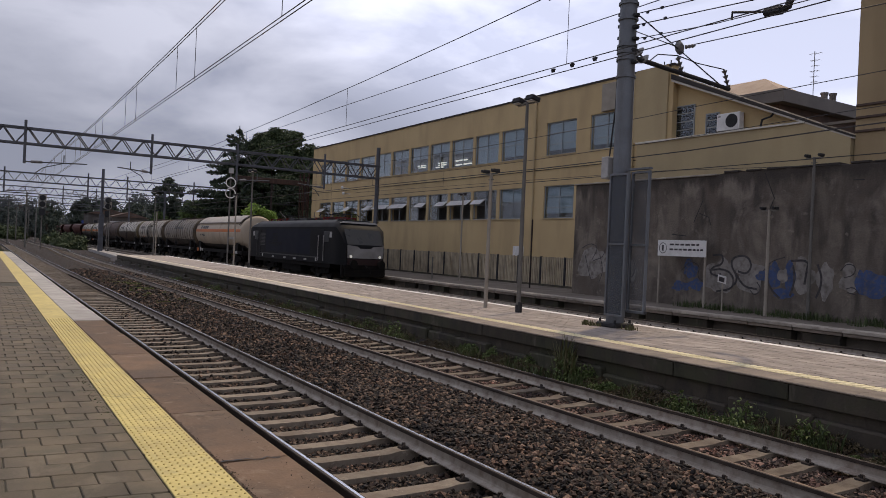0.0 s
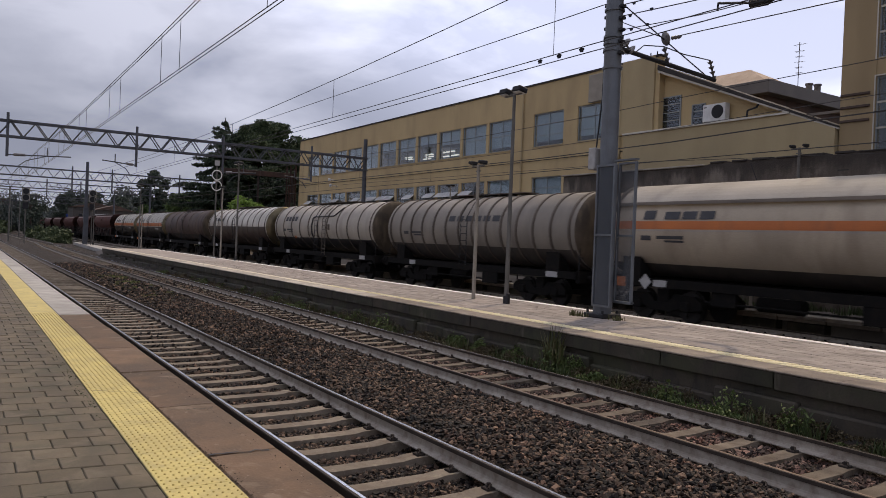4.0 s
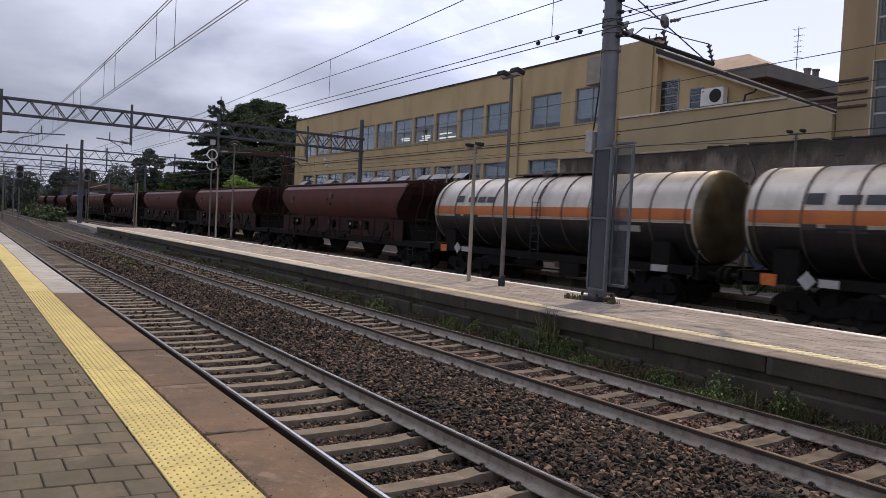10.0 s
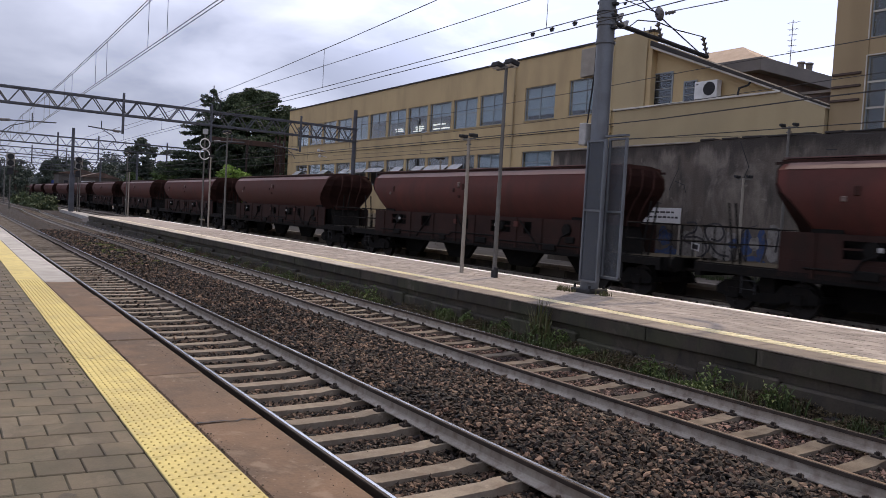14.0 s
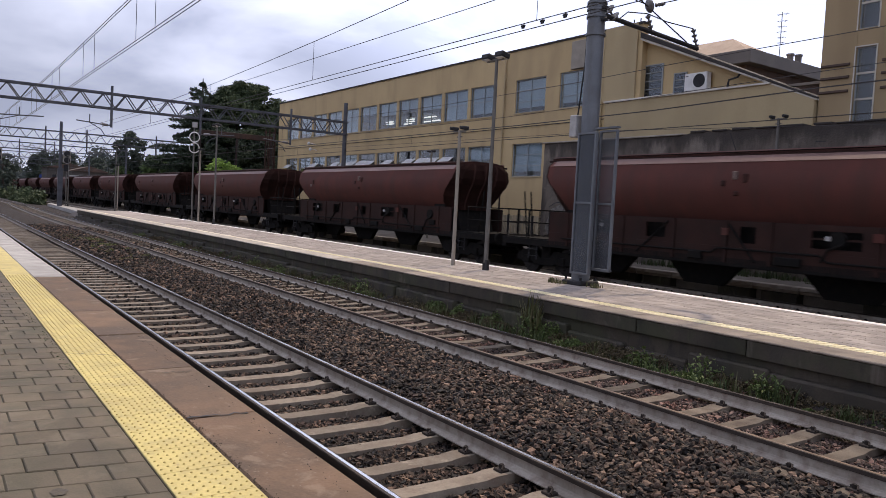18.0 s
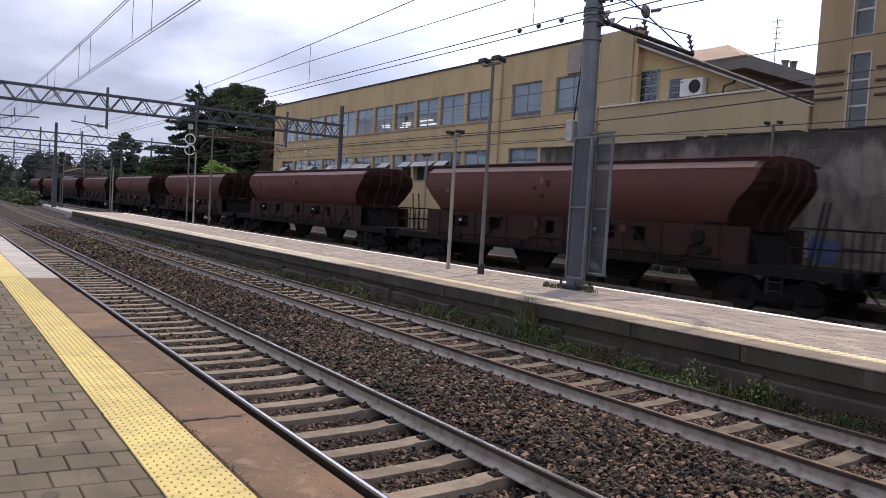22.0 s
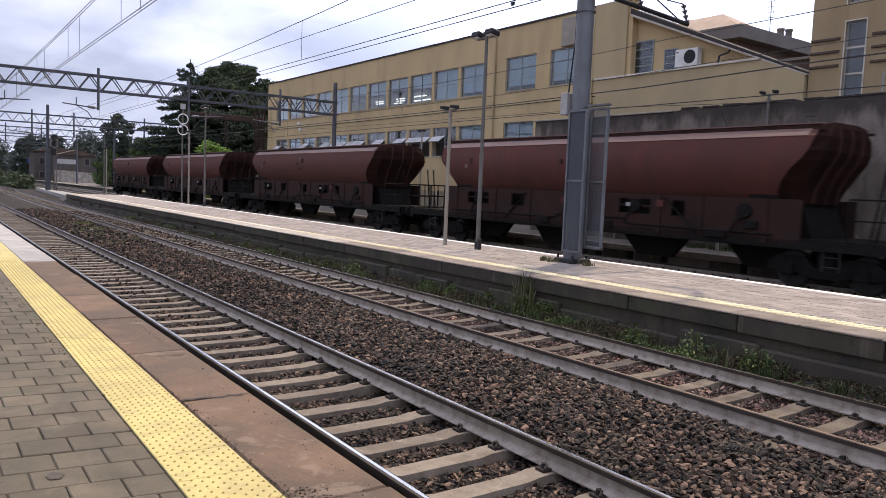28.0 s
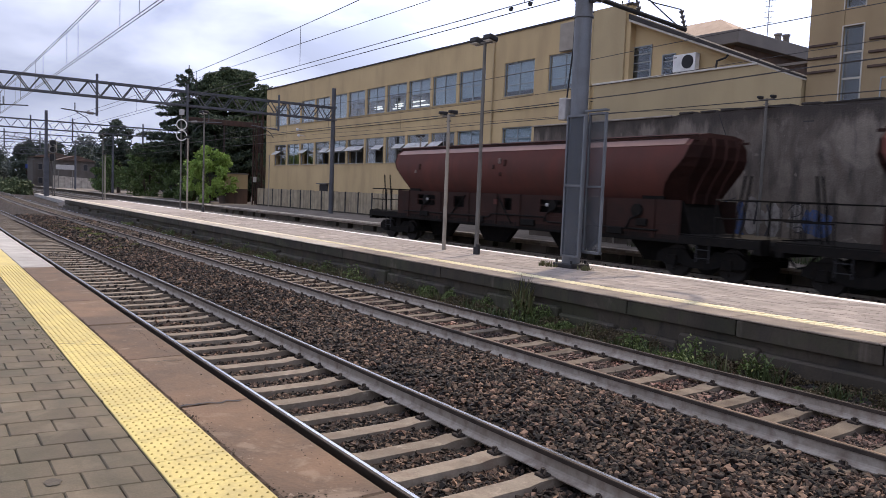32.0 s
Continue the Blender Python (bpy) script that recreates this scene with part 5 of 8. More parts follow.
        cyl(bm, (FACADE_X + 0.4, yy, ROOF_Z - 0.05), (FACADE_X + 0.4, yy, ROOF_Z + 0.3), 0.03, n=6)
        part("roof_stub", bm, "dark_iron", b)


sloped_wing()


def air_conditioner():
    a = thing("air_conditioner", (27.08, 20.36, 7.702), "white air conditioning unit with a round black fan grille", "air conditioner")
    bm = B()
    box(bm, -0.16, 0.16, -0.58, 0.56, 0.06, 0.80, 0.02)
    part("casing", bm, "white_paint", a)
    bm = B()
    cyl(bm, (-0.162, -0.2, 0.45), (-0.185, -0.2, 0.45), 0.29, n=24)
    part("fan_opening", bm, "black_paint", a, "black round fan opening")
    bm = B()
    for k in range(6):
        r = 0.05 + 0.045 * k
        for i in range(16):
            a0, a1 = 2 * math.pi * i / 16, 2 * math.pi * (i + 1) / 16
            cyl(bm, (-0.19, -0.2 + r * math.cos(a0), 0.45 + r * math.sin(a0)), (-0.19, -0.2 + r * math.cos(a1), 0.45 + r * math.sin(a1)), 0.004, n=4, caps=False)
    part("fan_grille", bm, "dark_iron", a)
    bm = B()
    box(bm, -0.166, -0.16, 0.36, 0.5, 0.66, 0.7)
    part("badge", bm, "tag_black", a)
    for s in (-0.45, 0.45):
        bm = B()
        box(bm, -0.15, 0.15, s - 0.03, s + 0.03, 0, 0.06)
        part("foot", bm, "dark_iron", a)


air_conditioner()


def hip_house():
    b = thing("hip_roof_house", (0, 0, 0), "brown house with deep grey eaves and pale hip roof", "house")
    bm = B()
    box(bm, 44.7, 62, 29.8, 42, 0, 13.3)
    part("wall", bm, "brown_wall", b)
    bm = B()
    box(bm, 44.0, 63, 29.1, 42.6, 12.78, 13.66, 0.02)
    part("eaves_band", bm, "grey_fascia", b, "deep grey eaves band")
    bm = B()
    v = [bm.verts.new(p) for p in ((44.5, 29.5, 13.6), (49.3, 29.5, 13.6), (49.3, 38.5, 13.6), (44.5, 38.5, 13.6), (46.6, 32.3, 15.2), (46.6, 35.6, 15.2))]
    for f in ((0, 1, 4), (1, 2, 5, 4), (2, 3, 5), (3, 0, 4, 5), (0, 3, 2, 1)):
        bm.faces.new([v[i] for i in f])
    bmesh.ops.recalc_face_normals(bm, faces=bm.faces[:])
    part("roof", bm, "roof_tile", b, "pale beige hip roof")
    for xx, zt in ((49.8, 14.3), (50.85, 14.4)):
        bm = B()
        cyl(bm, (xx, 29.8, 13.6), (xx, 29.8, zt - 0.12), 0.22, n=12)
        cyl(bm, (xx, 29.8, zt - 0.12), (xx, 29.8, zt), 0.27, n=12)
        part("chimney", bm, "grey_fascia", b, "short grey round chimney")


hip_house()


def antenna():
    a = thing("tv_antenna", (52.0, 32.0, 13.665), "thin rooftop television antenna with many cross rods", "antenna")
    bm = B()
    cyl(bm, (0, 0, 0.0), (0, 0, 4.4), 0.03, n=6)
    part("pole", bm, "pole_grey", a)
    for z, w in ((4.2, 0.5), (3.7, 0.4), (3.3, 0.3), (2.9, 0.35), (2.5, 0.3), (2.1, 0.25)):
        bm = B()
        cyl(bm, (0, -w, z), (0, w * 0.8, z + 0.05), 0.015, n=5)
        for k in range(4):
            y = -w + k * w * 0.55
            cyl(bm, (-0.2, y, z), (0.2, y, z), 0.01, n=4)
        part("cross_rod", bm, "pole_grey", a)


antenna()


def tall_building():
    b = thing("tall_building", (0, 0, 0), "tall ochre building with a column of stairwell windows and string courses", "building")
    xf = FACADE_X
    zs = [(2.6, 5.7), (5.85, 8.6), (9.25, 12.0)]
    bm = B()
    box(bm, xf, xf + 0.4, 13.68, 14.92, 0.2, 19)
    part("wall", bm, "stucco_tall", b)
    bm = B()
    box(bm, xf, xf + 0.4, -12, 12.98, 0.2, 19)
    part("wall", bm, "stucco_tall", b)
    edges = [0.2] + [v for z in zs for v in z] + [19]
    for i in range(0, len(edges), 2):
        bm = B()
        box(bm, xf + 0.03, xf + 0.4, 12.98, 13.68, edges[i], edges[i + 1])
        part("spandrel", bm, "stucco_tall", b)
    bm = B()
    box(bm, xf + 0.4, 40, 14.5, 14.92, 0.2, 19)
    part("side_wall", bm, "stucco_tall", b)
    bm = B()
    box(bm, xf - 0.1, 40, -12, 15, 19, 19.3)
    part("roof", bm, "dark_roof", b)
    bm = B()
    box(bm, xf + 1.8, xf + 2.0, -12, 14.5, 0.2, 19)
    part("inner_wall", bm, "room_wall", b)
    for z0, z1 in zs:
        window(b, 12.98, 13.68, z0, z1, xf, 1, 3, deep=0.1, label="tall narrow stairwell window")
        for k in (1, 2):
            bm = B()
            zz = z0 + (z1 - z0) * k / 3
            box(bm, xf + 0.075, xf + 0.098, 13.0, 13.66, zz - 0.035, zz + 0.035)
            part("white_transom", bm, "white_trim", b)
        bm = B()
        for y in (12.94, 13.68):
            box(bm, xf - 0.03, xf, y, y + 0.04, z0 - 0.04, z1 + 0.04)
        box(bm, xf - 0.03, xf, 12.98, 13.68, z1, z1 + 0.04)
        part("window_surround", bm, "white_trim", b)
    for z in (7.05, 7.55, 8.0):
        for a, c in ((13.85, 14.9), (9.0, 12.75)):
            bm = B()
            box(bm, xf - 0.07, xf, a, c, z, z + 0.09, 0.01)
            part("string_course", bm, "brown_wall", b, "dark string course")
    window(b, 10.9, 12.3, 5.2, 6.7, xf - 0.02, 2, 1, deep=0.0, label="wide dark window")


tall_building()


def slat_fence():
    f = thing("slat_fence", (0, 0, 0), "long weathered fence of upright concrete slats", "fence")
    bm = B()
    box(bm, -0.03, 0.03, -0.045, 0.045, 0, 1.5, 0.008)
    me = mesh_of("slat", bm, "fence_slat")
    rng = random.Random(2)
    y, k = 25.9, 0
    x = 26.2
    while y < 66.8:
        if (k + 3) % 14 != 0:
            piece("slat", me, f, (x + rng.uniform(-0.01, 0.01), y, P3_TOP + 0.08 + rng.uniform(-0.02, 0.02)), rng.uniform(-0.05, 0.05))
        else:
            bm = B()
            box(bm, x - 0.06, x + 0.06, y - 0.06, y + 0.06, P3_TOP - 0.05, P3_TOP + 1.6, 0.01)
            part("post", bm, "dark_iron", f, "dark fence post")
        y += 0.142
        k += 1
    for z in (0.35, 1.2):
        bm = B()
        box(bm, x + 0.035, x + 0.075, 25.8, 66.8, P3_TOP + z, P3_TOP + z + 0.06)
        part("rail", bm, "fence_slat", f)
    bm = B()
    box(bm, x - 0.1, x + 0.1, 25.8, 66.8, P3_TOP - 0.1, P3_TOP + 0.1)
    part("plinth", bm, "old_concrete", f)


slat_fence()

# ---- posts, masts, gantries and wires ----


def enclosure_panel(parent, x, y0, y1, z0, z1, mid, mesh="guard_mesh"):
    bm = B()
    f = 0.045
    for y in (y0, y1 - f):
        box(bm, x - 0.035, x + 0.035, y, y + f, z0, z1, 0.006)
    for z in (z0, z1 - f, mid - f / 2):
        box(bm, x - 0.034, x + 0.034, y0 + f, y1 - f, z, z + f)
    fr = part("panel_frame", bm, "mast_steel", parent, "grey steel panel frame")
    for a, b_ in ((z0 + f, mid - f / 2), (mid + f / 2, z1 - f)):
        bm = B()
        box(bm, x - 0.006, x + 0.006, y0 + f, y1 - f, a, b_)
        part("mesh_panel", bm, mesh, fr, "fine grey wire mesh panel").visible_shadow = True


def disc_insulator(parent, p, q, n=3, r=0.11):
    """A string of dished discs between two points."""
    p, q = Vector(p), Vector(q)
    bm = B()
    cyl(bm, p, q, 0.025, n=6)
    for i in range(n):
        c = p.lerp(q, (i + 0.5) / n)
        d = (q - p).normalized() * 0.03
        cyl(bm, c - d, c + d, r, r * 0.55, n=12)
    part("insulator", bm, "insulator", parent, "dished insulator string")


def catenary_mast():
    x, y = 12.2, 11.97
    m_ = thing("catenary_mast", (x, y, IS_TOP), "stout blue-grey steel catenary mast in a framed guard", "mast")
    bm = B()
    cyl(bm, (0, 0, 0.0), (0, 0, 9.6), 0.205, 0.185, n=16)
    for z in (5.6, 6.0, 6.15, 6.3, 6.9, 7.25):
        cyl(bm, (0, 0, z), (0, 0, z + 0.05), 0.225, n=16)
    part("column", bm, "mast_steel", m_, smooth=50)
    bm = B()
    box(bm, -0.3, 0.3, -0.3, 0.3, 0, 0.1, 0.02)
    for sx in (-0.23, 0.23):
        for sy in (-0.23, 0.23):
            cyl(bm, (sx, sy, 0.1), (sx, sy, 0.17), 0.03, n=6)
    part("base_plate", bm, "dark_iron", m_, "dark bolted base plate")
    # guard: three framed panels and corner angles up to four metres
    enclosure_panel(m_, -0.27, -0.50, 0.06, 0.26, 3.42, 1.86)
    enclosure_panel(m_, -0.02, -0.88, -0.36, 0.36, 3.47, 1.85, "open_mesh")
    bm = B()
    box(bm, -0.232, -0.06, -0.36, -0.33, 0.26, 3.42)
    part("guard_side", bm, "mast_steel", m_)
    for z in (0.38, 3.5):
        bm = B()
        box(bm, -0.08, 0.04, -0.88, -0.26, z, z + 0.04)
        part("guard_bracket", bm, "mast_steel", m_)
    bm = B()
    box(bm, -0.2, 0.08, 0.24, 0.46, 3.35, 3.85, 0.02)
    part("junction_box", bm, "label_pale", m_, "small pale junction box")
    bm = B()
    tube(bm, [(-0.1, 0.3, 3.85), (-0.05, 0.22, 5.0), (-0.02, 0.215, 7.2)], 0.02, 6)
    part("cable", bm, "dark_iron", m_)
    for k in range(5):
        z = 6.0 + 0.26 * k
        for y_a, y_b, dz in ((0.19, 0.29, 0.0), (-0.29, -0.19, -0.1)):
            bm = B()
            box(bm, -0.07, 0.07, y_a, y_b - 0.03 * (y_a > 0), z + dz, z + dz + 0.07, 0.01)
            part("clamp", bm, "dark_iron", m_, "bolted clamp on the column")
    # cantilever over the tracks beyond
    bm = B()
    cyl(bm, (0.2, 0, 6.12), (3.62, 0, 5.92), 0.055, n=10)
    part("cantilever_arm", bm, "dark_iron", m_, "dark tubular arm")
    bm = B()
    cyl(bm, (0.15, 0, 7.17), (3.26, 0, 5.98), 0.016, n=6)
    part("stay_rod", bm, "dark_iron", m_)
    disc_insulator(m_, (0.3, 0.0, 6.32), (0.64, 0.0, 6.05), 2, 0.15)
    disc_insulator(m_, (1.68, 0.0, 6.4), (1.9, 0.0, 5.97), 4, 0.075)
    disc_insulator(m_, (3.4, 0.0, 6.38), (3.6, 0.0, 5.92), 4, 0.075)
    disc_insulator(m_, (1.775, 0.04, 6.63), (1.775, -0.03, 6.63), 1, 0.17)
    disc_insulator(m_, (1.80, -0.12, 6.62), (1.77, -0.42, 6.59), 3, 0.05)
    bm = B()
    tube(bm, [(0.7, 0, 6.1), (1.0, 0, 6.33), (1.68, 0, 6.42), (2.4, 0, 6.36), (3.4, 0, 6.38)], 0.014, 5)
    part("jumper_wire", bm, "wire", m_)


catenary_mast()


def lamp_post(x, y, z0, h, label, heads=2):
    p = thing("lamp_post", (x, y, z0), label, "lamp post", group="platform lamps")
    bm = B()
    cyl(bm, (0, 0, 0), (0, 0, h * 0.45), 0.062, 0.055, n=12)
    cyl(bm, (0, 0, h * 0.45), (0, 0, h), 0.05, 0.042, n=12)
    part("pole", bm, "pole_grey", p, smooth=50)
    bm = B()
    cyl(bm, (0, 0, 0), (0, 0, 0.2), 0.085, n=12)
    box(bm, -0.08, 0.02, -0.14, -0.06, 0, 0.28, 0.01)
    part("foot", bm, "dark_iron", p)
    bm = B()
    box(bm, -0.03, 0.03, -0.3, 0.4, h - 0.06, h, 0.01)
    part("cross_arm", bm, "pole_grey", p)
    for s in ((0.32, -0.24)[:heads]):
        bm = B()
        box(bm, -0.17, 0.13, s - 0.16, s + 0.16, -0.07, 0.08, 0.03)
        hd = part("lamp_head", bm, "dark_iron", p, "dark floodlight head")
        hd.matrix_basis = pose(0, 0, h + 0.04, 0, 12, 0)
        bm = B()
        box(bm, -0.14, 0.10, s - 0.13, s + 0.13, -0.078, -0.071)
        part("lamp_glass", bm, "alu_frame", hd)
    return p


def camera_post(x, y, z0, h, label, mat_="pole_beige"):
    p = thing("camera_post", (x, y, z0), label, "camera post", group="camera posts")
    bm = B()
    cyl(bm, (0, 0, 0), (0, 0, h), 0.055, 0.045, n=12)
    part("pole", bm, mat_, p, smooth=50)
    bm = B()
    box(bm, -0.02, 0.02, -0.28, 0.28, h - 0.05, h - 0.01)
    box(bm, -0.02, 0.02, -0.1, 0.1, h - 0.2, h - 0.17)
    part("cross_arm", bm, "pole_grey", p)
    for s in (-0.24, 0.22):
        bm = B()
        box(bm, -0.12, 0.1, s - 0.05, s + 0.05, h, h + 0.1, 0.015)
        cyl(bm, (-0.12, s, h + 0.05), (-0.17, s, h + 0.05), 0.045, n=10)
        cyl(bm, (0, s, h - 0.03), (0, s, h), 0.02, n=6)
        part("camera_body", bm, "dark_iron", p, "small dark surveillance camera")
    return p


for yy in (15.36, 42.0, 69.7, 97.0):
    lamp_post(12.1 if yy < 20 else 13.25, yy, IS_TOP if yy < 64 else 0.05, 5.55 if yy < 64 else 6.0, "slim grey platform lamp post with twin floodlights on the island platform")
for yy in (16.68, 45.2, 69.0):
    camera_post(11.98 if yy < 20 else 13.3, yy, IS_TOP if yy < 64 else 0.05, 3.75 if yy < 20 else 4.3, "slim beige post with small cameras on the island platform")
camera_post(22.2, 15.0, P3_TOP, 3.55, "slim beige post with two cameras on the far platform")
camera_post(23.0, 14.0, P3_TOP, 5.3, "tall grey camera post against the stained wall", "pole_grey")
camera_post(23.3, 35.1, P3_TOP, 4.9, "slim pale post beside the slat fence")


def plain_post(x, y, h, m_, label, r=0.045):
    p = thing("post", (x, y, P3_TOP), label, "post")
    bm = B()
    cyl(bm, (0, 0, 0), (0, 0, h), r, n=10)
    part("pole", bm, m_, p)
    bm = B()
    cyl(bm, (0, 0, h), (0, 0, h + 0.05), r * 1.2, r * 0.5, n=10)
    part("cap", bm, m_, p)


plain_post(21.85, 35.75, 1.25, "pole_grey", "short grey post at the edge of the far platform")
plain_post(23.5, 29.0, 3.4, "rust_brown", "thin rusty post in front of the yellow wall", 0.04)
plain_post(25.3, 62.0, 4.5, "pole_beige", "thin pale post by the brick shaft")


def notice_board():
    s = thing("notice_board", (22.7, 18.97, P3_TOP), "white warning board with illegible lines on two brown posts", "sign")
    for y in (-1.08, 1.08):
        bm = B()
        box(bm, 0.0, 0.06, y - 0.035, y + 0.035, 0, 2.5, 0.006)
        part("post", bm, "pole_beige", s)
    bm = B()
    box(bm, -0.03, -0.004, -1.14, 1.14, 1.88, 2.5, 0.004)
    bd = part("board", bm, "white_paint", s)
    bm = B()
    for k in range(20):
        a0, a1 = 2 * math.pi * k / 20, 2 * math.pi * (k + 1) / 20
        cyl(bm, (-0.033, 0.88 + 0.18 * math.cos(a0), 2.19 + 0.2 * math.sin(a0)), (-0.033, 0.88 + 0.18 * math.cos(a1), 2.19 + 0.2 * math.sin(a1)), 0.012, n=4)
    box(bm, -0.036, -0.03, 0.84, 0.92, 2.08, 2.3)
    part("pictogram", bm, "tag_black", bd, "round black pictogram")
    bm = B()
    for z, w in ((2.33, 1.3), (2.14, 1.45)):
        y = 0.55
        rng = random.Random(int(z * 100))
        while y > 0.55 - w:
            ln = rng.uniform(0.1, 0.26)
            box(bm, -0.034, -0.031, y - ln, y, z - 0.035, z + 0.035)
            y -= ln + 0.05
    part("text_bars", bm, "tag_black", bd, "illegible lines of writing")
    n_ = thing("small_notice", (22.0, 16.55, P3_TOP), "small tilted notice on a short pale post", "sign")
    bm = B()
    cyl(bm, (0, 0, 0), (0, 0, 1.05), 0.025, n=8)
    part("post", bm, "pole_beige", n_)
    bm = B()
    box(bm, -0.02, 0.0, -0.17, 0.17, -0.12, 0.16, 0.004)
    p_ = part("plate", bm, "white_paint", n_)
    p_.matrix_basis = pose(-0.03, 0, 1.12, 12, -15, 0)
    bm = B()
    box(bm, -0.024, -0.021, -0.11, 0.11, -0.07, 0.1)
    part("picture", bm, "tag_black", p_)


notice_board()


def gantry(y, x0, x1, drops, posts, top=7.92, bot=7.05, fine=True):
    """Lattice portal across the tracks."""
    g = thing("catenary_gantry", (0, y, 0), "dark steel lattice gantry spanning the tracks", "gantry", group="gantries")
    for px, h in posts:
        bm = B()
        cyl(bm, (px, 0, 0), (px, 0, h), 0.17, 0.14, n=12)
        part("post", bm, "gantry_steel", g)
    for yy in (-0.3, 0.3):
        for z in (bot, top):
            bm = B()
            box(bm, x0, x1, yy - 0.05, yy + 0.05, z - 0.05, z + 0.05)
            part("chord", bm, "gantry_steel", g)
    k = 0
    x = x0
    step = 0.62
    while x < x1 - step:
        for yy in ((-0.3, 0.3) if fine else (0.0,)):
            bm = B()
            a, b_ = (bot, top) if k % 2 else (top, bot)
            cyl(bm, (x, yy, a), (x + step, yy, b_), 0.035, n=5)
            part("lattice_bar", bm, "gantry_steel", g)
        if fine and k % 2 == 0:
            bm = B()
            cyl(bm, (x, -0.3, top), (x, 0.3, top), 0.03, n=4)
            part("cross_bar", bm, "gantry_steel", g)
        x += step
        k += 1
    for dx, arm in drops:
        bm = B()
        cyl(bm, (dx, -0.38, 5.9), (dx, -0.38, top + 0.42), 0.075, n=8)
        d = part("drop_post", bm, "gantry_steel", g)
        if arm:
            bm = B()
            cyl(bm, (dx, -0.38, 6.0), (dx + arm, -0.38, 6.15), 0.035, n=6)
            tube(bm, [(dx + arm * 0.62, -0.38, 6.1), (dx + arm * 0.62, -0.38, 6.55)], 0.03, 6)
            tube(bm, [(dx + arm * 0.62, -0.38, 6.08), (dx + arm * 0.3, -0.38, 5.75), (dx + arm * 0.18, -0.38, 5.42)], 0.025, 6)
            part("registration_arm", bm, "gantry_steel", d)
            bm = B()
            cyl(bm, (dx + arm * 0.1, -0.38, 6.02), (dx + arm * 0.28, -0.38, 6.05), 0.08, n=10)
            part("insulator", bm, "insulator", d)
    return g


gantry(48.15, -9.0, 24.5, ((2.0, 3.2), (8.75, -1.9), (14.0, 2.2), (20.1, -1.9)), ((24.4, 9.3), (-8.8, 8.6)))
gantry(85.0, -9.0, 24.5, ((1.9, 3.0), (9.4, -2.2), (13.2, 2.2), (20.1, -1.9)), ((24.4, 8.8), (-8.8, 8.6)), fine=False)
gantry(112.0, -9.0, 22.6, ((1.9, 3.0), (9.4, -2.2), (13.5, 2.2)), ((22.6, 8.6), (-8.8, 8.6)), fine=False)
gantry(142.0, -9.0, 22.6, ((1.9, 3.0), (9.4, -2.2)), ((22.6, 8.6), (-8.8, 8.6)), fine=False)
gantry(178.0, -9.0, 22.6, ((1.9, 3.0), (9.4, -2.2)), ((22.6, 8.6), (-8.8, 8.6)), fine=False)


def line(name, pts, r, label, pairs=0.0, low=0.0):
    w = thing(name, (0, 0, 0), label, "overhead wire")
    for dx in ((-pairs / 2, pairs / 2) if pairs else (0.0,)):
        bm = B()
        tube(bm, [(x + dx, y, z - (low if dx > 0 else 0)) for x, y, z in pts], r, 5)
        part("conductor", bm, "wire", w)
    return w


def sagging(x, spans, z_sup, sag, n=6):
    pts = []
    for a, b_ in zip(spans, spans[1:]):
        for i in range(n):
            u = i / n
            pts.append((x, a + (b_ - a) * u, z_sup - sag * 4 * u * (1 - u)))
    pts.append((x, spans[-1], z_sup))
    return pts


SPANS = [-12, 11.95, 48.0, 85.0, 112.0, 142.0, 178.0]


def along(pts, y):
    """Height of a wire at y."""
    return float(np.interp(y, [p[0] for p in pts], [p[1] for p in pts]))


def wire_run(c, contact, messenger, twin, low=0.0, first=3.5, step=6.7):
    """Contact and messenger wires of one track with their droppers: (y, z) points."""
    line("contact_wire", [(c, y, z) for y, z in contact], 0.008, "thin dark twin contact wires", 0.07, low)
    line("messenger_wire", [(c, y, z) for y, z in messenger], 0.009, "thin sagging messenger wires", 0.06 if twin else 0.0)
    dr = thing("wire_droppers", (0, 0, 0), "fine upright droppers between the overhead wires", "overhead wire")
    y = first
    while y < 80:
        for dx, yy in ((-0.03, y), (0.03, y - 1.4))[:2 if twin else 1]:
            bm = B()
            cyl(bm, (c + dx, yy, along(contact, yy)), (c + dx, yy, along(messenger, yy)), 0.006, n=4)
            part("dropper", bm, "wire", dr)
        y += step


def hung(z_sup, sag):
    return [(y, z) for _, y, z in sagging(0, SPANS, z_sup, sag)]


wire_run(T1, [(-12, 5.33), (178, 5.33)], hung(6.46, 0.16), True)
wire_run(7.7, [(-12, 5.1), (178, 5.1)], [(y_, 5.80 + 0.00078 * (y_ - 35) ** 2) for y_ in range(-12, 49, 4)] + [p for p in hung(6.2, 0.4) if p[0] > 48], False, 0.08, first=0.6, step=8.2)
wire_run(T3, [(-12, 5.3), (8.4, 5.02), (12.7, 4.89), (18, 4.84), (30, 4.87), (178, 5.0)],
         [(-12, 6.4), (7.8, 6.07), (12, 6.0), (15.5, 5.9), (22, 5.83), (30, 5.89), (48, 6.15)] + [p for p in hung(6.15, 0.25) if p[0] > 48], False, first=30.2)
wire_run(T4, [(-12, 5.0), (178, 5.0)], [(-12, 6.6), (10.5, 6.17), (16.6, 6.0), (23.6, 5.9), (34, 5.9), (48, 6.1)] + [p for p in hung(6.1, 0.25) if p[0] > 48], False, first=30.2)
line("feeder_wire", [(12.65, -12, 7.9), (12.65, 48, 7.9), (12.65, 178, 7.9)], 0.012, "dark feeder wire behind the mast")
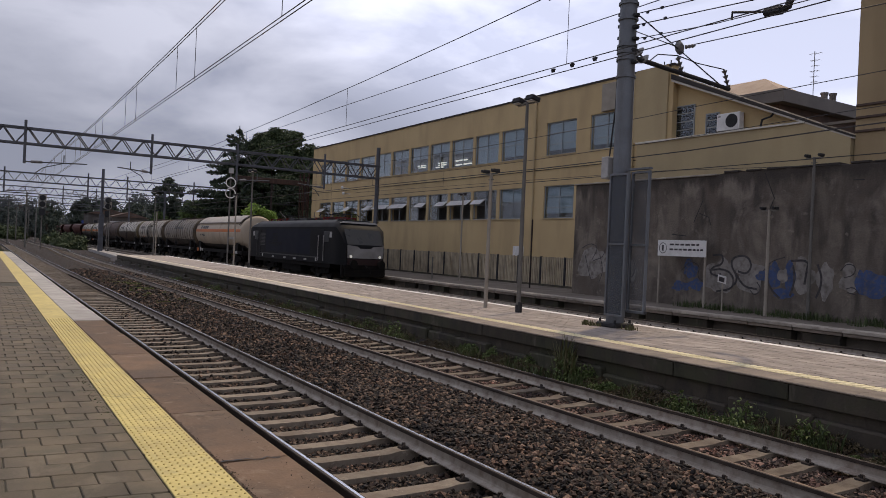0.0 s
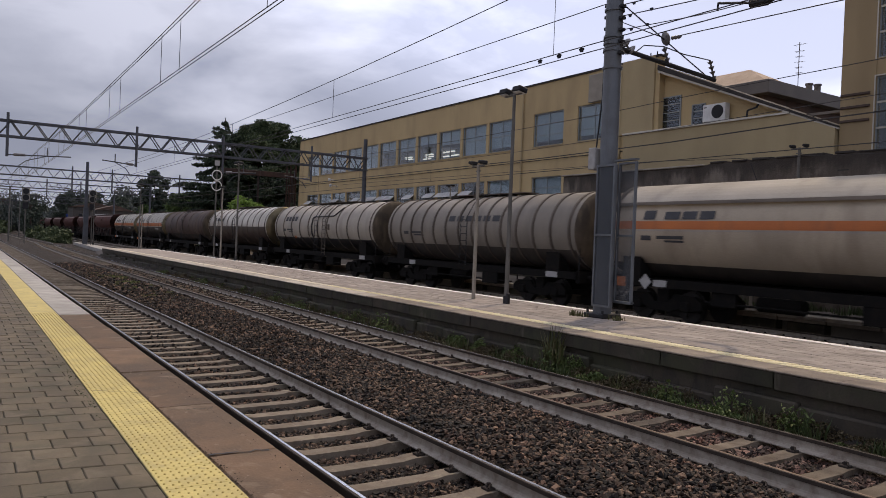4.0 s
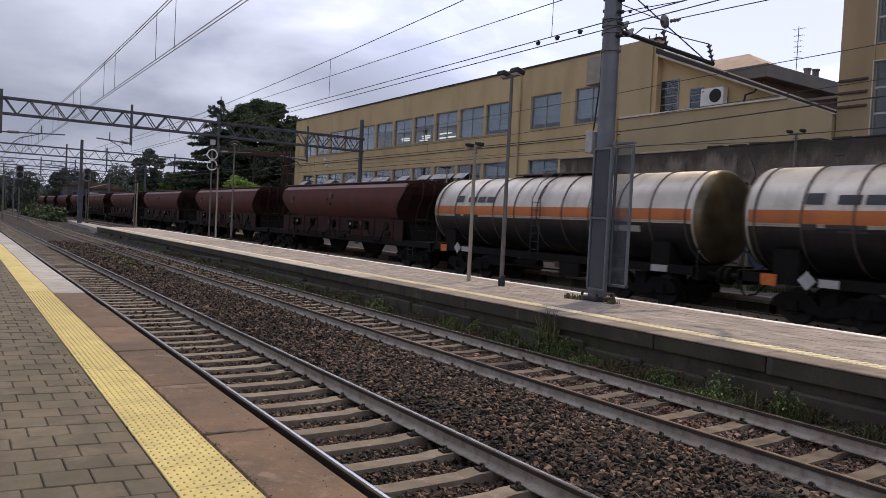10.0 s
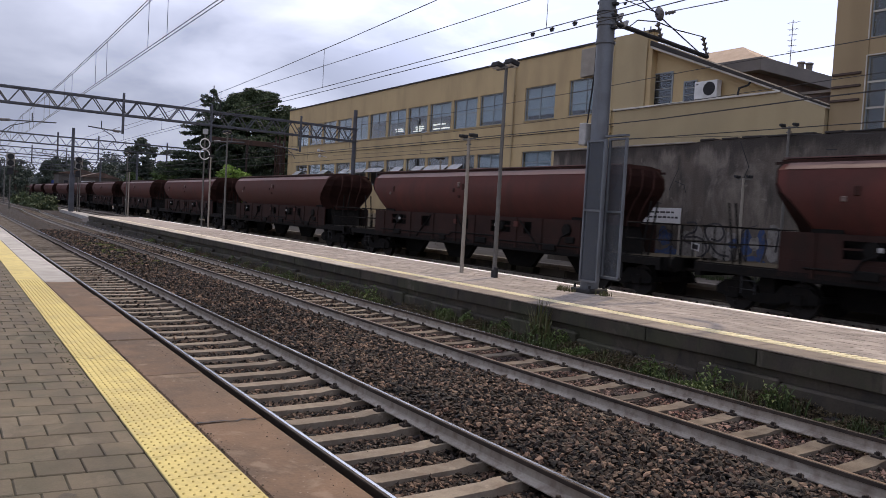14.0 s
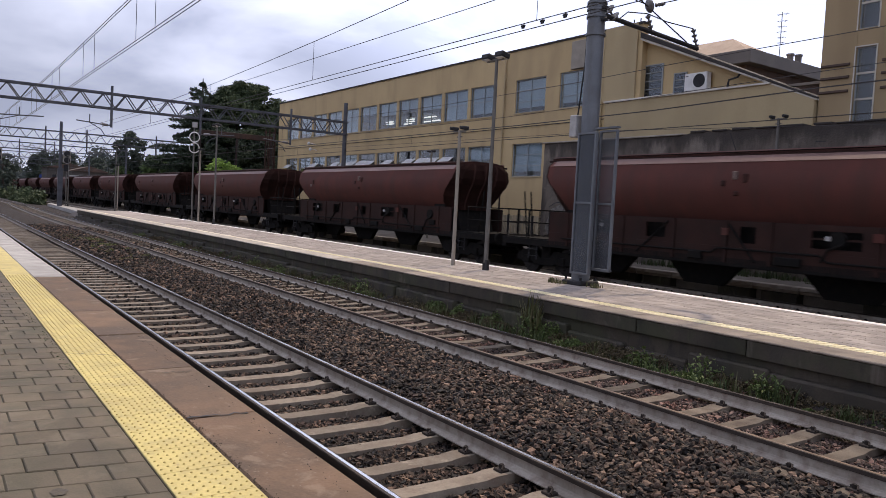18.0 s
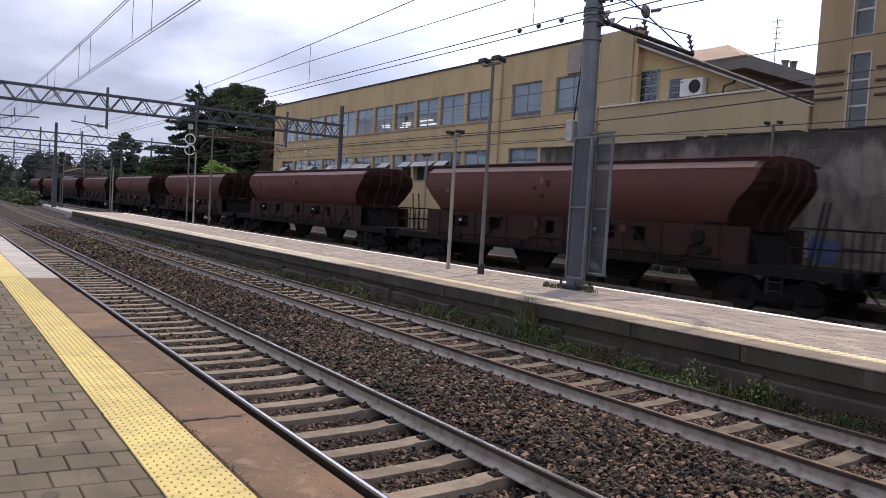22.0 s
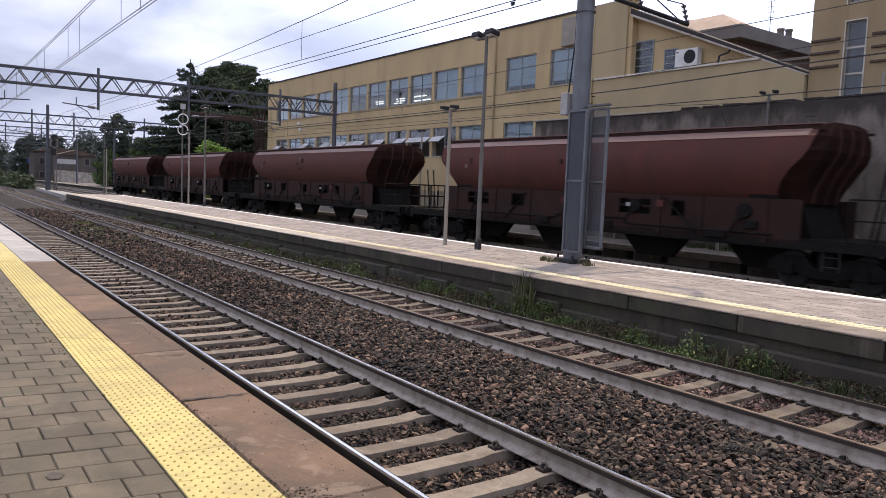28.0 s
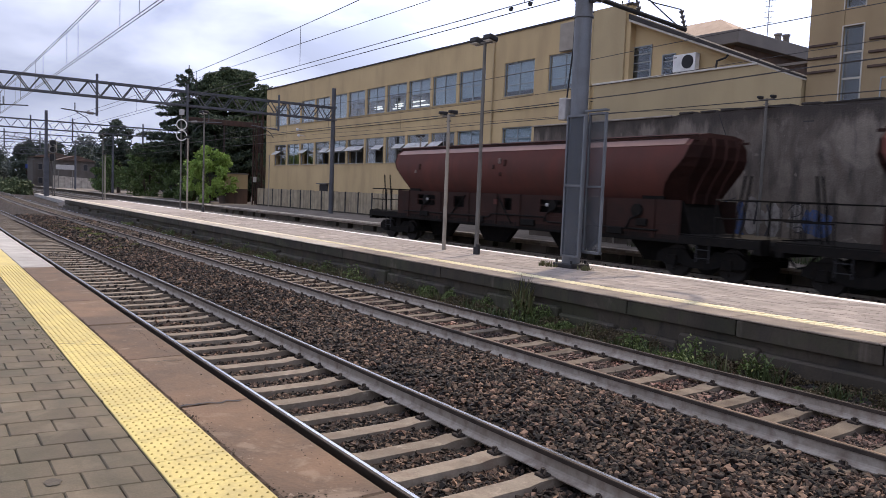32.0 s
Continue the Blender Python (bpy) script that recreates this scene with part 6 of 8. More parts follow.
line("anchor_wire", [(12.2, 11.78, 7.56), (12.2, 4.0, 7.05), (12.2, -12, 6.4)], 0.012, "dark wire leaving the mast towards the station")
line("anchor_wire", [(12.2, 11.78, 7.31), (12.2, 4.0, 6.74), (12.2, -12, 6.1)], 0.012, "dark wire leaving the mast towards the station")
line("anchor_wire", [(12.2, 11.78, 7.0), (12.2, 9.64, 6.84), (12.2, 4.0, 6.72), (12.2, -12, 6.7)], 0.010, "thin dark wire clamped to the mast")
line("anchor_wire", [(12.4, 11.97, 7.27), (13.95, 12.0, 7.18)], 0.012, "short tie between the mast and a dished insulator")
line("anchor_wire", [(13.97, 11.7, 7.175), (13.97, 7.26, 7.02), (13.97, -12, 6.7)], 0.012, "thin dark wire held by a dished insulator")
line("feeder_wire", [(22.7, -12, 4.9), (22.7, 10, 5.2), (22.7, 20, 5.6), (22.7, 48, 5.9)], 0.010, "drooping cable along the wall")


def wire_beads():
    """Clamps on the wires beside the mast."""
    for x, z, ys in ((7.7, 5.1, (8.2, 8.7, 9.15)), (7.7, 6.3, (8.3, 8.8, 9.3)), (12.2, 7.54, (11.0, 11.4)), (12.2, 7.29, (10.9, 11.5)), (12.2, 6.98, (11.0, 11.45))):
        for y in ys:
            bm = B()
            cyl(bm, (x, y - 0.04, z - 0.02), (x, y + 0.04, z - 0.02), 0.018, n=8)
            box(bm, x - 0.015, x + 0.015, y - 0.03, y + 0.03, z - 0.06, z, 0.004)
            solo("wire_clamp", bm, "dark_iron", "small dark clamp on an overhead wire", "clamp", group="wire clamps")


wire_beads()


def bracket_unit():
    b = thing("feeder_bracket", (15.0, 10.0, 0), "dark hanging bracket with a thick bent insulator", "bracket")
    bm = B()
    tube(bm, [(0, -0.2, 9.6), (0, -0.22, 8.2), (0, -0.1, 7.85), (0, 0.1, 7.8)], 0.08, 8)
    part("hanger", bm, "dark_iron", b)
    bm = B()
    cyl(bm, (0, 0.05, 7.82), (0, 0.45, 7.85), 0.11, n=10)
    part("clamp_head", bm, "dark_iron", b)
    bm = B()
    tube(bm, [(0, 0.4, 7.86), (0, 1.35, 8.08), (0, 1.35, 7.9)], 0.03, 6)
    part("arm", bm, "dark_iron", b)
    bm = B()
    box(bm, -3.2, 0.2, -0.3, -0.2, 9.5, 9.62)
    part("support_beam", bm, "gantry_steel", b)


bracket_unit()


def ring_signal():
    s = thing("ring_signs", (13.3, 46.6, IS_TOP), "post with two white ring signs and a small plate", "signal")
    bm = B()
    cyl(bm, (0, 0, 0), (0, 0, 6.1), 0.05, n=8)
    part("pole", bm, "pole_grey", s)
    for z in (5.16, 4.5):
        bm = B()
        tube(bm, [(0.30 * math.cos(k * math.pi / 12), -0.08, z + 0.30 * math.sin(k * math.pi / 12)) for k in range(25)], 0.035, 6)
        part("ring", bm, "white_paint", s, "white ring")
    bm = B()
    box(bm, -0.16, 0.16, -0.09, -0.05, 5.75, 6.08, 0.01)
    part("plate", bm, "label_pale", s, "small pale square plate")
    bm = B()
    box(bm, -0.1, 0.3, -0.07, -0.03, 4.8, 4.85)
    box(bm, -0.1, 0.3, -0.07, -0.03, 5.45, 5.5)
    part("bracket", bm, "pole_grey", s)


ring_signal()


def light_signal(x, y, z, label):
    s = thing("light_signal", (x, y, 0.0), label, "railway signal", group="light signals")
    bm = B()
    cyl(bm, (0, 0, 0), (0, 0, z + 2.4), 0.07, n=8)
    part("pole", bm, "pole_grey", s)
    bm = B()
    box(bm, -0.42, 0.42, -0.2, -0.1, z + 0.95, z + 2.4, 0.1)
    part("backboard", bm, "pole_beige", s, "pale rimmed signal backboard")
    for dz in (1.3, 2.05):
        bm = B()
        cyl(bm, (0, -0.2, z + dz), (0, -0.5, z + dz), 0.34, n=18)
        hood = part("lens_hood", bm, "black_paint", s, "round black lens hood")
        bm = B()
        bmesh.ops.create_cone(bm, cap_ends=True, segments=20, radius1=0.41, radius2=0.41, depth=0.05, matrix=Matrix.Translation((0, -0.22, z + dz)) @ Matrix.Rotation(math.pi / 2, 4, "X"))
        part("rim", bm, "label_pale", hood, "pale rim")
    bm = B()
    box(bm, -0.3, 0.3, -0.2, -0.05, z, z + 0.75, 0.02)
    part("control_box", bm, "dark_iron", s)


light_signal(13.15, 98.0, 4.2, "twin-lens signal beside the end of the island platform")
light_signal(6.15, 98.5, 4.0, "twin-lens signal between the tracks")


def far_mast(x, y, h, label):
    m_ = thing("far_mast", (x, y, 0), label, "mast", group="distant masts")
    bm = B()
    cyl(bm, (0, 0, 0), (0, 0, h), 0.21, 0.17, n=10)
    part("column", bm, "gantry_steel", m_)
    bm = B()
    box(bm, -0.26, 0.26, -0.26, 0.26, 0, h * 0.45, 0.02)
    part("guard", bm, "gantry_steel", m_, "grey guard round the foot")


far_mast(12.5, 98.0, 10.0, "stout grey mast at the end of the island platform")
for k, (x, y, h) in enumerate(((5.2, 112.5, 7.5), (4.0, 142, 8.2), (8.5, 150, 8), (1.2, 128, 7), (-2.0, 118, 7.5), (6.5, 178, 8.5), (2.0, 205, 8.5), (10.5, 215, 8.5), (-6, 190, 9))):
    plain_far = thing("far_post", (x, y, -0.3), "thin grey line-side post in the distance", "post", group="distant posts")
    bm = B()
    cyl(bm, (0, 0, 0), (0, 0, h), 0.11, 0.09, n=8)
    part("pole", bm, "pole_grey", plain_far)
    bm = B()
    box(bm, -0.9, 0.9, -0.05, 0.05, h - 0.5, h - 0.4)
    part("cross_arm", bm, "pole_grey", plain_far)

# ---- the goods train ----
TRAIN = []


def wheelset_mesh():
    bm = B()
    cyl(bm, (-0.95, 0, 0), (0.95, 0, 0), 0.08, n=10)
    for s in (-1, 1):
        cyl(bm, (s * 0.69, 0, 0), (s * 0.82, 0, 0), 0.46, n=24)
        cyl(bm, (s * 0.66, 0, 0), (s * 0.69, 0, 0), 0.49, n=24)
        cyl(bm, (s * 0.82, 0, 0), (s * 0.85, 0, 0), 0.2, n=12)
        for k in range(4):
            a = k * math.pi / 2 + 0.4
            box(bm, s * 0.835 - 0.02, s * 0.835 + 0.02, 0.3 * math.cos(a) - 0.04, 0.3 * math.cos(a) + 0.04, 0.3 * math.sin(a) - 0.04, 0.3 * math.sin(a) + 0.04)
    return mesh_of("wheelset", bm, "wheel_steel")


def bogie_frame_mesh():
    bm = B()
    for s in (-1, 1):
        prism(bm, [(-1.45, 0.62), (-1.2, 0.80), (-0.5, 0.82), (-0.25, 0.55), (0.25, 0.55), (0.5, 0.82), (1.2, 0.80), (1.45, 0.62), (1.45, 0.42), (1.1, 0.36), (0.7, 0.42), (0.4, 0.30), (-0.4, 0.30), (-0.7, 0.42), (-1.1, 0.36), (-1.45, 0.42)],
              "x", s * 1.0 - 0.06, s * 1.0 + 0.06)
        for y in (-0.9, 0.9):
            box(bm, s * 1.0 - 0.13, s * 1.0 + 0.13, y - 0.16, y + 0.16, 0.33, 0.62, 0.02)
            for d in (-0.24, 0.24):
                cyl(bm, (s * 1.0, y + d, 0.4), (s * 1.0, y + d, 0.72), 0.07, n=8)
    box(bm, -1.0, 1.0, -0.22, 0.22, 0.5, 0.95, 0.02)
    box(bm, -1.0, 1.0, -1.46, -1.36, 0.45, 0.6)
    box(bm, -1.0, 1.0, 1.36, 1.46, 0.45, 0.6)
    return mesh_of("bogie", bm, "underframe")


WHEELS, BOGIE = wheelset_mesh(), bogie_frame_mesh()

def running_gear(v, pivots, half):
    for p in pivots:
        bg = piece("bogie", BOGIE, v, (0, p, 0))
        for d in (-0.9, 0.9):
            piece("wheelset", WHEELS, bg, (0, d, 0.46))
    for e in (-1, 1):
        for s in (-0.875, 0.875):
            bm = B()
            cyl(bm, (s, e * (half - 0.62), 1.05), (s, e * (half - 0.12), 1.05), 0.09, n=10)
            cyl(bm, (s, e * (half - 0.12), 1.05), (s, e * half, 1.05), 0.24, n=14)
            part("buffer", bm, "underframe", v)
        bm = B()
        tube(bm, [(0, e * (half - 0.5), 1.0), (0, e * (half - 0.1), 0.85), (0, e * (half + 0.02), 0.9)], 0.05, 6)
        tube(bm, [(0.3, e * (half - 0.5), 0.95), (0.25, e * (half - 0.15), 0.55), (0.1, e * half, 0.5)], 0.03, 6)
        part("coupling", bm, "underframe", v, "hook coupling and air hose")


def ladder(bm, x, y0, y1, z0, z1, n, r=0.018):
    for y in (y0, y1):
        cyl(bm, (x, y, z0), (x, y, z1), r, n=5)
    for i in range(n):
        z = z0 + (z1 - z0) * (i + 0.5) / n
        cyl(bm, (x, y0, z), (x, y1, z), r * 0.8, n=5)


TANK_R, TANK_Z = 1.40, 2.70


def shell_ring(r, y, zc, n=40):
    return [(r * math.sin(2 * math.pi * i / n), y, zc + r * math.cos(2 * math.pi * i / n)) for i in range(n)]


def arc_patch(bm, r, a0, a1, y0, y1, zc=TANK_Z, n=12, sides=(-1,)):
    """A strip lying on the tank, by angles from the crown towards the side."""
    for s in sides:
        pts = [(s * r * math.sin(radians(a0 + (a1 - a0) * i / n)), zc + r * math.cos(radians(a0 + (a1 - a0) * i / n))) for i in range(n + 1)]
        lo = [bm.verts.new((x, y0, z)) for x, z in pts]
        hi = [bm.verts.new((x, y1, z)) for x, z in pts]
        for i in range(n):
            bm.faces.new((lo[i], lo[i + 1], hi[i + 1], hi[i]))
    return bm


def bent_bars(v, name, spec, material, r, label=""):
    """Painted marks that follow the tank's side: (y0, y1, angle0, angle1)."""
    bm = B()
    for y0, y1, a0, a1 in spec:
        arc_patch(bm, r, a0, a1, y0, y1, n=3)
    return part(name, bm, material, v, label)


def tank_wagon(s0, s1, paint, label, coat_from=118, ribs=0, stripe=None, shield=False, logo="", walkway=True, dome=True, name="tank_wagon", rib_w=0.05, coat_paint="tank_dark"):
    half_l = (s1 - s0) / 2
    v = thing(name, (0, 0, 0), label, "railway wagon", group="goods train")
    TRAIN.append((v, (s0 + s1) / 2))
    bm = B()
    R = TANK_R
    e_ = half_l + 0.26
    prof = [(-e_, 0.0), (-e_ + 0.01, 0.5), (-e_ + 0.035, 0.85), (-e_ + 0.08, 1.12), (-e_ + 0.14, 1.28), (-e_ + 0.21, 1.36), (-e_ + 0.30, R)]
    prof = prof[1:] + [(-a, b) for a, b in prof[1:]][::-1]
    loft(bm, [shell_ring(r, y, TANK_Z) for y, r in prof])
    part("tank", bm, paint, v, smooth=50)
    for e in (-1, 1):
        bm = B()
        loft(bm, [shell_ring(r + 0.003, e * (y + 0.003), TANK_Z) for y, r in [(-q_[0], q_[1]) for q_ in prof[:6]] + [(half_l - 0.03, R)]], caps=True)
        part("tank_end", bm, paint if shield else "tank_end_bare" if paint == "tank_alu" else "tank_end", v, "dirt-streaked dished tank end", smooth=50)
    # darker coat from the given angle down to the belly
    if coat_from < 180:
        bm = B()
        arc_patch(bm, R + 0.004, coat_from, 180, -half_l + 0.1, half_l - 0.1, n=16, sides=(-1, 1))
        part("grime_coat", bm, coat_paint, v, "dark lower part of the tank")
    if stripe:
        m_, a0, a1 = stripe
        bm = B()
        arc_patch(bm, R + 0.007, a0, a1, -half_l + 0.1, half_l - 0.1, n=6, sides=(-1, 1))
        part("painted_band", bm, m_, v, "painted band round the tank")
        if m_ == "band_orange":
            bm = B()
            arc_patch(bm, R + 0.007, a1 + 0.6, a1 + 2.4, -half_l + 0.1, half_l - 0.1, n=2, sides=(-1, 1))
            part("band_edge", bm, "tank_white", v, "thin pale line under the band")
    for i in range(ribs):
        y = -half_l + 0.3 + (2 * half_l - 0.6) * i / max(ribs - 1, 1)
        bm = B()
        n_ = 36
        ring = []
        for yy, rr in ((y - rib_w, R), (y - rib_w, R + 0.035), (y + rib_w, R + 0.035), (y + rib_w, R)):
            ring.append(shell_ring(rr, yy, TANK_Z, n_))
        loft(bm, ring, caps=False)
        part("rib", bm, "rib" if shield is False else paint, v)
    if shield:
        bm = B()
        arc_patch(bm, R + 0.10, -58, 58, -half_l + 0.5, half_l - 0.5, n=20)
        arc_patch(bm, R + 0.085, -58, 58, -half_l + 0.5, half_l - 0.5, n=20)
        for e in (-1, 1):
            for k in range(12):
                a = radians(-55 + 10 * k)
                cyl(bm, ((R) * math.sin(a), e * (half_l - 0.52), TANK_Z + R * math.cos(a)), ((R + 0.1) * math.sin(a), e * (half_l - 0.52), TANK_Z + (R + 0.1) * math.cos(a)), 0.012, n=4)
        part("sun_shield", bm, "tank_white", v, "white curved sun shield over the tank")
        bm = B()
        for e in (-1, 1):
            arc_patch(bm, R + 0.108, 54, 58.5, -half_l + 0.5, half_l - 0.5, n=2, sides=(e,))
        part("shield_edge", bm, "rib", v)
        for e in (-1, 1):
            bm = B()
            ends = sorted((e * (half_l - 0.56), e * (half_l - 0.36)))
            arc_patch(bm, R + 0.125, -66, 66, *ends, n=20)
            arc_patch(bm, R + 0.03, -66, 66, *ends, n=20)
            part("shield_lip", bm, "tank_dark", v, "dark rounded lip of the sun shield")
        bm = B()
        cyl(bm, (-0.75, -half_l - 0.02, 1.95), (-0.75, -half_l + 0.25, 1.95), 0.30, n=20)
        part("manhole_rim", bm, "rib", v)
        bm = B()
        cyl(bm, (-0.75, -half_l - 0.06, 1.95), (-0.75, -half_l, 1.95), 0.2, n=20)
        part("manhole_cover", bm, "label_pale", v, "round pale manhole cover on the tank end")
    if walkway:
        bm = B()
        box(bm, -0.38, 0.38, -2.6, 2.6, TANK_Z + R + 0.06, TANK_Z + R + 0.10)
        for y in (-2.2, -0.8, 0.8, 2.2):
            box(bm, -0.3, 0.3, y - 0.04, y + 0.04, TANK_Z + R - 0.06, TANK_Z + R + 0.06)
        part("walkway", bm, "rib", v)
        bm = B()
        ladder(bm, -1.47, -0.25, 0.2, 1.2, TANK_Z + 0.5, 7)
        tube(bm, [(-1.47, -0.25, TANK_Z + 0.5), (-1.1, -0.25, TANK_Z + 1.1), (-0.4, -0.25, TANK_Z + R + 0.12)], 0.018, 5)
        tube(bm, [(-1.47, 0.2, TANK_Z + 0.5), (-1.1, 0.2, TANK_Z + 1.1), (-0.4, 0.2, TANK_Z + R + 0.12)], 0.018, 5)
        part("ladder", bm, "dark_iron", v, "dark side ladder")
    if dome:
        bm = B()
        cyl(bm, (0, 0.9, TANK_Z + R - 0.1), (0, 0.9, TANK_Z + R + 0.12), 0.32, n=16)
        part("filling_dome", bm, "rib", v)
    # underframe
    bm = B()
    for s in (-1, 1):
        box(bm, s * 1.25 - 0.06, s * 1.25 + 0.06, -half_l - 0.1, half_l + 0.1, 1.0, 1.25)
        for y in (-half_l + 1.2, half_l - 1.2):
            prism(bm, [(s * 1.3, 1.25), (s * 1.3, 1.9), (s * 0.9, 1.55), (s * 0.7, 1.25)], "y", y - 0.35, y + 0.35)
    box(bm, -0.25, 0.25, -half_l, half_l, 1.0, 1.22)
    for e in (-1, 1):
        box(bm, -1.31, 1.31, e * (half_l + 0.1) - 0.08, e * (half_l + 0.1) + 0.08, 0.88, 1.28)
    part("underframe", bm, "underframe", v)
    bm = B()
    box(bm, -1.3, -0.8, -2.2, -1.2, 0.55, 1.0, 0.02)
    cyl(bm, (-0.6, 0.6, 0.75), (-0.6, 1.9, 0.75), 0.2, n=12)
    box(bm, -1.25, -1.1, 2.2, 3.0, 0.6, 1.0, 0.02)
    tube(bm, [(-1.2, -3.0, 0.7), (-1.2, 3.2, 0.7)], 0.03, 6)
    part("brake_gear", bm, "underframe", v)
    for e in (-1, 1):
        bm = B()
        y = e * (half_l + 0.05)
        tube(bm, [(-1.2, y, 1.25), (-1.2, y, 2.2), (1.2, y, 2.2), (1.2, y, 1.25)], 0.02, 5)
        tube(bm, [(-1.2, y, 1.75), (1.2, y, 1.75)], 0.015, 5)
        part("end_railing", bm, "dark_iron", v)
    # plates
    for a, b_ in ((-half_l + 0.9, -half_l + 1.5), (half_l - 2.6, half_l - 2.1)):
        bm = B()
        box(bm, -1.335, -1.325, a, b_, 1.02, 1.22)
        part("data_plate", bm, "label_pale", v, "pale data plate")
    bent_bars(v, "small_marks", [(half_l - 3.2, half_l - 2.2, 96, 100), (half_l - 3.2, half_l - 2.5, 101.5, 104), (half_l - 2.0, half_l - 1.6, 96, 102)], "logo_grey", R + 0.012)
    L = half_l
    if logo == "mark_letters":
        marks = [(L - 2.1, L - 1.65, 64, 76), (L - 3.0, L - 2.45, 66, 76), (L - 3.6, L - 3.1, 66, 76), (L - 4.2, L - 3.7, 66, 76)]
    elif logo == "four_blocks":
        marks = [(L - 1.9 - 0.5 * k - 0.38, L - 1.9 - 0.5 * k, 64, 76) for k in range(4)]
    elif logo == "long_word":
        marks = [(-2.3 + 0.62 * k, -2.3 + 0.62 * k + 0.46, 68, 78) for k in range(6)]
    else:
        marks = []
    for spec in marks:
        bent_bars(v, "company_mark", [spec], "logo_grey", R + 0.014, "dark grey company mark, a plain block")
    if stripe and stripe[0] == "band_orange":
        bm = B()
        box(bm, -1.345, -1.335, L - 1.0, L - 0.55, 0.95, 1.25)
        part("hazard_plate", bm, "label_orange", v, "orange hazard plate")
        bm = B()
        d = 0.24
        prism(bm, [(L - 1.8, 1.15 - d), (L - 1.8 + d, 1.15), (L - 1.8, 1.15 + d), (L - 1.8 - d, 1.15)], "x", -1.346, -1.336)
        part("hazard_plate", bm, "label_pale", v, "white diamond plate")
        bent_bars(v, "notice", [(-L + 2.0, -L + 3.4, 104, 112)], "label_pale", R + 0.012, "pale notice panel")
    if logo == "four_blocks":
        def on_side(y, z, d=0.05):
            return (-math.sqrt((R + d) ** 2 - (z - TANK_Z) ** 2), y, z)
        bm = B()
        tube(bm, [on_side(0.73, 1.9), on_side(0.75, 2.3), on_side(0.74, 2.7), on_side(0.72, 3.2), on_side(0.55, 3.28), on_side(-0.8, 3.3), on_side(-2.1, 3.32), on_side(-2.3, 3.42), on_side(-2.66, 3.8)], 0.035, 6)
        part("heating_pipe", bm, "dark_iron", v, "black pipe bent round the tank side")
        bm = B()
        ladder(bm, -1.5, -1.4, -0.95, 1.1, 3.1, 9)
        tube(bm, [(-1.5, -1.4, 3.1), on_side(-1.4, 3.5, 0.08), on_side(-1.4, 4.0, 0.08)], 0.018, 5)
        tube(bm, [(-1.5, -0.95, 3.1), on_side(-0.95, 3.5, 0.08), on_side(-0.95, 4.0, 0.08)], 0.018, 5)
        part("side_ladder", bm, "rib", v, "grey side ladder")
        bm = B()
        arc_patch(bm, R + 0.02, 84, 97, -1.78, -1.5, n=3)
        part("data_plate", bm, "rib", v)
        bm = B()
        arc_patch(bm, R + 0.02, 114, 121, 3.42, 3.72, n=3)
        part("label_plate", bm, "label_orange", v, "small orange label")
        bm = B()
        arc_patch(bm, R + 0.02, 114, 121, 2.9, 3.12, n=3)
        part("label_plate", bm, "label_pale", v)
    running_gear(v, (-half_l + 2.2, half_l - 2.2), half_l + 0.75)
    return v


tank_wagon(57.9, 72.1, "tank_cream", "cream tank wagon with an orange band and a white sun shield", coat_from=135, stripe=("band_orange", 78, 88), shield=True, logo="mark_letters", walkway=False, dome=False)
tank_wagon(73.4, 86.6, "tank_grey", "dirty grey tank wagon with many hoops and a black mark", ribs=14, logo="long_word", coat_from=120)
tank_wagon(88.2, 102.2, "tank_white", "dirty white tank wagon with dark hoops and a walkway", ribs=11, logo="four_blocks", coat_from=118, rib_w=0.03, coat_paint="tank_black")
tank_wagon(103.9, 118.0, "tank_alu", "pale metal-clad tank wagon with thin hoops, dark brown below", ribs=12, logo="mark_letters", coat_from=92, rib_w=0.02, coat_paint="tank_low_reflection")
tank_wagon(119.7, 134.0, "tank_brown", "rusty brown tank wagon with faint hoops", ribs=7, coat_from=125, dome=False)
tank_wagon(135.3, 148.8, "tank_alu", "silver tank wagon with an orange band and black underside", ribs=11, stripe=("band_orange", 82, 96), logo="mark_letters", coat_from=99.5, rib_w=0.018, coat_paint="tank_black")
tank_wagon(150.4, 164.0, "tank_alu", "silver tank wagon with an orange band ahead of the hoppers", ribs=11, stripe=("band_orange", 82, 96), logo="mark_letters", coat_from=99.5, rib_w=0.018, coat_paint="tank_black")


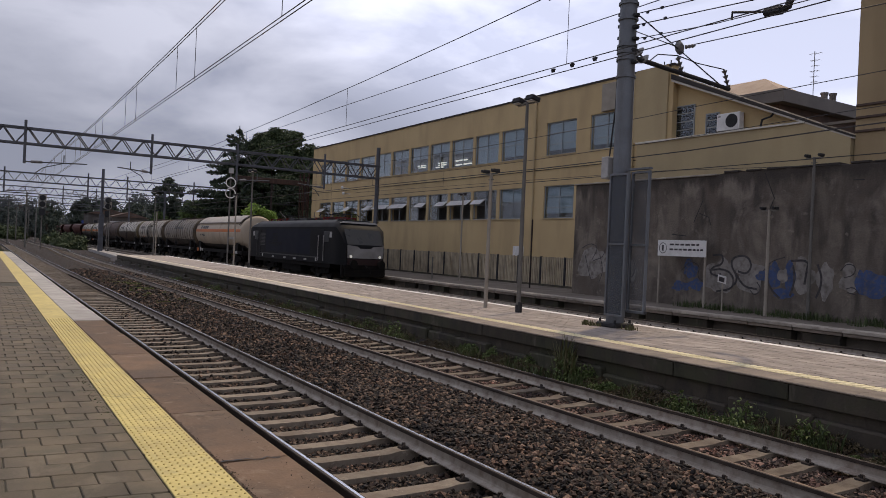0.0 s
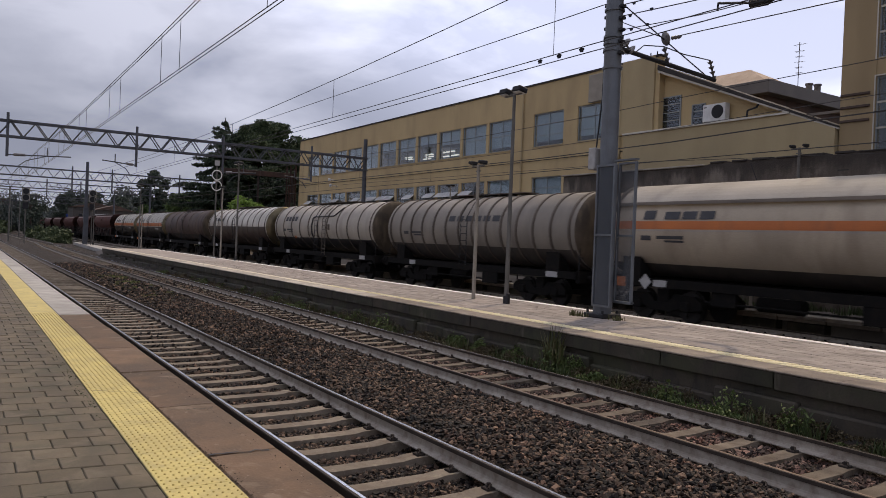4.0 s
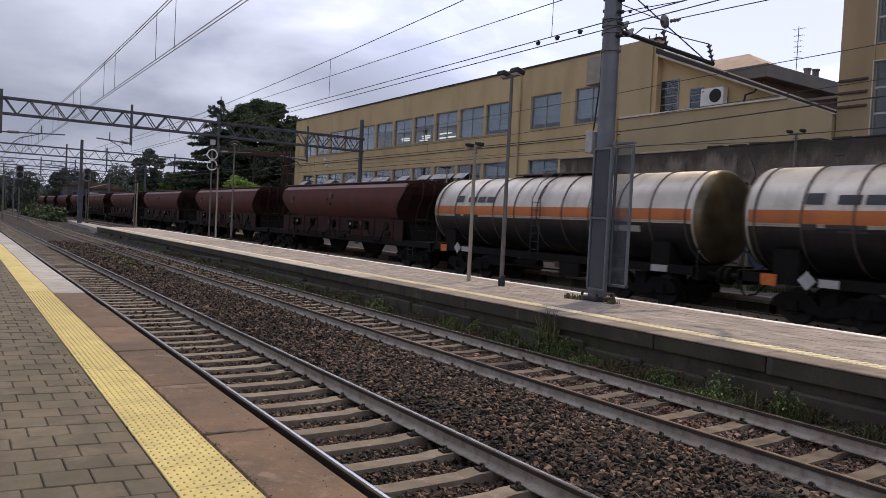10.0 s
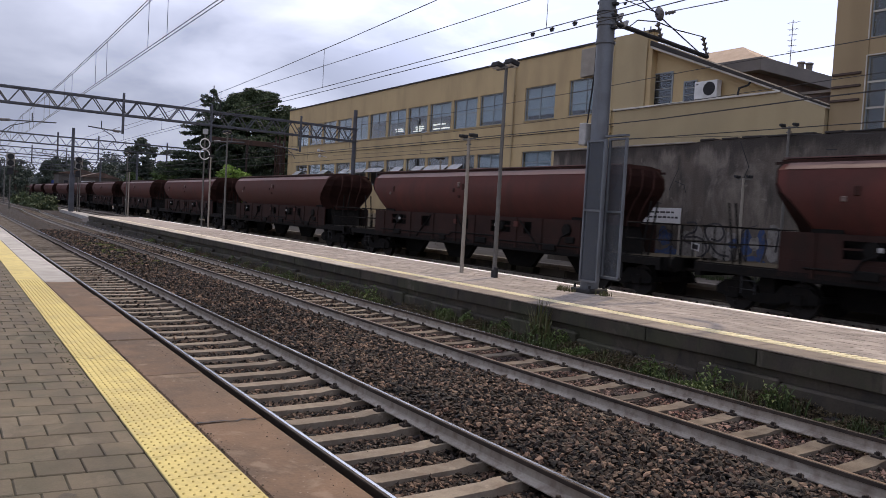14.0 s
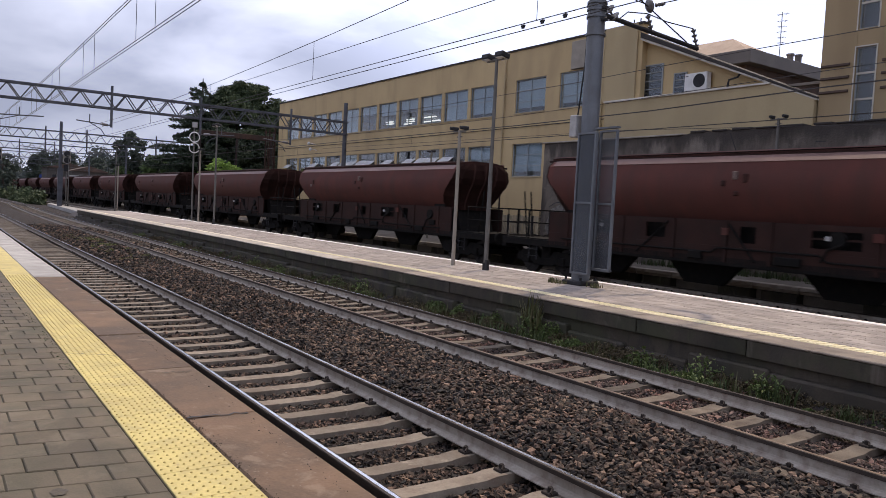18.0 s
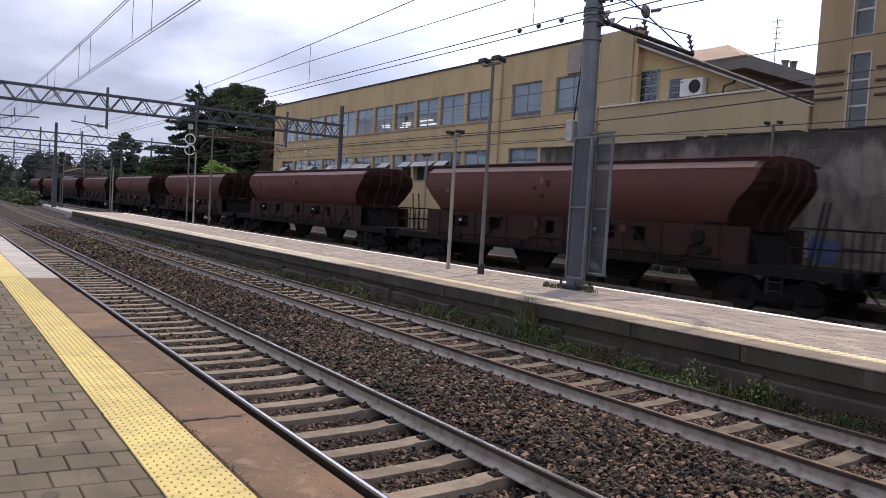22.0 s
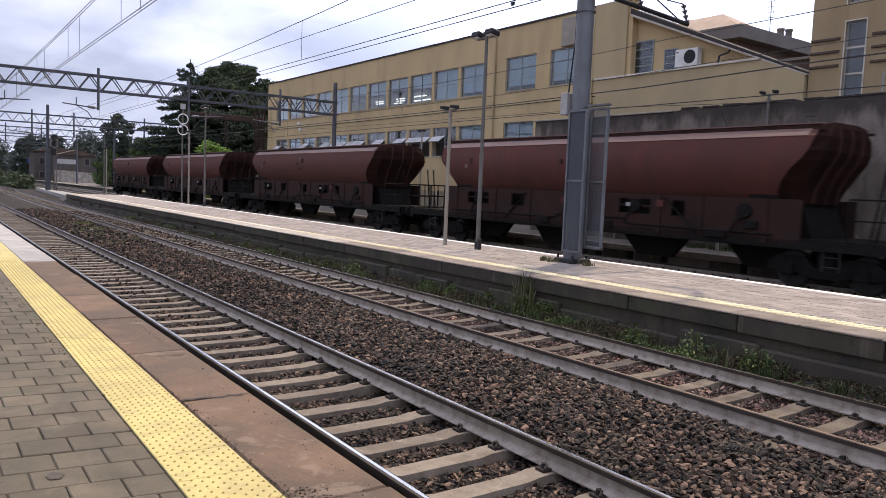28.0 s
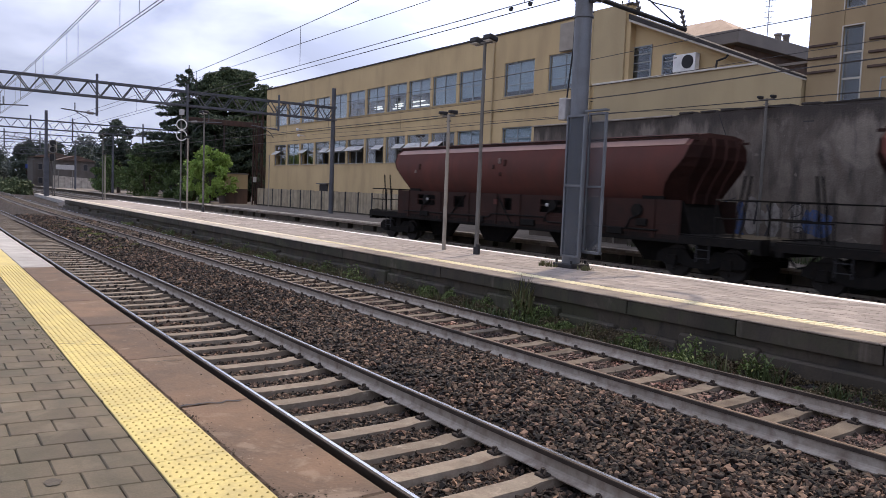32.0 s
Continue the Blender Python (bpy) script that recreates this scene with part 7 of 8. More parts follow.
def locomotive():
    v = thing("electric_locomotive", (0, 0, 0), "dark grey electric locomotive with a silver front and lit headlights", "locomotive", group="goods train")
    TRAIN.append((v, 47.09))

    def sec(y, w, zt, z0=1.0):
        zs = min(3.25, zt - 0.12)
        return [(-w, y, z0), (-w, y, zs), (-w * 0.9, y, zs + (zt - zs) * 0.55), (-w * 0.74, y, zt), (w * 0.74, y, zt), (w * 0.9, y, zs + (zt - zs) * 0.55), (w, y, zs), (w, y, z0)]

    half = [(9.45, 1.12, 1.75), (9.42, 1.2, 2.2), (9.0, 1.36, 2.85), (8.72, 1.46, 3.2), (8.35, 1.49, 3.5), (7.9, 1.5, 3.6), (0.0, 1.5, 3.6)]
    bm = B()
    loft(bm, [sec(-y, w, z) for y, w, z in half] + [sec(y, w, z) for y, w, z in half[:-1][::-1]])
    part("body", bm, "loco_dark", v, smooth=35)
    bm = B()
    prism(bm, [(-1.30, 3.42), (-1.18, 3.58), (-1.0, 3.72), (1.0, 3.72), (1.18, 3.58), (1.30, 3.42)], "y", -7.6, 7.6)
    part("roof", bm, "loco_roof", v, "dark grey roof")
    for e in (-1, 1):
        # sloping windscreen and silver nose
        bm = B()
        f = [bm.verts.new(p) for p in ((-1.13, e * 9.43, 2.22), (1.13, e * 9.43, 2.22), (1.16, e * 8.83, 3.14), (-1.16, e * 8.83, 3.14))]
        bm.faces.new(f)
        part("windscreen", bm, "cab_glass", v, "sloping dark windscreen")
        bm = B()
        prism(bm, [(-1.12, 1.42), (1.12, 1.42), (1.16, 2.2), (0.5, 2.12), (0.35, 2.0), (-0.35, 2.0), (-0.5, 2.12), (-1.16, 2.2)], "y", e * 9.455, e * 9.475)
        part("nose_panel", bm, "loco_silver", v, "dull grey front panel")
        bm = B()
        box(bm, -1.12, 1.12, e * 9.456, e * 9.47, 1.02, 1.38)
        part("nose_stripe", bm, "loco_red", v, "dark red lower front")
        for s in (-0.92, 0.92):
            bm = B()
            cyl(bm, (s, e * 9.47, 1.52), (s, e * 9.5, 1.52), 0.075, n=14)
            part("headlight", bm, "head_lamp" if e < 0 else "label_pale", v, "round headlight")
        bm = B()
        prism(bm, [(-1.2, 3.5), (1.2, 3.5), (1.0, 3.62), (-1.0, 3.62)], "y", e * 8.3, e * 8.42)
        part("cab_brow", bm, "label_pale", v, "pale brow over the windscreen")
        bm = B()
        for s in (-1, 1):
            box(bm, s * 1.2, s * 1.4, e * 9.1, e * 9.3, 0.35, 1.0, 0.02)
        box(bm, -1.25, 1.25, e * 9.2, e * 9.45, 0.3, 0.75, 0.03)
        box(bm, -1.3, 1.3, e * 9.0, e * 9.42, 0.75, 1.02, 0.02)
        part("snow_plough", bm, "underframe", v)
        for s in (-1, 1):
            bm = B()
            box(bm, s * 1.503 - 0.012, s * 1.503 + 0.012, e * 7.0 - 0.42, e * 7.0 + 0.42, 2.32, 2.98, 0.01)
            part("cab_window", bm, "cab_glass", v, "cab side window")
            bm = B()
            box(bm, s * 1.5 - 0.012, s * 1.5 + 0.014, e * 6.28 - 0.36, e * 6.28 + 0.36, 1.12, 3.1, 0.01)
            part("cab_door", bm, "loco_dark", v)
            for d in (-0.44, 0.44):
                bm = B()
                cyl(bm, (s * 1.56, e * 6.28 + d, 1.15), (s * 1.56, e * 6.28 + d, 2.72), 0.022, n=6)
                part("handrail", bm, "loco_silver" if e < 0 else "loco_roof", v, "upright handrail beside the cab door")
        bm = B()
        box(bm, -1.512, -1.5, e * 7.7 - 0.16, e * 7.7 + 0.16, 2.6, 2.95)
        part("label_plate", bm, "label_pale", v)
        bm = B()
        box(bm, -1.512, -1.5, e * 5.4 - 0.1, e * 5.4 + 0.1, 1.1, 1.32)
        part("label_plate", bm, "label_pale", v)
    # side louvres, coloured panel and marks on both flanks
    for s in (-1, 1):
        for y in (5.4, -5.0, 2.6):
            bm = B()
            for k in range(9):
                z = 1.92 + 0.105 * k
                box(bm, s * 1.505 - 0.01, s * 1.505 + 0.01, y - 0.54, y + 0.54, z, z + 0.06)
            part("louvre_grille", bm, "loco_roof" if y > 5 else "loco_dark", v, "horizontal louvre grille")
        bm = B()
        box(bm, s * 1.501 - 0.004, s * 1.501 + 0.006, -4.3, 4.7, 1.5, 3.1)
        part("side_panel", bm, "loco_blue", v, "blue-black side panel")
        bm = B()
        for k in range(7):
            box(bm, s * 1.51 - 0.004, s * 1.51 + 0.006, 1.2 + 0.42 * k, 1.5 + 0.42 * k, 2.0, 2.2)
        part("faint_mark", bm, "loco_dark", v, "faint grey company mark of bars")
        bm = B()
        box(bm, s * 1.508 - 0.004, s * 1.508 + 0.006, -6.0, 6.0, 1.30, 1.38)
        part("side_line", bm, "loco_roof", v)
        bm = B()
        for a in (3.1, 0.6, -1.4, -3.4):
            for k in range(4):
                box(bm, s * 1.512 - 0.004, s * 1.512 + 0.006, a - 0.12 * k, a - 0.12 * k + 0.08, 1.1, 1.2)
        part("side_marks", bm, "label_pale", v, "small pale data marks")
    bm = B()
    box(bm, -1.4, 1.4, -7.5, 7.5, 0.75, 1.0)
    box(bm, -1.2, 1.2, -1.9, 1.9, 0.3, 0.78, 0.04)
    part("underframe", bm, "underframe", v)
    # roof gear: folded pantographs and bus bars
    for y, up in ((-5.6, 0), (-3.6, 0), (3.6, 0), (5.6, 1)):
        bm = B()
        box(bm, -0.7, 0.7, y - 0.75, y - 0.68, 3.85, 3.92)
        box(bm, -0.7, 0.7, y + 0.68, y + 0.75, 3.85, 3.92)
        box(bm, -0.06, 0.06, y - 0.7, y + 0.7, 3.86, 3.9)
        for s in (-0.65, 0.65):
            for d in (-0.7, 0.7):
                cyl(bm, (s, y + d, 3.7), (s, y + d, 3.88), 0.06, n=8)
        p_ = part("pantograph", bm, "panto_red", v, "dull red pantograph on the roof")
        bm = B()
        if up:
            tube(bm, [(0, y - 0.6, 3.95), (0, y + 0.9, 4.55), (0, y - 0.5, 5.02)], 0.035, 6)
            box(bm, -0.8, 0.8, y - 0.6, y - 0.3, 5.0, 5.05)
        else:
            tube(bm, [(0, y - 0.7, 3.95), (0, y + 0.8, 4.05), (0, y - 0.6, 4.12)], 0.035, 6)
            box(bm, -0.8, 0.8, y - 0.75, y - 0.45, 4.1, 4.15)
            tube(bm, [(-0.8, y - 0.6, 4.12), (-0.95, y - 0.6, 4.0)], 0.025, 5)
            tube(bm, [(0.8, y - 0.6, 4.12), (0.95, y - 0.6, 4.0)], 0.025, 5)
        part("pantograph_arm", bm, "dark_iron", p_)
    bm = B()
    for x in (-0.5, 0.3):
        tube(bm, [(x, -6.5, 3.86), (x, 6.5, 3.86)], 0.03, 6)
    for k in range(9):
        cyl(bm, (-0.5, -6 + 1.5 * k, 3.7), (-0.5, -6 + 1.5 * k, 3.86), 0.06, n=8)
    box(bm, -0.9, 0.9, -1.9, -0.6, 3.72, 3.9, 0.03)
    box(bm, -0.8, 0.8, 0.8, 2.0, 3.72, 3.88, 0.03)
    part("roof_gear", bm, "dark_iron", v)
    # the body is drawn long and high above, and shortened to its true size here
    shrink = Matrix.Diagonal((1, 0.921, 0.968, 1))
    for ob in v.children_recursive:
        ob.data.transform(shrink)
    running_gear(v, (-4.6, 4.6), 9.1)


locomotive()


def hopper_wagon():
    """Covered self-discharging hopper: faceted upper body, framed lower side, funnels and end platforms."""
    v = thing("hopper_wagon", (0, 0, 0), "rusty red covered hopper wagon with faceted ends", "railway wagon", group="goods train")

    # rings run round the cross-section at each height: outline (x half, y half, z)
    levels = [(1.05, 7.3, 2.1), (1.26, 7.34, 2.4), (1.42, 7.45, 2.66), (1.5, 7.6, 2.94), (1.52, 7.76, 3.16), (1.485, 7.86, 3.4), (1.345, 7.88, 3.75), (1.09, 7.82, 3.98)]
    cut_x, cuts = 0.36, (0.6, 0.56, 0.5, 0.42, 0.34, 0.26, 0.2, 0.16)
    bm = B()
    loft(bm, [[(-x, -y + c, z), (-x + cut_x, -y, z), (x - cut_x, -y, z), (x, -y + c, z), (x, y - c, z), (x - cut_x, y, z), (-x + cut_x, y, z), (-x, y - c, z)]
              for (x, y, z), c in zip(levels, cuts)])
    part("upper_body", bm, "hopper_red", v, smooth=21)
    # the eave gap's shade is put into the roof's dark colour
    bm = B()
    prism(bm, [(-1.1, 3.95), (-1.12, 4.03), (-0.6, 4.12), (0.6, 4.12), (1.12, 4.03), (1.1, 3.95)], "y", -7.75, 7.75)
    part("roof", bm, "hopper_end", v, "swing roof, dark for the shaded eave gap")
    bm = B()
    for x in (-1.0, 1.0):
        box(bm, x - 0.12, x + 0.12, -7.7, 7.7, 4.055, 4.085)
    part("roof_lip", bm, "hopper_sunlit", v, "thin roof lip, pale for a sun glint")
    bm = B()
    for x in (-1.13, 1.13):
        box(bm, x - 0.03, x + 0.03, -7.9, 7.9, 3.9, 3.97)
    part("roof_rail", bm, "hopper_shaded", v)
    # pale strip laid over the facet that catches the sun
    for s in (-1, 1):
        bm = B()
        prism(bm, [(s * 1.352, 3.755), (s * 1.36, 3.76), (s * 1.125, 3.974), (s * 1.11, 3.972)], "y", -7.5, 7.5)
        part("shoulder_strip", bm, "hopper_sunlit", v, "shoulder strip, paled where the facet faces the sun")
    for e in (-1, 1):
        # dark end skin that follows the slanting end, with upright ribs
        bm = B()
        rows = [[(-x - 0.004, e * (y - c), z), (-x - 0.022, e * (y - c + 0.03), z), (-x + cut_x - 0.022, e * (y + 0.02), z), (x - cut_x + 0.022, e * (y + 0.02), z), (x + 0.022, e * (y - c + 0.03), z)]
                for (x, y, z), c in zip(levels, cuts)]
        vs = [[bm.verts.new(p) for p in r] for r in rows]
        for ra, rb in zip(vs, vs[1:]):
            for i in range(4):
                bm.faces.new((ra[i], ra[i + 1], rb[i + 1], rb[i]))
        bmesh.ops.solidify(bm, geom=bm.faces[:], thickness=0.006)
        end = part("end_wall", bm, "hopper_end", v, "dark brown slanting end wall")
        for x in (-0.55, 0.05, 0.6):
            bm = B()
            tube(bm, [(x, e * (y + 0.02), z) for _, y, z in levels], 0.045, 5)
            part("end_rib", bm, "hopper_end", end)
        bm = B()
        prism(bm, [(e * 6.7, 1.22), (e * 7.55, 1.22), (e * 7.25, 2.0), (e * 7.15, 2.6), (e * 6.7, 2.5)], "x", -0.85, 0.85)
        part("end_bulkhead", bm, "underframe", v, "dark end bulkhead with brake gear")
    # framed lower side with openings
    cut = [(5.9, 4.6), (3.3, 2.6), (0.2, -0.27), (-1.75, -2.95), (-3.7, -4.15)]
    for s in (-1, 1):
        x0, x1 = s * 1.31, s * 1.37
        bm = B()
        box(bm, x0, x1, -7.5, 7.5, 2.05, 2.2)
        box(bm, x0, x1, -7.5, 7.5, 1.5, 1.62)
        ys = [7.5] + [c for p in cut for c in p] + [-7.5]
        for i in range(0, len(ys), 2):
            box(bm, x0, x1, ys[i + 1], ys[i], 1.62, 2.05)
        part("side_frame", bm, "hopper_shaded", v, "framed lower side with openings")
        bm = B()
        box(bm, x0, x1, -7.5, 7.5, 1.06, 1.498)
        part("side_sill", bm, "hopper_shaded", v, "lower sill, its brown darkened for shade")
        for a, b_, z_ in ((0.5, 0.7, 1.8), (-3.45, -3.2, 1.85)):
            bm = B()
            box(bm, s * 1.42, s * 1.44, a, b_, z_, z_ + 0.2)
            part("label_plate", bm, "hopper_red", v, "faded data panel")
        for a, b_ in ((5.9, 4.6), (-1.75, -2.95)):
            bm = B()
            box(bm, s * 1.3, s * 1.36, b_, a, 1.83, 1.88)
            part("opening_bar", bm, "hopper_shaded", v)
        for y in (5.2, -2.4, -6.0):
            bm = B()
            cyl(bm, (s * 1.3, y, 1.85), (s * 1.45, y, 1.85), 0.2, n=14)
            hw = part("hand_wheel", bm, "underframe", v, "discharge hand wheel")
            bm = B()
            tube(bm, [(s * 1.45, y - 0.15, 1.75), (s * 1.45, y + 0.2, 1.6), (s * 1.45, y + 0.35, 1.3)], 0.03, 6)
            part("lever", bm, "underframe", hw)
        for y, z, h_, m_ in ((0.35, 3.28, 0.22, "worn_mark"), (0.05, 3.2, 0.24, "hopper_end"), (0.7, 3.1, 0.16, "hopper_end"), (0.3, 2.85, 0.13, "hopper_end"), (5.6, 3.1, 0.24, "hopper_end"), (5.9, 2.95, 0.14, "worn_mark")):
            bm = B()
            xs = 1.53 if z < 3.3 else 1.5
            box(bm, s * (xs - 0.05), s * (xs + 0.015), y - 0.07, y + 0.07, z, z + h_, 0.02)
            part("inspection_mark", bm, m_, v)
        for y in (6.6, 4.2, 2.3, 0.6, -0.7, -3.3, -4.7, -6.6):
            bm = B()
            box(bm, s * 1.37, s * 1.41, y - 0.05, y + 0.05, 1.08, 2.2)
            part("side_post", bm, "hopper_shaded", v)
        bm = B()
        tube(bm, [(s * 1.42, 6.8, 1.32), (s * 1.42, 1.0, 1.32), (s * 1.42, 0.8, 1.45), (s * 1.42, -2.0, 1.45), (s * 1.42, -2.2, 1.3), (s * 1.42, -6.8, 1.3)], 0.028, 6)
        part("brake_pipe", bm, "underframe", v)
        for y0, y1 in ((3.6, 2.5), (-0.3, 0.5), (-4.6, -3.5)):
            bm = B()
            tube(bm, [(s * 1.40, y0, 1.15), (s * 1.40, y1, 2.1)], 0.03, 5)
            part("side_brace", bm, "underframe", v)
        for y, z, w in ((5.3, 1.25, 0.3), (1.5, 1.2, 0.22), (-1.2, 1.22, 0.35), (-5.2, 1.2, 0.3), (-6.2, 1.5, 0.2)):
            bm = B()
            box(bm, s * 1.37, s * 1.46, y - w, y + w, z - 0.1, z + 0.12, 0.02)
            part("valve_box", bm, "underframe", v)
        # small pale plates give the white glints along the side
        for y in (5.0, -2.2):
            bm = B()
            box(bm, s * 1.44, s * 1.5, y - 0.06, y + 0.06, 1.82, 1.93, 0.01)
            part("lever_plate", bm, "label_pale", v, "small pale plate standing for a white glint")
    bm = B()
    box(bm, -1.0, 1.0, -6.8, 6.8, 1.3, 2.4)
    for e in (-1, 1):
        prism(bm, [(e * 6.8, 1.25), (e * 6.8, 2.3), (e * 6.0, 2.3), (e * 6.0, 1.25)], "x", -1.2, 1.2)
    part("hopper_core", bm, "underframe", v)
    # funnels that narrow downwards, with gaps between
    bm = B()
    for s in (-1, 1):
        box(bm, s * 1.14, s * 1.29, -6.7, 6.7, 0.96, 1.06)
    part("skirt", bm, "underframe", v)
    for a, b_, c0, c1 in ((6.8, 4.7, 6.5, 5.3), (3.35, 0.9, 2.8, 1.5), (-0.9, -3.35, -1.5, -2.8), (-4.7, -6.8, -5.3, -6.5)):
        bm = B()
        prism(bm, [(a, 1.3), (b_, 1.3), (b_, 0.92), (c1, 0.30), (c0, 0.30), (a, 0.92)], "x", -0.1, 0.1)
        part("funnel", bm, "underframe", v, "dark discharge funnel")

    bm = B()
    for s in (-1, 1):
        box(bm, s * 1.3 - 0.07, s * 1.3 + 0.07, -10.0, 10.0, 0.98, 1.2)
    box(bm, -0.3, 0.3, -10.0, 10.0, 0.95, 1.2)
    for e in (-1, 1):
        box(bm, -1.35, 1.35, e * 9.9 - 0.1, e * 9.9 + 0.1, 0.85, 1.25)
        box(bm, -1.3, 1.3, min(e * 6.8, e * 9.9), max(e * 6.8, e * 9.9), 1.18, 1.24)
    part("underframe", bm, "underframe", v)
    for e in (-1, 1):
        y1 = e * 9.85
        for x in (-0.75, -0.25, 0.3, 0.8):
            bm = B()
            cyl(bm, (x, y1, 1.2), (x, y1, 2.22), 0.022, n=5)
            part("railing_post", bm, "underframe", v)
        bm = B()
        tube(bm, [(-1.3, e * 8.6, 1.2), (-1.3, e * 8.6, 2.24), (-1.3, y1, 2.24), (1.3, y1, 2.24), (1.3, e * 8.6, 2.24), (1.3, e * 8.6, 1.2)], 0.024, 6)
        part("top_railing", bm, "underframe", v, "dark pipe railing round the end platform")
        bm = B()
        tube(bm, [(-1.3, e * 8.6, 1.75), (-1.3, y1, 1.75), (1.3, y1, 1.75), (1.3, e * 8.6, 1.75)], 0.02, 6)
        part("middle_railing", bm, "underframe", v)
        for x in (-1.05, -0.75):
            bm = B()
            tube(bm, [(x, e * 9.0, 1.24), (x, e * 9.25, 2.9)], 0.03, 6)
            part("brake_lever", bm, "underframe", v, "slanting brake lever")
        bm = B()
        ladder(bm, -1.35, e * 8.1, e * 8.5, 0.5, 1.2, 3)
        part("step", bm, "dark_iron", v)
    running_gear(v, (-8.0, 8.0), 10.2)
    return v


def hoppers():
    first = hopper_wagon()
    s0 = 166.23
    slack = {0: 0.2, 1: -0.3, 13: 0.2, 14: -0.3}
    TRAIN.append((first, s0 + 7.85 + slack[0]))
    for k in range(1, 15):
        c = copy_thing(first, Matrix.Identity(4))
        TRAIN.append((c, s0 + 7.85 + 20.9 * k + slack.get(k, 0)))
        if k == 3:
            tagged(c, "rusty red hopper wagon with a white label on its side")
    return first


hoppers()


def gone(t):
    """Metres that the train has run since the start."""
    return 13.7151 * t - 1.93179e-3 * t ** 2 - 3.10065e-4 * t ** 3 + 1.8186e-5 * t ** 4

# ---- trees, bushes, weeds and the distance ----


def leaf_mesh(name, pts, size, seed, material, droop=0.0):
    """Many small folded leaf clumps at given points."""
    rng = np.random.default_rng(seed)
    k = len(pts)
    s = size * rng.uniform(0.6, 1.4, (k, 1))
    a = rng.normal(size=(k, 3))
    a /= np.linalg.norm(a, axis=1, keepdims=True)
    b = np.cross(a, rng.normal(size=(k, 3)))
    b /= np.linalg.norm(b, axis=1, keepdims=True)
    n_ = np.cross(a, b)
    c = np.asarray(pts)
    v = np.stack([c - a * s, c - b * s * 0.5 + n_ * s * 0.15, c + a * s - np.array([0, 0, 1]) * droop * s, c + b * s * 0.5 + n_ * s * 0.15], 1).reshape(-1, 3)
    i = 4 * np.arange(k)[:, None]
    faces = np.concatenate([i + np.array([[0, 1, 2]]), i + np.array([[0, 2, 3]])])
    me = bpy.data.meshes.new(name)
    me.from_pydata(v.tolist(), [], faces.tolist())
    me.materials.append(M(material))
    return me


def lump_points(lumps, density, rng, shell=0.55):
    """Points in the outer part of several uneven lumps (x, y, z, rx, ry, rz)."""
    out = []
    for x, y, z, rx, ry, rz in lumps:
        k = int(density * rx * ry * rz ** 0.5)
        d = rng.normal(size=(k, 3))
        d /= np.linalg.norm(d, axis=1, keepdims=True)
        wob = 1 + 0.22 * np.sin(d[:, 0] * 7 + x) * np.cos(d[:, 1] * 6 + y) + 0.15 * np.sin(d[:, 2] * 9 + z)
        r = rng.uniform(shell, 1.0, (k, 1)) ** 0.7 * wob[:, None]
        out.append(np.array([x, y, z]) + d * r * np.array([rx, ry, rz]))
    return np.concatenate(out)


def tree(at, h, lumps, label, material="leaf_dark", leaf=0.28, density=260, seed=1, trunk=0.3, name="tree", shell=0.55):
    t = thing(name, at, label, "tree" if name == "tree" else "bush")
    rng = np.random.default_rng(seed)
    bm = B()
    cyl(bm, (0, 0, -0.6), (0.1, 0, h * 0.35), trunk, trunk * 0.75, n=9)
    cyl(bm, (0.1, 0, h * 0.35), (0.0, 0.1, h * 0.75), trunk * 0.75, trunk * 0.3, n=8)
    part("trunk", bm, "bark", t)
    for i, l in enumerate(lumps[:7]):
        bm = B()
        z0 = h * rng.uniform(0.25, 0.55)
        tube(bm, [(0.05, 0.02, z0), (l[0] * 0.5, l[1] * 0.5, (z0 + l[2]) / 2), (l[0], l[1], l[2])], trunk * 0.22, 6)
        part("limb", bm, "bark", t)
    pts = lump_points(lumps, density, rng, shell)
    crown = new("crown", leaf_mesh("crown", pts, leaf, seed, material))
    crown.parent = t
    return t


def broad_lumps(r, z0, z1, n, seed, flat=1.0):
    rng = random.Random(seed)
    out = []
    for i in range(n):
        a, u = rng.uniform(0, 6.28), rng.uniform(0, 1)
        z = z0 + (z1 - z0) * u
        k = math.sin(math.pi * min(max(u * 0.85 + 0.12, 0), 1)) ** 0.6
        d = r * rng.uniform(0.35, 1.0) * k
        q = r * rng.uniform(0.11, 0.26)
        out.append((d * math.cos(a), d * math.sin(a), z, q, q, q * 0.75 * flat))
    return out


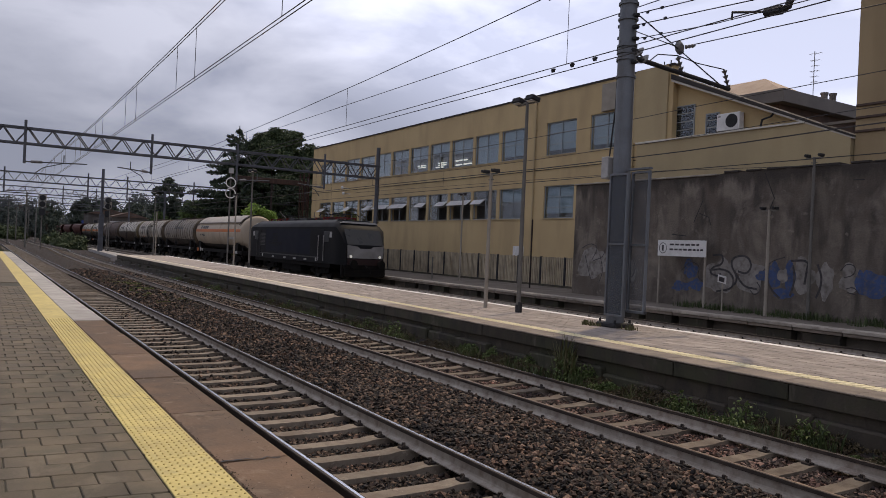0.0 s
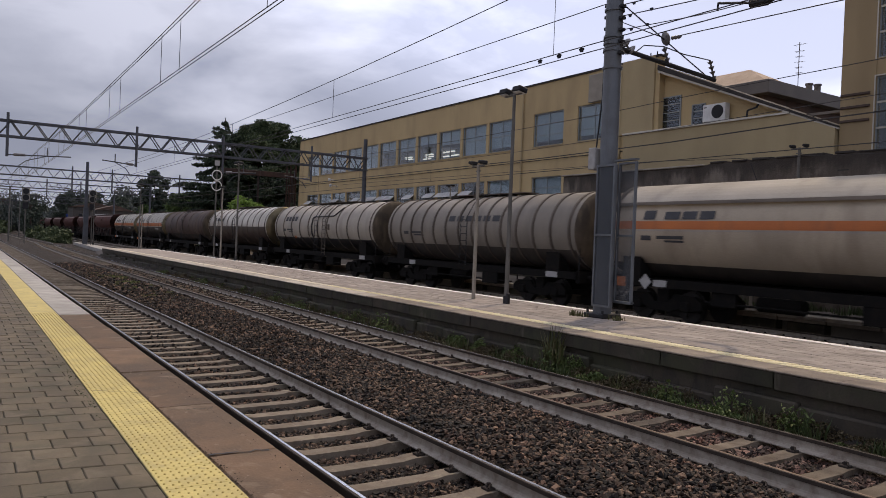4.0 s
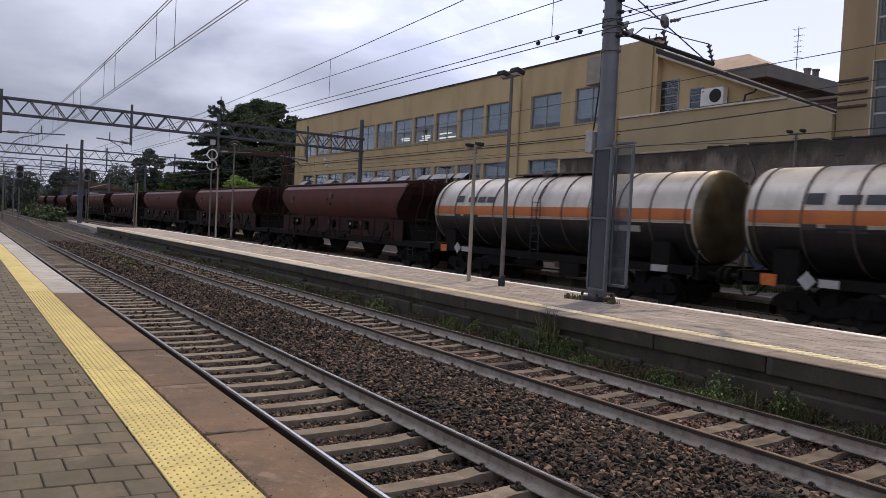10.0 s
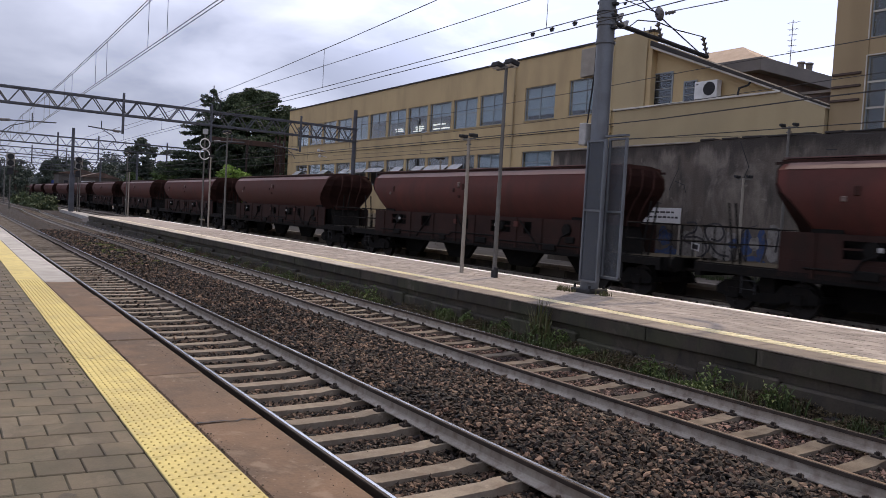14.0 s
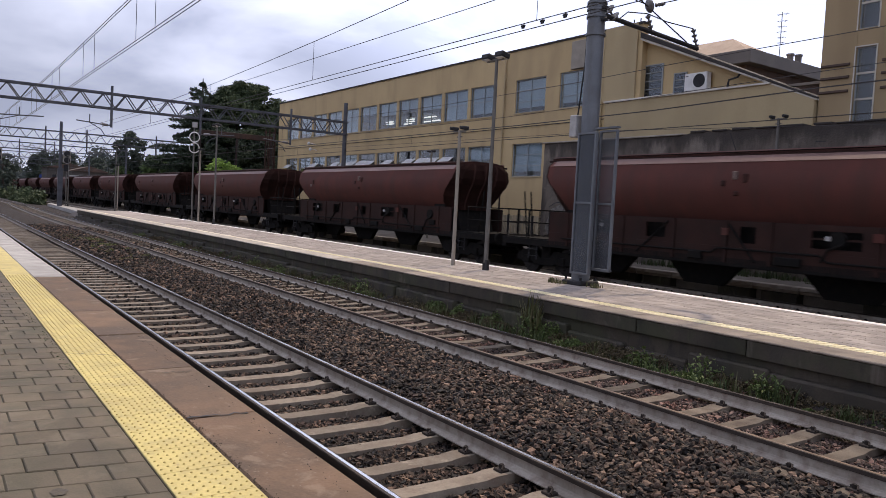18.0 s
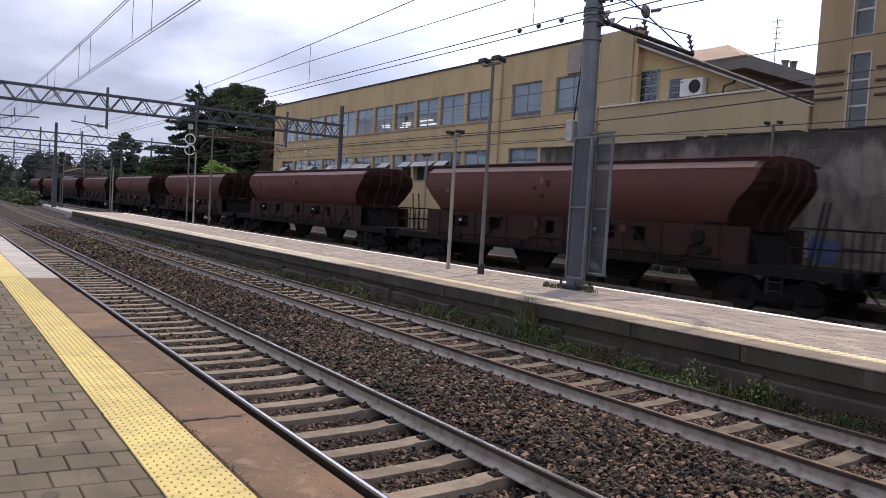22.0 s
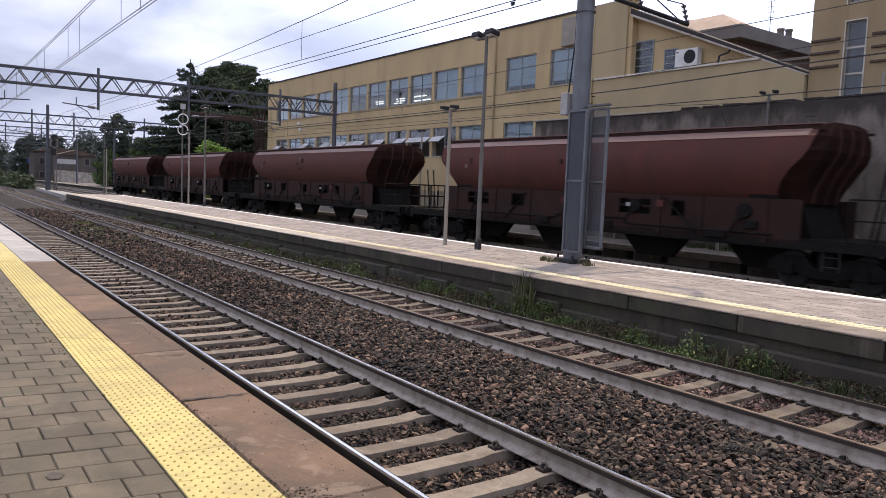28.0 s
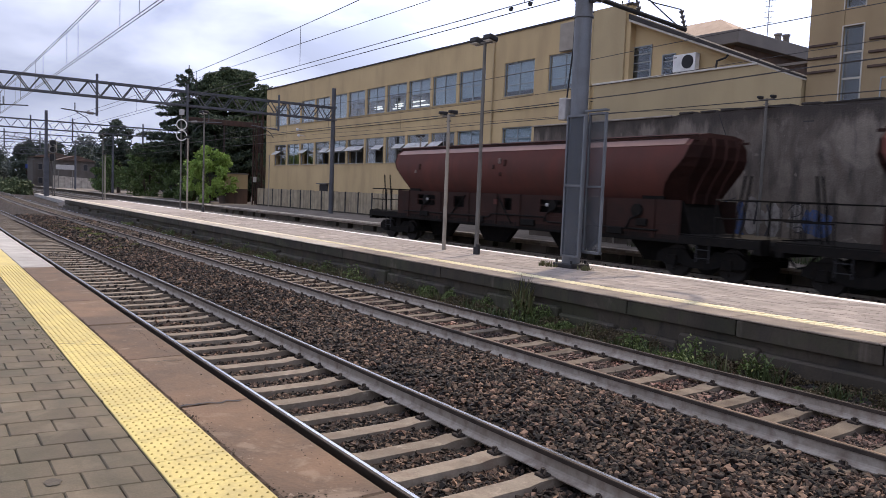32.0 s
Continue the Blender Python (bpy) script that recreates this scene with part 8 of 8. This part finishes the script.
def cedar(at, h, label, seed):
    """Layered conifer: tiers of flat drooping boughs with gaps."""
    t = thing("tree", at, label, "tree")
    bm = B()
    cyl(bm, (0, 0, -0.6), (0, 0, h), 0.35, 0.05, n=9)
    part("trunk", bm, "bark", t)
    rng = random.Random(seed)
    lumps = []
    z = h * 0.34
    while z < h:
        u = (z - h * 0.34) / (h * 0.66)
        reach = 5.6 * (1 - u) ** 0.8 + 0.1
        for j in range(8 if u < 0.8 else 5):
            a = rng.uniform(0, 6.28)
            ln = reach * rng.uniform(0.55, 1.12)
            bm = B()
            e = (ln * math.cos(a), ln * math.sin(a), z + rng.uniform(-0.7, 0.3))
            cyl(bm, (0, 0, z - 0.3), e, 0.07, 0.02, n=5)
            part("bough", bm, "bark", t)
            for f in (0.25, 0.45, 0.6, 0.75, 0.9, 1.0):
                lumps.append((e[0] * f, e[1] * f, z + (e[2] - z) * f + rng.uniform(-0.15, 0.15), 0.18 + 0.1 * reach, 0.18 + 0.1 * reach, 0.08 + 0.028 * reach))
        z += h * 0.052
    pts = lump_points(lumps, 420, np.random.default_rng(seed), 0.1)
    crown = new("crown", leaf_mesh("crown", pts, 0.15, seed, "leaf_dark", 0.6))
    crown.parent = t


cedar((24.6, 83.5, 0), 15.1, "tall dark cedar with layered boughs behind the far platform", 3)
tree((30.6, 86.0, 0), 14.6, broad_lumps(5.4, 4.0, 15.3, 170, 5), "broad dark green tree beside the yellow building", "leaf_tree", leaf=0.14, density=900, seed=6, trunk=0.4)
tree((34.2, 84.0, 0), 13, broad_lumps(3.8, 5.0, 13.4, 70, 11), "dark tree rising behind the yellow building", "leaf_tree", leaf=0.14, density=760, seed=12)
tree((26.6, 80.6, 0), 8.5, broad_lumps(3.2, 0.8, 9.4, 120, 8), "dark overgrown thicket in the shade of the cedar", leaf=0.15, density=1100, seed=9)
tree((30.4, 80.4, 0), 8.5, broad_lumps(3.0, 0.8, 9.2, 110, 13), "dark overgrown thicket beside the yellow building", leaf=0.15, density=1100, seed=10)
tree((29.3, 73.0, 0), 5.5, broad_lumps(1.7, 0.4, 6.0, 60, 16), "dark ivy thicket behind the corner of the yellow building", leaf=0.13, density=1100, seed=19)
tree((22.5, 69.5, 0.3), 4.6, broad_lumps(2.3, 0.4, 5.3, 70, 14), "bright green bush lit by the sun beside the far platform", "leaf_bright", leaf=0.13, density=1000, seed=15, trunk=0.1, name="bush")
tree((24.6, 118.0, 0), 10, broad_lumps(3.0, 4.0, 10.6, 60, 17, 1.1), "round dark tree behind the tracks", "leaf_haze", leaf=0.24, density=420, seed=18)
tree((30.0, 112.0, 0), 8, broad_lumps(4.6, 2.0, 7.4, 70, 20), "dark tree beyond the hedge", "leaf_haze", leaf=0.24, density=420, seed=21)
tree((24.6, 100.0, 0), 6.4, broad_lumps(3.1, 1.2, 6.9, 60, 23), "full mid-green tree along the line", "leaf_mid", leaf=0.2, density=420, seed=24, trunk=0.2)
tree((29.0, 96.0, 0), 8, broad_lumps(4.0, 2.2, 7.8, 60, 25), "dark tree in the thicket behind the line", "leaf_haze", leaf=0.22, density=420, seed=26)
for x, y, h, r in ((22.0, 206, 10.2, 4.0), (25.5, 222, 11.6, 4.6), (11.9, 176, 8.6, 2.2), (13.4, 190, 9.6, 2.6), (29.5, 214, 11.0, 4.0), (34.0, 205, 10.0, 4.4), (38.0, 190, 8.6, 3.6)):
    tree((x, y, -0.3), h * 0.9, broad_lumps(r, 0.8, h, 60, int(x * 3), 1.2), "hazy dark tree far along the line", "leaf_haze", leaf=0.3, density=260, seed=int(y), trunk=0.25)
for i in range(9):
    y = 76 + 6.5 * i
    tree((22.9 + (i % 3) * 0.9, y, 0.0), 3.5 + (i * 7 % 3) * 0.9, broad_lumps(2.4, 0.5, 4.0 + (i * 5 % 4) * 0.8, 46, 30 + i), "dull green overgrown bush along the line", "leaf_mid", leaf=0.14, density=620, seed=40 + i, trunk=0.1, name="bush")


def far_woods():
    """Uneven belt of distant trees that closes the view along the line."""
    rng = np.random.default_rng(77)
    lumps = []
    for i in range(150):
        x = -150 + 240 * (i / 150) + rng.uniform(-4, 4)
        y = 300 + rng.uniform(-40, 60) + (0 if x < 30 else -60)
        h = rng.uniform(7, 15)
        lumps.append((x, y, h * 0.5, rng.uniform(3, 6), 3.0, h * 0.5))
    pts = lump_points(lumps, 60, rng, 0.3)
    ob = new("far_woods", leaf_mesh("far_woods", pts, 0.42, 78, "leaf_far_haze"))
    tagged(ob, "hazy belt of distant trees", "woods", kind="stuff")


far_woods()


def green_bank():
    """Lit scrub on the bank where the line is lost from sight."""
    rng = np.random.default_rng(81)
    lumps = [(rng.uniform(10.6, 13.3), rng.uniform(118, 165), rng.uniform(0.0, 0.9), rng.uniform(0.6, 1.1), rng.uniform(1.0, 2.0), rng.uniform(0.7, 1.6)) for _ in range(34)]
    lumps += [(rng.uniform(-26, 8.0), 212 + rng.uniform(-8, 14), rng.uniform(0.3, 1.6), rng.uniform(1.5, 3.2), 2.0, rng.uniform(1.2, 2.4)) for _ in range(60)]
    pts = lump_points(lumps, 90, rng, 0.3)
    ob = new("green_bank", leaf_mesh("green_bank", pts, 0.3, 82, "leaf_scrub"))
    tagged(ob, "sunlit green scrub on a distant bank", "scrub", kind="stuff")


green_bank()


def far_house(x, y, w, d, h, roof, wall_mat, label, rows=2):
    b = thing("far_house", (x, y, -0.3), label, "house", group="distant houses")
    bm = B()
    box(bm, -w / 2, w / 2, -d / 2, d / 2, 0, h)
    part("wall", bm, wall_mat, b)
    bm = B()
    prism(bm, [(-w / 2 - 0.4, h), (w / 2 + 0.4, h), (0, h + roof)], "y", -d / 2 - 0.4, d / 2 + 0.4)
    part("roof", bm, "brown_wall", b, "brown pitched roof")
    n_ = max(int(w / 2.6), 1)
    for r in range(rows):
        for i in range(n_):
            xx = -w / 2 + w * (i + 0.5) / n_
            zz = 1.2 + r * 3.0
            if zz + 1.3 > h:
                continue
            bm = B()
            box(bm, xx - 0.5, xx + 0.5, -d / 2 - 0.04, -d / 2 + 0.02, zz, zz + 1.4)
            w_ = part("window", bm, "grey_fascia", b)
            bm = B()
            box(bm, xx - 0.4, xx + 0.4, -d / 2 - 0.06, -d / 2 - 0.04, zz + 0.1, zz + 1.3)
            part("pane", bm, "dark_iron", w_)


far_house(27.4, 176, 7.0, 10, 6.2, 1.2, "house_tan", "small tan house with a low brown roof beyond the hedge")
far_house(25.5, 190, 9, 9, 7.0, 1.2, "house_tan", "dark tan distant house by the line")
far_house(-14.0, 230, 16, 10, 8.0, 2.5, "cap_stone", "pale distant house among trees")
far_house(14, 330, 22, 10, 10.0, 2.5, "grey_fascia", "large grey building far along the line", 3)


def white_fence():
    f = thing("panel_fence", (0, 0, 0), "pale panel fence beyond the far platform", "fence")
    for k in range(7):
        bm = B()
        box(bm, 21.6 + 1.0 * k, 22.56 + 1.0 * k, 160, 160.1, 0.0, 2.7 - 0.06 * k)
        part("panel", bm, "cap_stone", f)
    s = thing("name_board", (23.6, 159, 0.3), "pale station board on two posts", "sign")
    bm = B()
    box(bm, -1.7, 1.7, -0.05, 0.05, 3.6, 4.5, 0.01)
    part("board", bm, "label_pale", s)
    for x in (-1.2, 1.2):
        bm = B()
        cyl(bm, (x, 0.1, 0), (x, 0.1, 4.5), 0.05, n=8)
        part("post", bm, "pole_grey", s)


def blue_sign():
    s = thing("blue_sign", (22.4, 198, 0), "small blue station sign on a post far along the line", "sign")
    bm = B()
    box(bm, -1.5, 1.5, -0.06, 0.0, 4.2, 5.2, 0.02)
    part("board", bm, "blue_sign_paint", s)
    for x in (-1.0, 1.0):
        bm = B()
        cyl(bm, (x, 0.08, -0.5), (x, 0.08, 5.0), 0.06, n=8)
        part("post", bm, "pole_grey", s)


white_fence()
blue_sign()


def beside_building():
    """Rusty beam, pipe rack and hut past the end of the yellow building."""
    sh = thing("rusty_beam", (0, 0, 0), "rusty steel beam on posts under the dark trees", "beam")
    bm = B()
    box(bm, 22.4, 30.6, 76.9, 77.1, 8.35, 8.9, 0.02)
    part("beam", bm, "rust_sheet", sh, "rust-streaked brown beam")
    for x in (22.55, 26.4, 30.2):
        bm = B()
        box(bm, x - 0.09, x + 0.09, 76.92, 77.08, 0, 8.35)
        part("post", bm, "rust_brown", sh)
    b = thing("pipe_rack", (25.75, 68.6, 0.3), "rack of rusty upright pipes beside the yellow building", "pipes")
    for x, y, h, r in ((0.15, -1.2, 8.4, 0.07), (0.34, -1.25, 7.6, 0.05), (0.55, -1.15, 8.5, 0.08), (0.85, -1.25, 8.2, 0.05), (1.08, -1.1, 8.6, 0.09)):
        bm = B()
        cyl(bm, (x, y, 0), (x, y, h), r, n=8)
        part("pipe", bm, "rust_sheet", b)
    for z in (1.6, 3.2, 5.0, 6.8, 8.1):
        bm = B()
        box(bm, 0.02, 1.2, -1.08, -1.02, z, z + 0.1)
        part("rail", bm, "rust_brown", b)
    bm = B()
    box(bm, 0.15, 0.45, -1.4, -1.21, 2.2, 2.7, 0.02)
    part("meter_box", bm, "label_pale", b)
    h = thing("beige_hut", (25.3, 70.6, 0.3), "small flat-roofed hut, beige above and brown below, behind the bush", "hut")
    bm = B()
    box(bm, -1.1, 1.1, -0.6, 1.2, 1.5, 2.9)
    part("wall", bm, "stucco_ochre", h)
    bm = B()
    box(bm, -1.1, 1.1, -0.6, 1.2, 0, 1.49)
    part("lower_wall", bm, "brown_wall", h, "brown lower wall")
    bm = B()
    box(bm, -1.18, 1.18, -0.7, 1.3, 2.9, 3.02)
    part("roof", bm, "grey_fascia", h)


beside_building()


def blades(name, spots, label, material, seed, parent_kind="stuff"):
    """Tufts of grass and weeds: (x, y, z, radius, height, count)."""
    rng = np.random.default_rng(seed)
    vs, fs = [], []
    k = 0
    for x, y, z, r, h, n_ in spots:
        for _ in range(n_):
            px, py = x + rng.normal() * r * 0.5, y + rng.normal() * r * 0.5
            a = rng.uniform(0, 6.28)
            hh = h * rng.uniform(0.4, 1.1)
            lean = rng.uniform(0.1, 0.6) * hh
            w = rng.uniform(0.006, 0.014) * (1 + hh)
            dx, dy = math.cos(a), math.sin(a)
            vs += [(px - dy * w, py + dx * w, z), (px + dy * w, py - dx * w, z), (px + dx * lean * 0.4 + dy * w * 0.7, py + dy * lean * 0.4 - dx * w * 0.7, z + hh * 0.6),
                   (px + dx * lean * 0.4 - dy * w * 0.7, py + dy * lean * 0.4 + dx * w * 0.7, z + hh * 0.6), (px + dx * lean, py + dy * lean, z + hh)]
            fs += [(k, k + 1, k + 2, k + 3), (k + 3, k + 2, k + 4)]
            k += 5
    ob = raw(name, vs, fs, material)
    return tagged(ob, label, "weeds", kind=parent_kind)


def ground_cover(name, strips, label, material, seed, leaf):
    """Low creeping leaves in ragged patches: (x0, x1, y0, y1, count, height, gap)."""
    rng = np.random.default_rng(seed)
    out = []
    for x0, x1, y0, y1, count, height, gap in strips:
        x, y = rng.uniform(x0, x1, count), rng.uniform(y0, y1, count)
        lush = np.array([noise.noise(Vector((a * 1.1 + seed, b * 0.8, 2.0))) + 0.5 * noise.noise(Vector((a * 3.0, b * 2.6 + seed, 5.0))) for a, b in zip(x, y)])
        keep = lush > gap
        x, y, lush = x[keep], y[keep], lush[keep] - gap
        z = np.array([bed_height(a, b) for a, b in zip(x, y)]) + height * np.minimum(lush * 2.2, 1.0) * rng.uniform(0.05, 1, len(x)) ** 1.5
        out.append(np.stack([x, y, z], 1))
    ob = new(name, leaf_mesh(name, np.concatenate(out), leaf, seed, material, 0.3))
    return tagged(ob, label, "weeds", kind="stuff")


def weeds():
    ground_cover("ground_cover", [(8.5, 9.28, 3.3, 14, 44000, 0.3, 0.16), (8.6, 9.28, 14, 42, 30000, 0.3, 0.2)], "creeping green weeds along the foot of the island platform", "leaf_weed", 62, 0.026)
    ground_cover("dead_cover", [(8.4, 9.28, 3.3, 14, 30000, 0.12, -0.25), (8.5, 9.28, 14, 42, 18000, 0.18, -0.2)], "brown dead weeds along the foot of the island platform", "dead_leaf", 63, 0.024)
    ground_cover("moss_patch", [(5.15, 6.35, 26, 40, 16000, 0.12, -0.05)], "yellow-green weeds between the two tracks", "leaf_bright_weed", 64, 0.04)
    rng = random.Random(55)
    spots = []
    for i in range(90):
        y = 3.2 + 27 * rng.random() ** 1.4
        x = 9.02 + rng.uniform(-0.3, 0.22)
        spots.append((x, y, bed_height(x, y) - 0.03, 0.22, rng.uniform(0.04, 0.13), 26))
    for y in (5.6, 6.4, 7.2, 7.9, 9.6, 9.9, 10.2, 11.0):
        for _ in range(5):
            spots.append((8.95 + rng.uniform(-0.2, 0.15), y + rng.uniform(-0.4, 0.4), -0.2, 0.25, rng.uniform(0.1, 0.26), 22))
    for i in range(34):
        y = 3.4 + 8.6 * rng.random()
        spots.append((9.3 - 0.42 * rng.random() ** 1.5 - 0.05, y, -0.24, 0.12, rng.uniform(0.10, 0.36) * (0.75 + 0.5 * math.sin(y * 2.1) ** 2), 24))
    blades("weeds", spots, "green weeds growing along the foot of the island platform", "grass", 56)
    spots = [(9.26 - 0.3 * rng.random() ** 1.5, 9.5 + 18 * rng.random(), -0.24, 0.14, rng.uniform(0.08, 0.26), 14) for i in range(240)]
    spots += [(9.0, y, -0.2, 0.3, 0.3, 40) for y in (6.0, 8.4, 13.0, 16.0, 17.0, 18.5, 21, 24)]
    spots += [(9.12 + rng.uniform(-0.1, 0.1), 10.1 + rng.uniform(-0.18, 0.18), -0.15, 0.1, rng.uniform(0.45, 0.9), 12) for _ in range(12)]
    blades("dry_weeds", spots, "dry yellowish grass at the foot of the island platform", "dry_grass", 57)
    spots = [(12.2 + a, 11.95 + b_, IS_TOP, 0.13, 0.13, 26) for a, b_ in ((-0.42, 0.35), (-0.45, 0.5), (-0.4, 0.2), (-0.1, -0.5), (-0.2, -0.62), (-0.3, 0.6))]
    blades("weeds", spots, "tufts of grass round the foot of the mast", "dry_grass", 58)
    spots = []
    for i in range(900):
        spots.append((rng.uniform(-34, 2.4), P1_END + 1 + 75 * rng.random() ** 1.5, -0.3, 0.9, rng.uniform(0.4, 1.1), 14))
    blades("grass_bank", spots, "rough grass past the end of the near platform", "grass", 59)
    spots = []
    for i in range(420):
        spots.append((rng.uniform(-5, 2.2), rng.uniform(62.5, 84), -0.3, 0.5, rng.uniform(0.3, 0.7), 22))
    blades("grass_bank", spots, "pale yellow-green grass beside the end of the near platform", "leaf_bright_weed", 65)
    spots = []
    for i in range(60):
        spots.append((rng.uniform(5.1, 6.1), rng.uniform(22, 42), -0.16, 0.4, rng.uniform(0.06, 0.16), 16))
    blades("weeds", spots, "sparse weeds between the tracks", "dry_grass", 60)
    spots = []
    for i in range(160):
        spots.append((23.15 - 0.9 * rng.random() ** 2, rng.uniform(4, 19), P3_TOP, 0.2, rng.uniform(0.1, 0.34), 18))
    blades("weeds", spots, "weeds at the foot of the stained wall", "grass", 61)
    # leafy shrub at the platform face
    for (x, y, z, r, n_, s) in ((9.0, 16.4, -0.1, 0.3, 200, 71), (8.95, 10.0, -0.1, 0.3, 200, 72), (9.0, 6.3, -0.12, 0.3, 240, 73), (9.02, 5.4, -0.15, 0.25, 220, 74), (8.95, 7.4, -0.15, 0.22, 200, 75)):
        pts = lump_points([(0, 0, 0.1, r, r, r * 0.9)], n_ / (r ** 2.5), np.random.default_rng(s), 0.2)
        t = thing("shrub", (x, y, z), "small leafy weed shrub at the island platform", "bush")
        bm = B()
        cyl(bm, (0, 0, -0.3), (0, 0, 0.2), 0.015, n=5)
        part("stem", bm, "bark", t)
        ob = new("leaves", leaf_mesh("leaves", pts, 0.032, s, "leaf_weed"))
        ob.parent = t


weeds()

# ---- grit, debris and stains on the near platform ----


def grit(name, rows, label, material, seed):
    """Tiny loose bits along a line: (x0, x1, y0, y1, z, count, size)."""
    rng = np.random.default_rng(seed)
    cube = np.array(list(itertools.product((-1, 1), repeat=3))) * 0.6
    fc = np.array([(0, 1, 3), (0, 3, 2), (4, 6, 7), (4, 7, 5), (0, 4, 5), (0, 5, 1), (2, 3, 7), (2, 7, 6), (0, 2, 6), (0, 6, 4), (1, 5, 7), (1, 7, 3)])
    vs, fs, k = [], [], 0
    for x0, x1, y0, y1, z, count, size in rows:
        u = np.stack([rng.normal((x0 + x1) / 2, (x1 - x0) / 3, count), rng.uniform(y0, y1, count), np.full(count, z)], 1)
        w = cube[None] * rng.uniform(0.4, 1.3, (count, 8, 3)) * (size * rng.lognormal(0, 0.5, count))[:, None, None] * 0.5
        vs.append((u[:, None] + w).reshape(-1, 3))
        fs.append((fc[None] + 8 * (k + np.arange(count))[:, None, None]).reshape(-1, 3))
        k += count
    ob = raw(name, np.concatenate(vs), np.concatenate(fs), material)
    return tagged(ob, label, "debris", kind="stuff")


mat("crumb", (0.085, 0.066, 0.046), (0.045, 0.036, 0.024), rough=0.95, scale=6, fine=60, island=0.6)
grit("edge_grit", [(1.478, 1.505, 2.8, 9.0, P1_TOP + 0.002, 700, 0.006), (1.485, 1.54, 2.8, 5.5, P1_TOP + 0.003, 160, 0.005), (1.85, 1.92, 2.8, 9.0, P1_TOP + 0.004, 160, 0.005),
                   (1.05, 1.07, 3.0, 9.0, P1_TOP + 0.001, 260, 0.005), (1.5, 1.64, 2.5, 3.4, P1_TOP + 0.003, 420, 0.009), (1.5, 1.95, 2.5, 3.3, P1_TOP + 0.003, 160, 0.006)],
     "crumbs of grit and soil along the platform edge joints", "crumb", 91)
grit("moss_crumbs", [(0.95, 1.06, 6.5, 10.5, P1_TOP + 0.001, 260, 0.007)],
     "bits of moss and soil in the paving joints", "grass", 92)


mat("oil_stain", (0.10, 0.085, 0.063), (0.07, 0.058, 0.043), rough=0.8, scale=20, fine=90)


def stain():
    rng = random.Random(6)
    bm = B()
    c = bm.verts.new((0, 0, 0))
    ring = [bm.verts.new((0.042 * (1 + rng.uniform(-0.25, 0.25)) * math.cos(a * 0.42), 0.05 * (1 + rng.uniform(-0.25, 0.25)) * math.sin(a * 0.42), 0)) for a in range(15)]
    for i in range(15):
        bm.faces.new((c, ring[i], ring[(i + 1) % 15]))
    ob = solo("paving_stain", bm, "oil_stain", "small dark oily stain on a paving block", "stain")
    ob.location = STAIN_AT


STAIN_AT = (0.56, 4.165, P1_TOP + 0.0032)
stain()


def motions():
    """The train runs towards and past the camera, a little faster at the end."""
    times = [0.5 * k for k in range(65)]
    for v, s in TRAIN:
        walk(v, [(t, pose(T4, s - gone(t), 0)) for t in times])


motions()
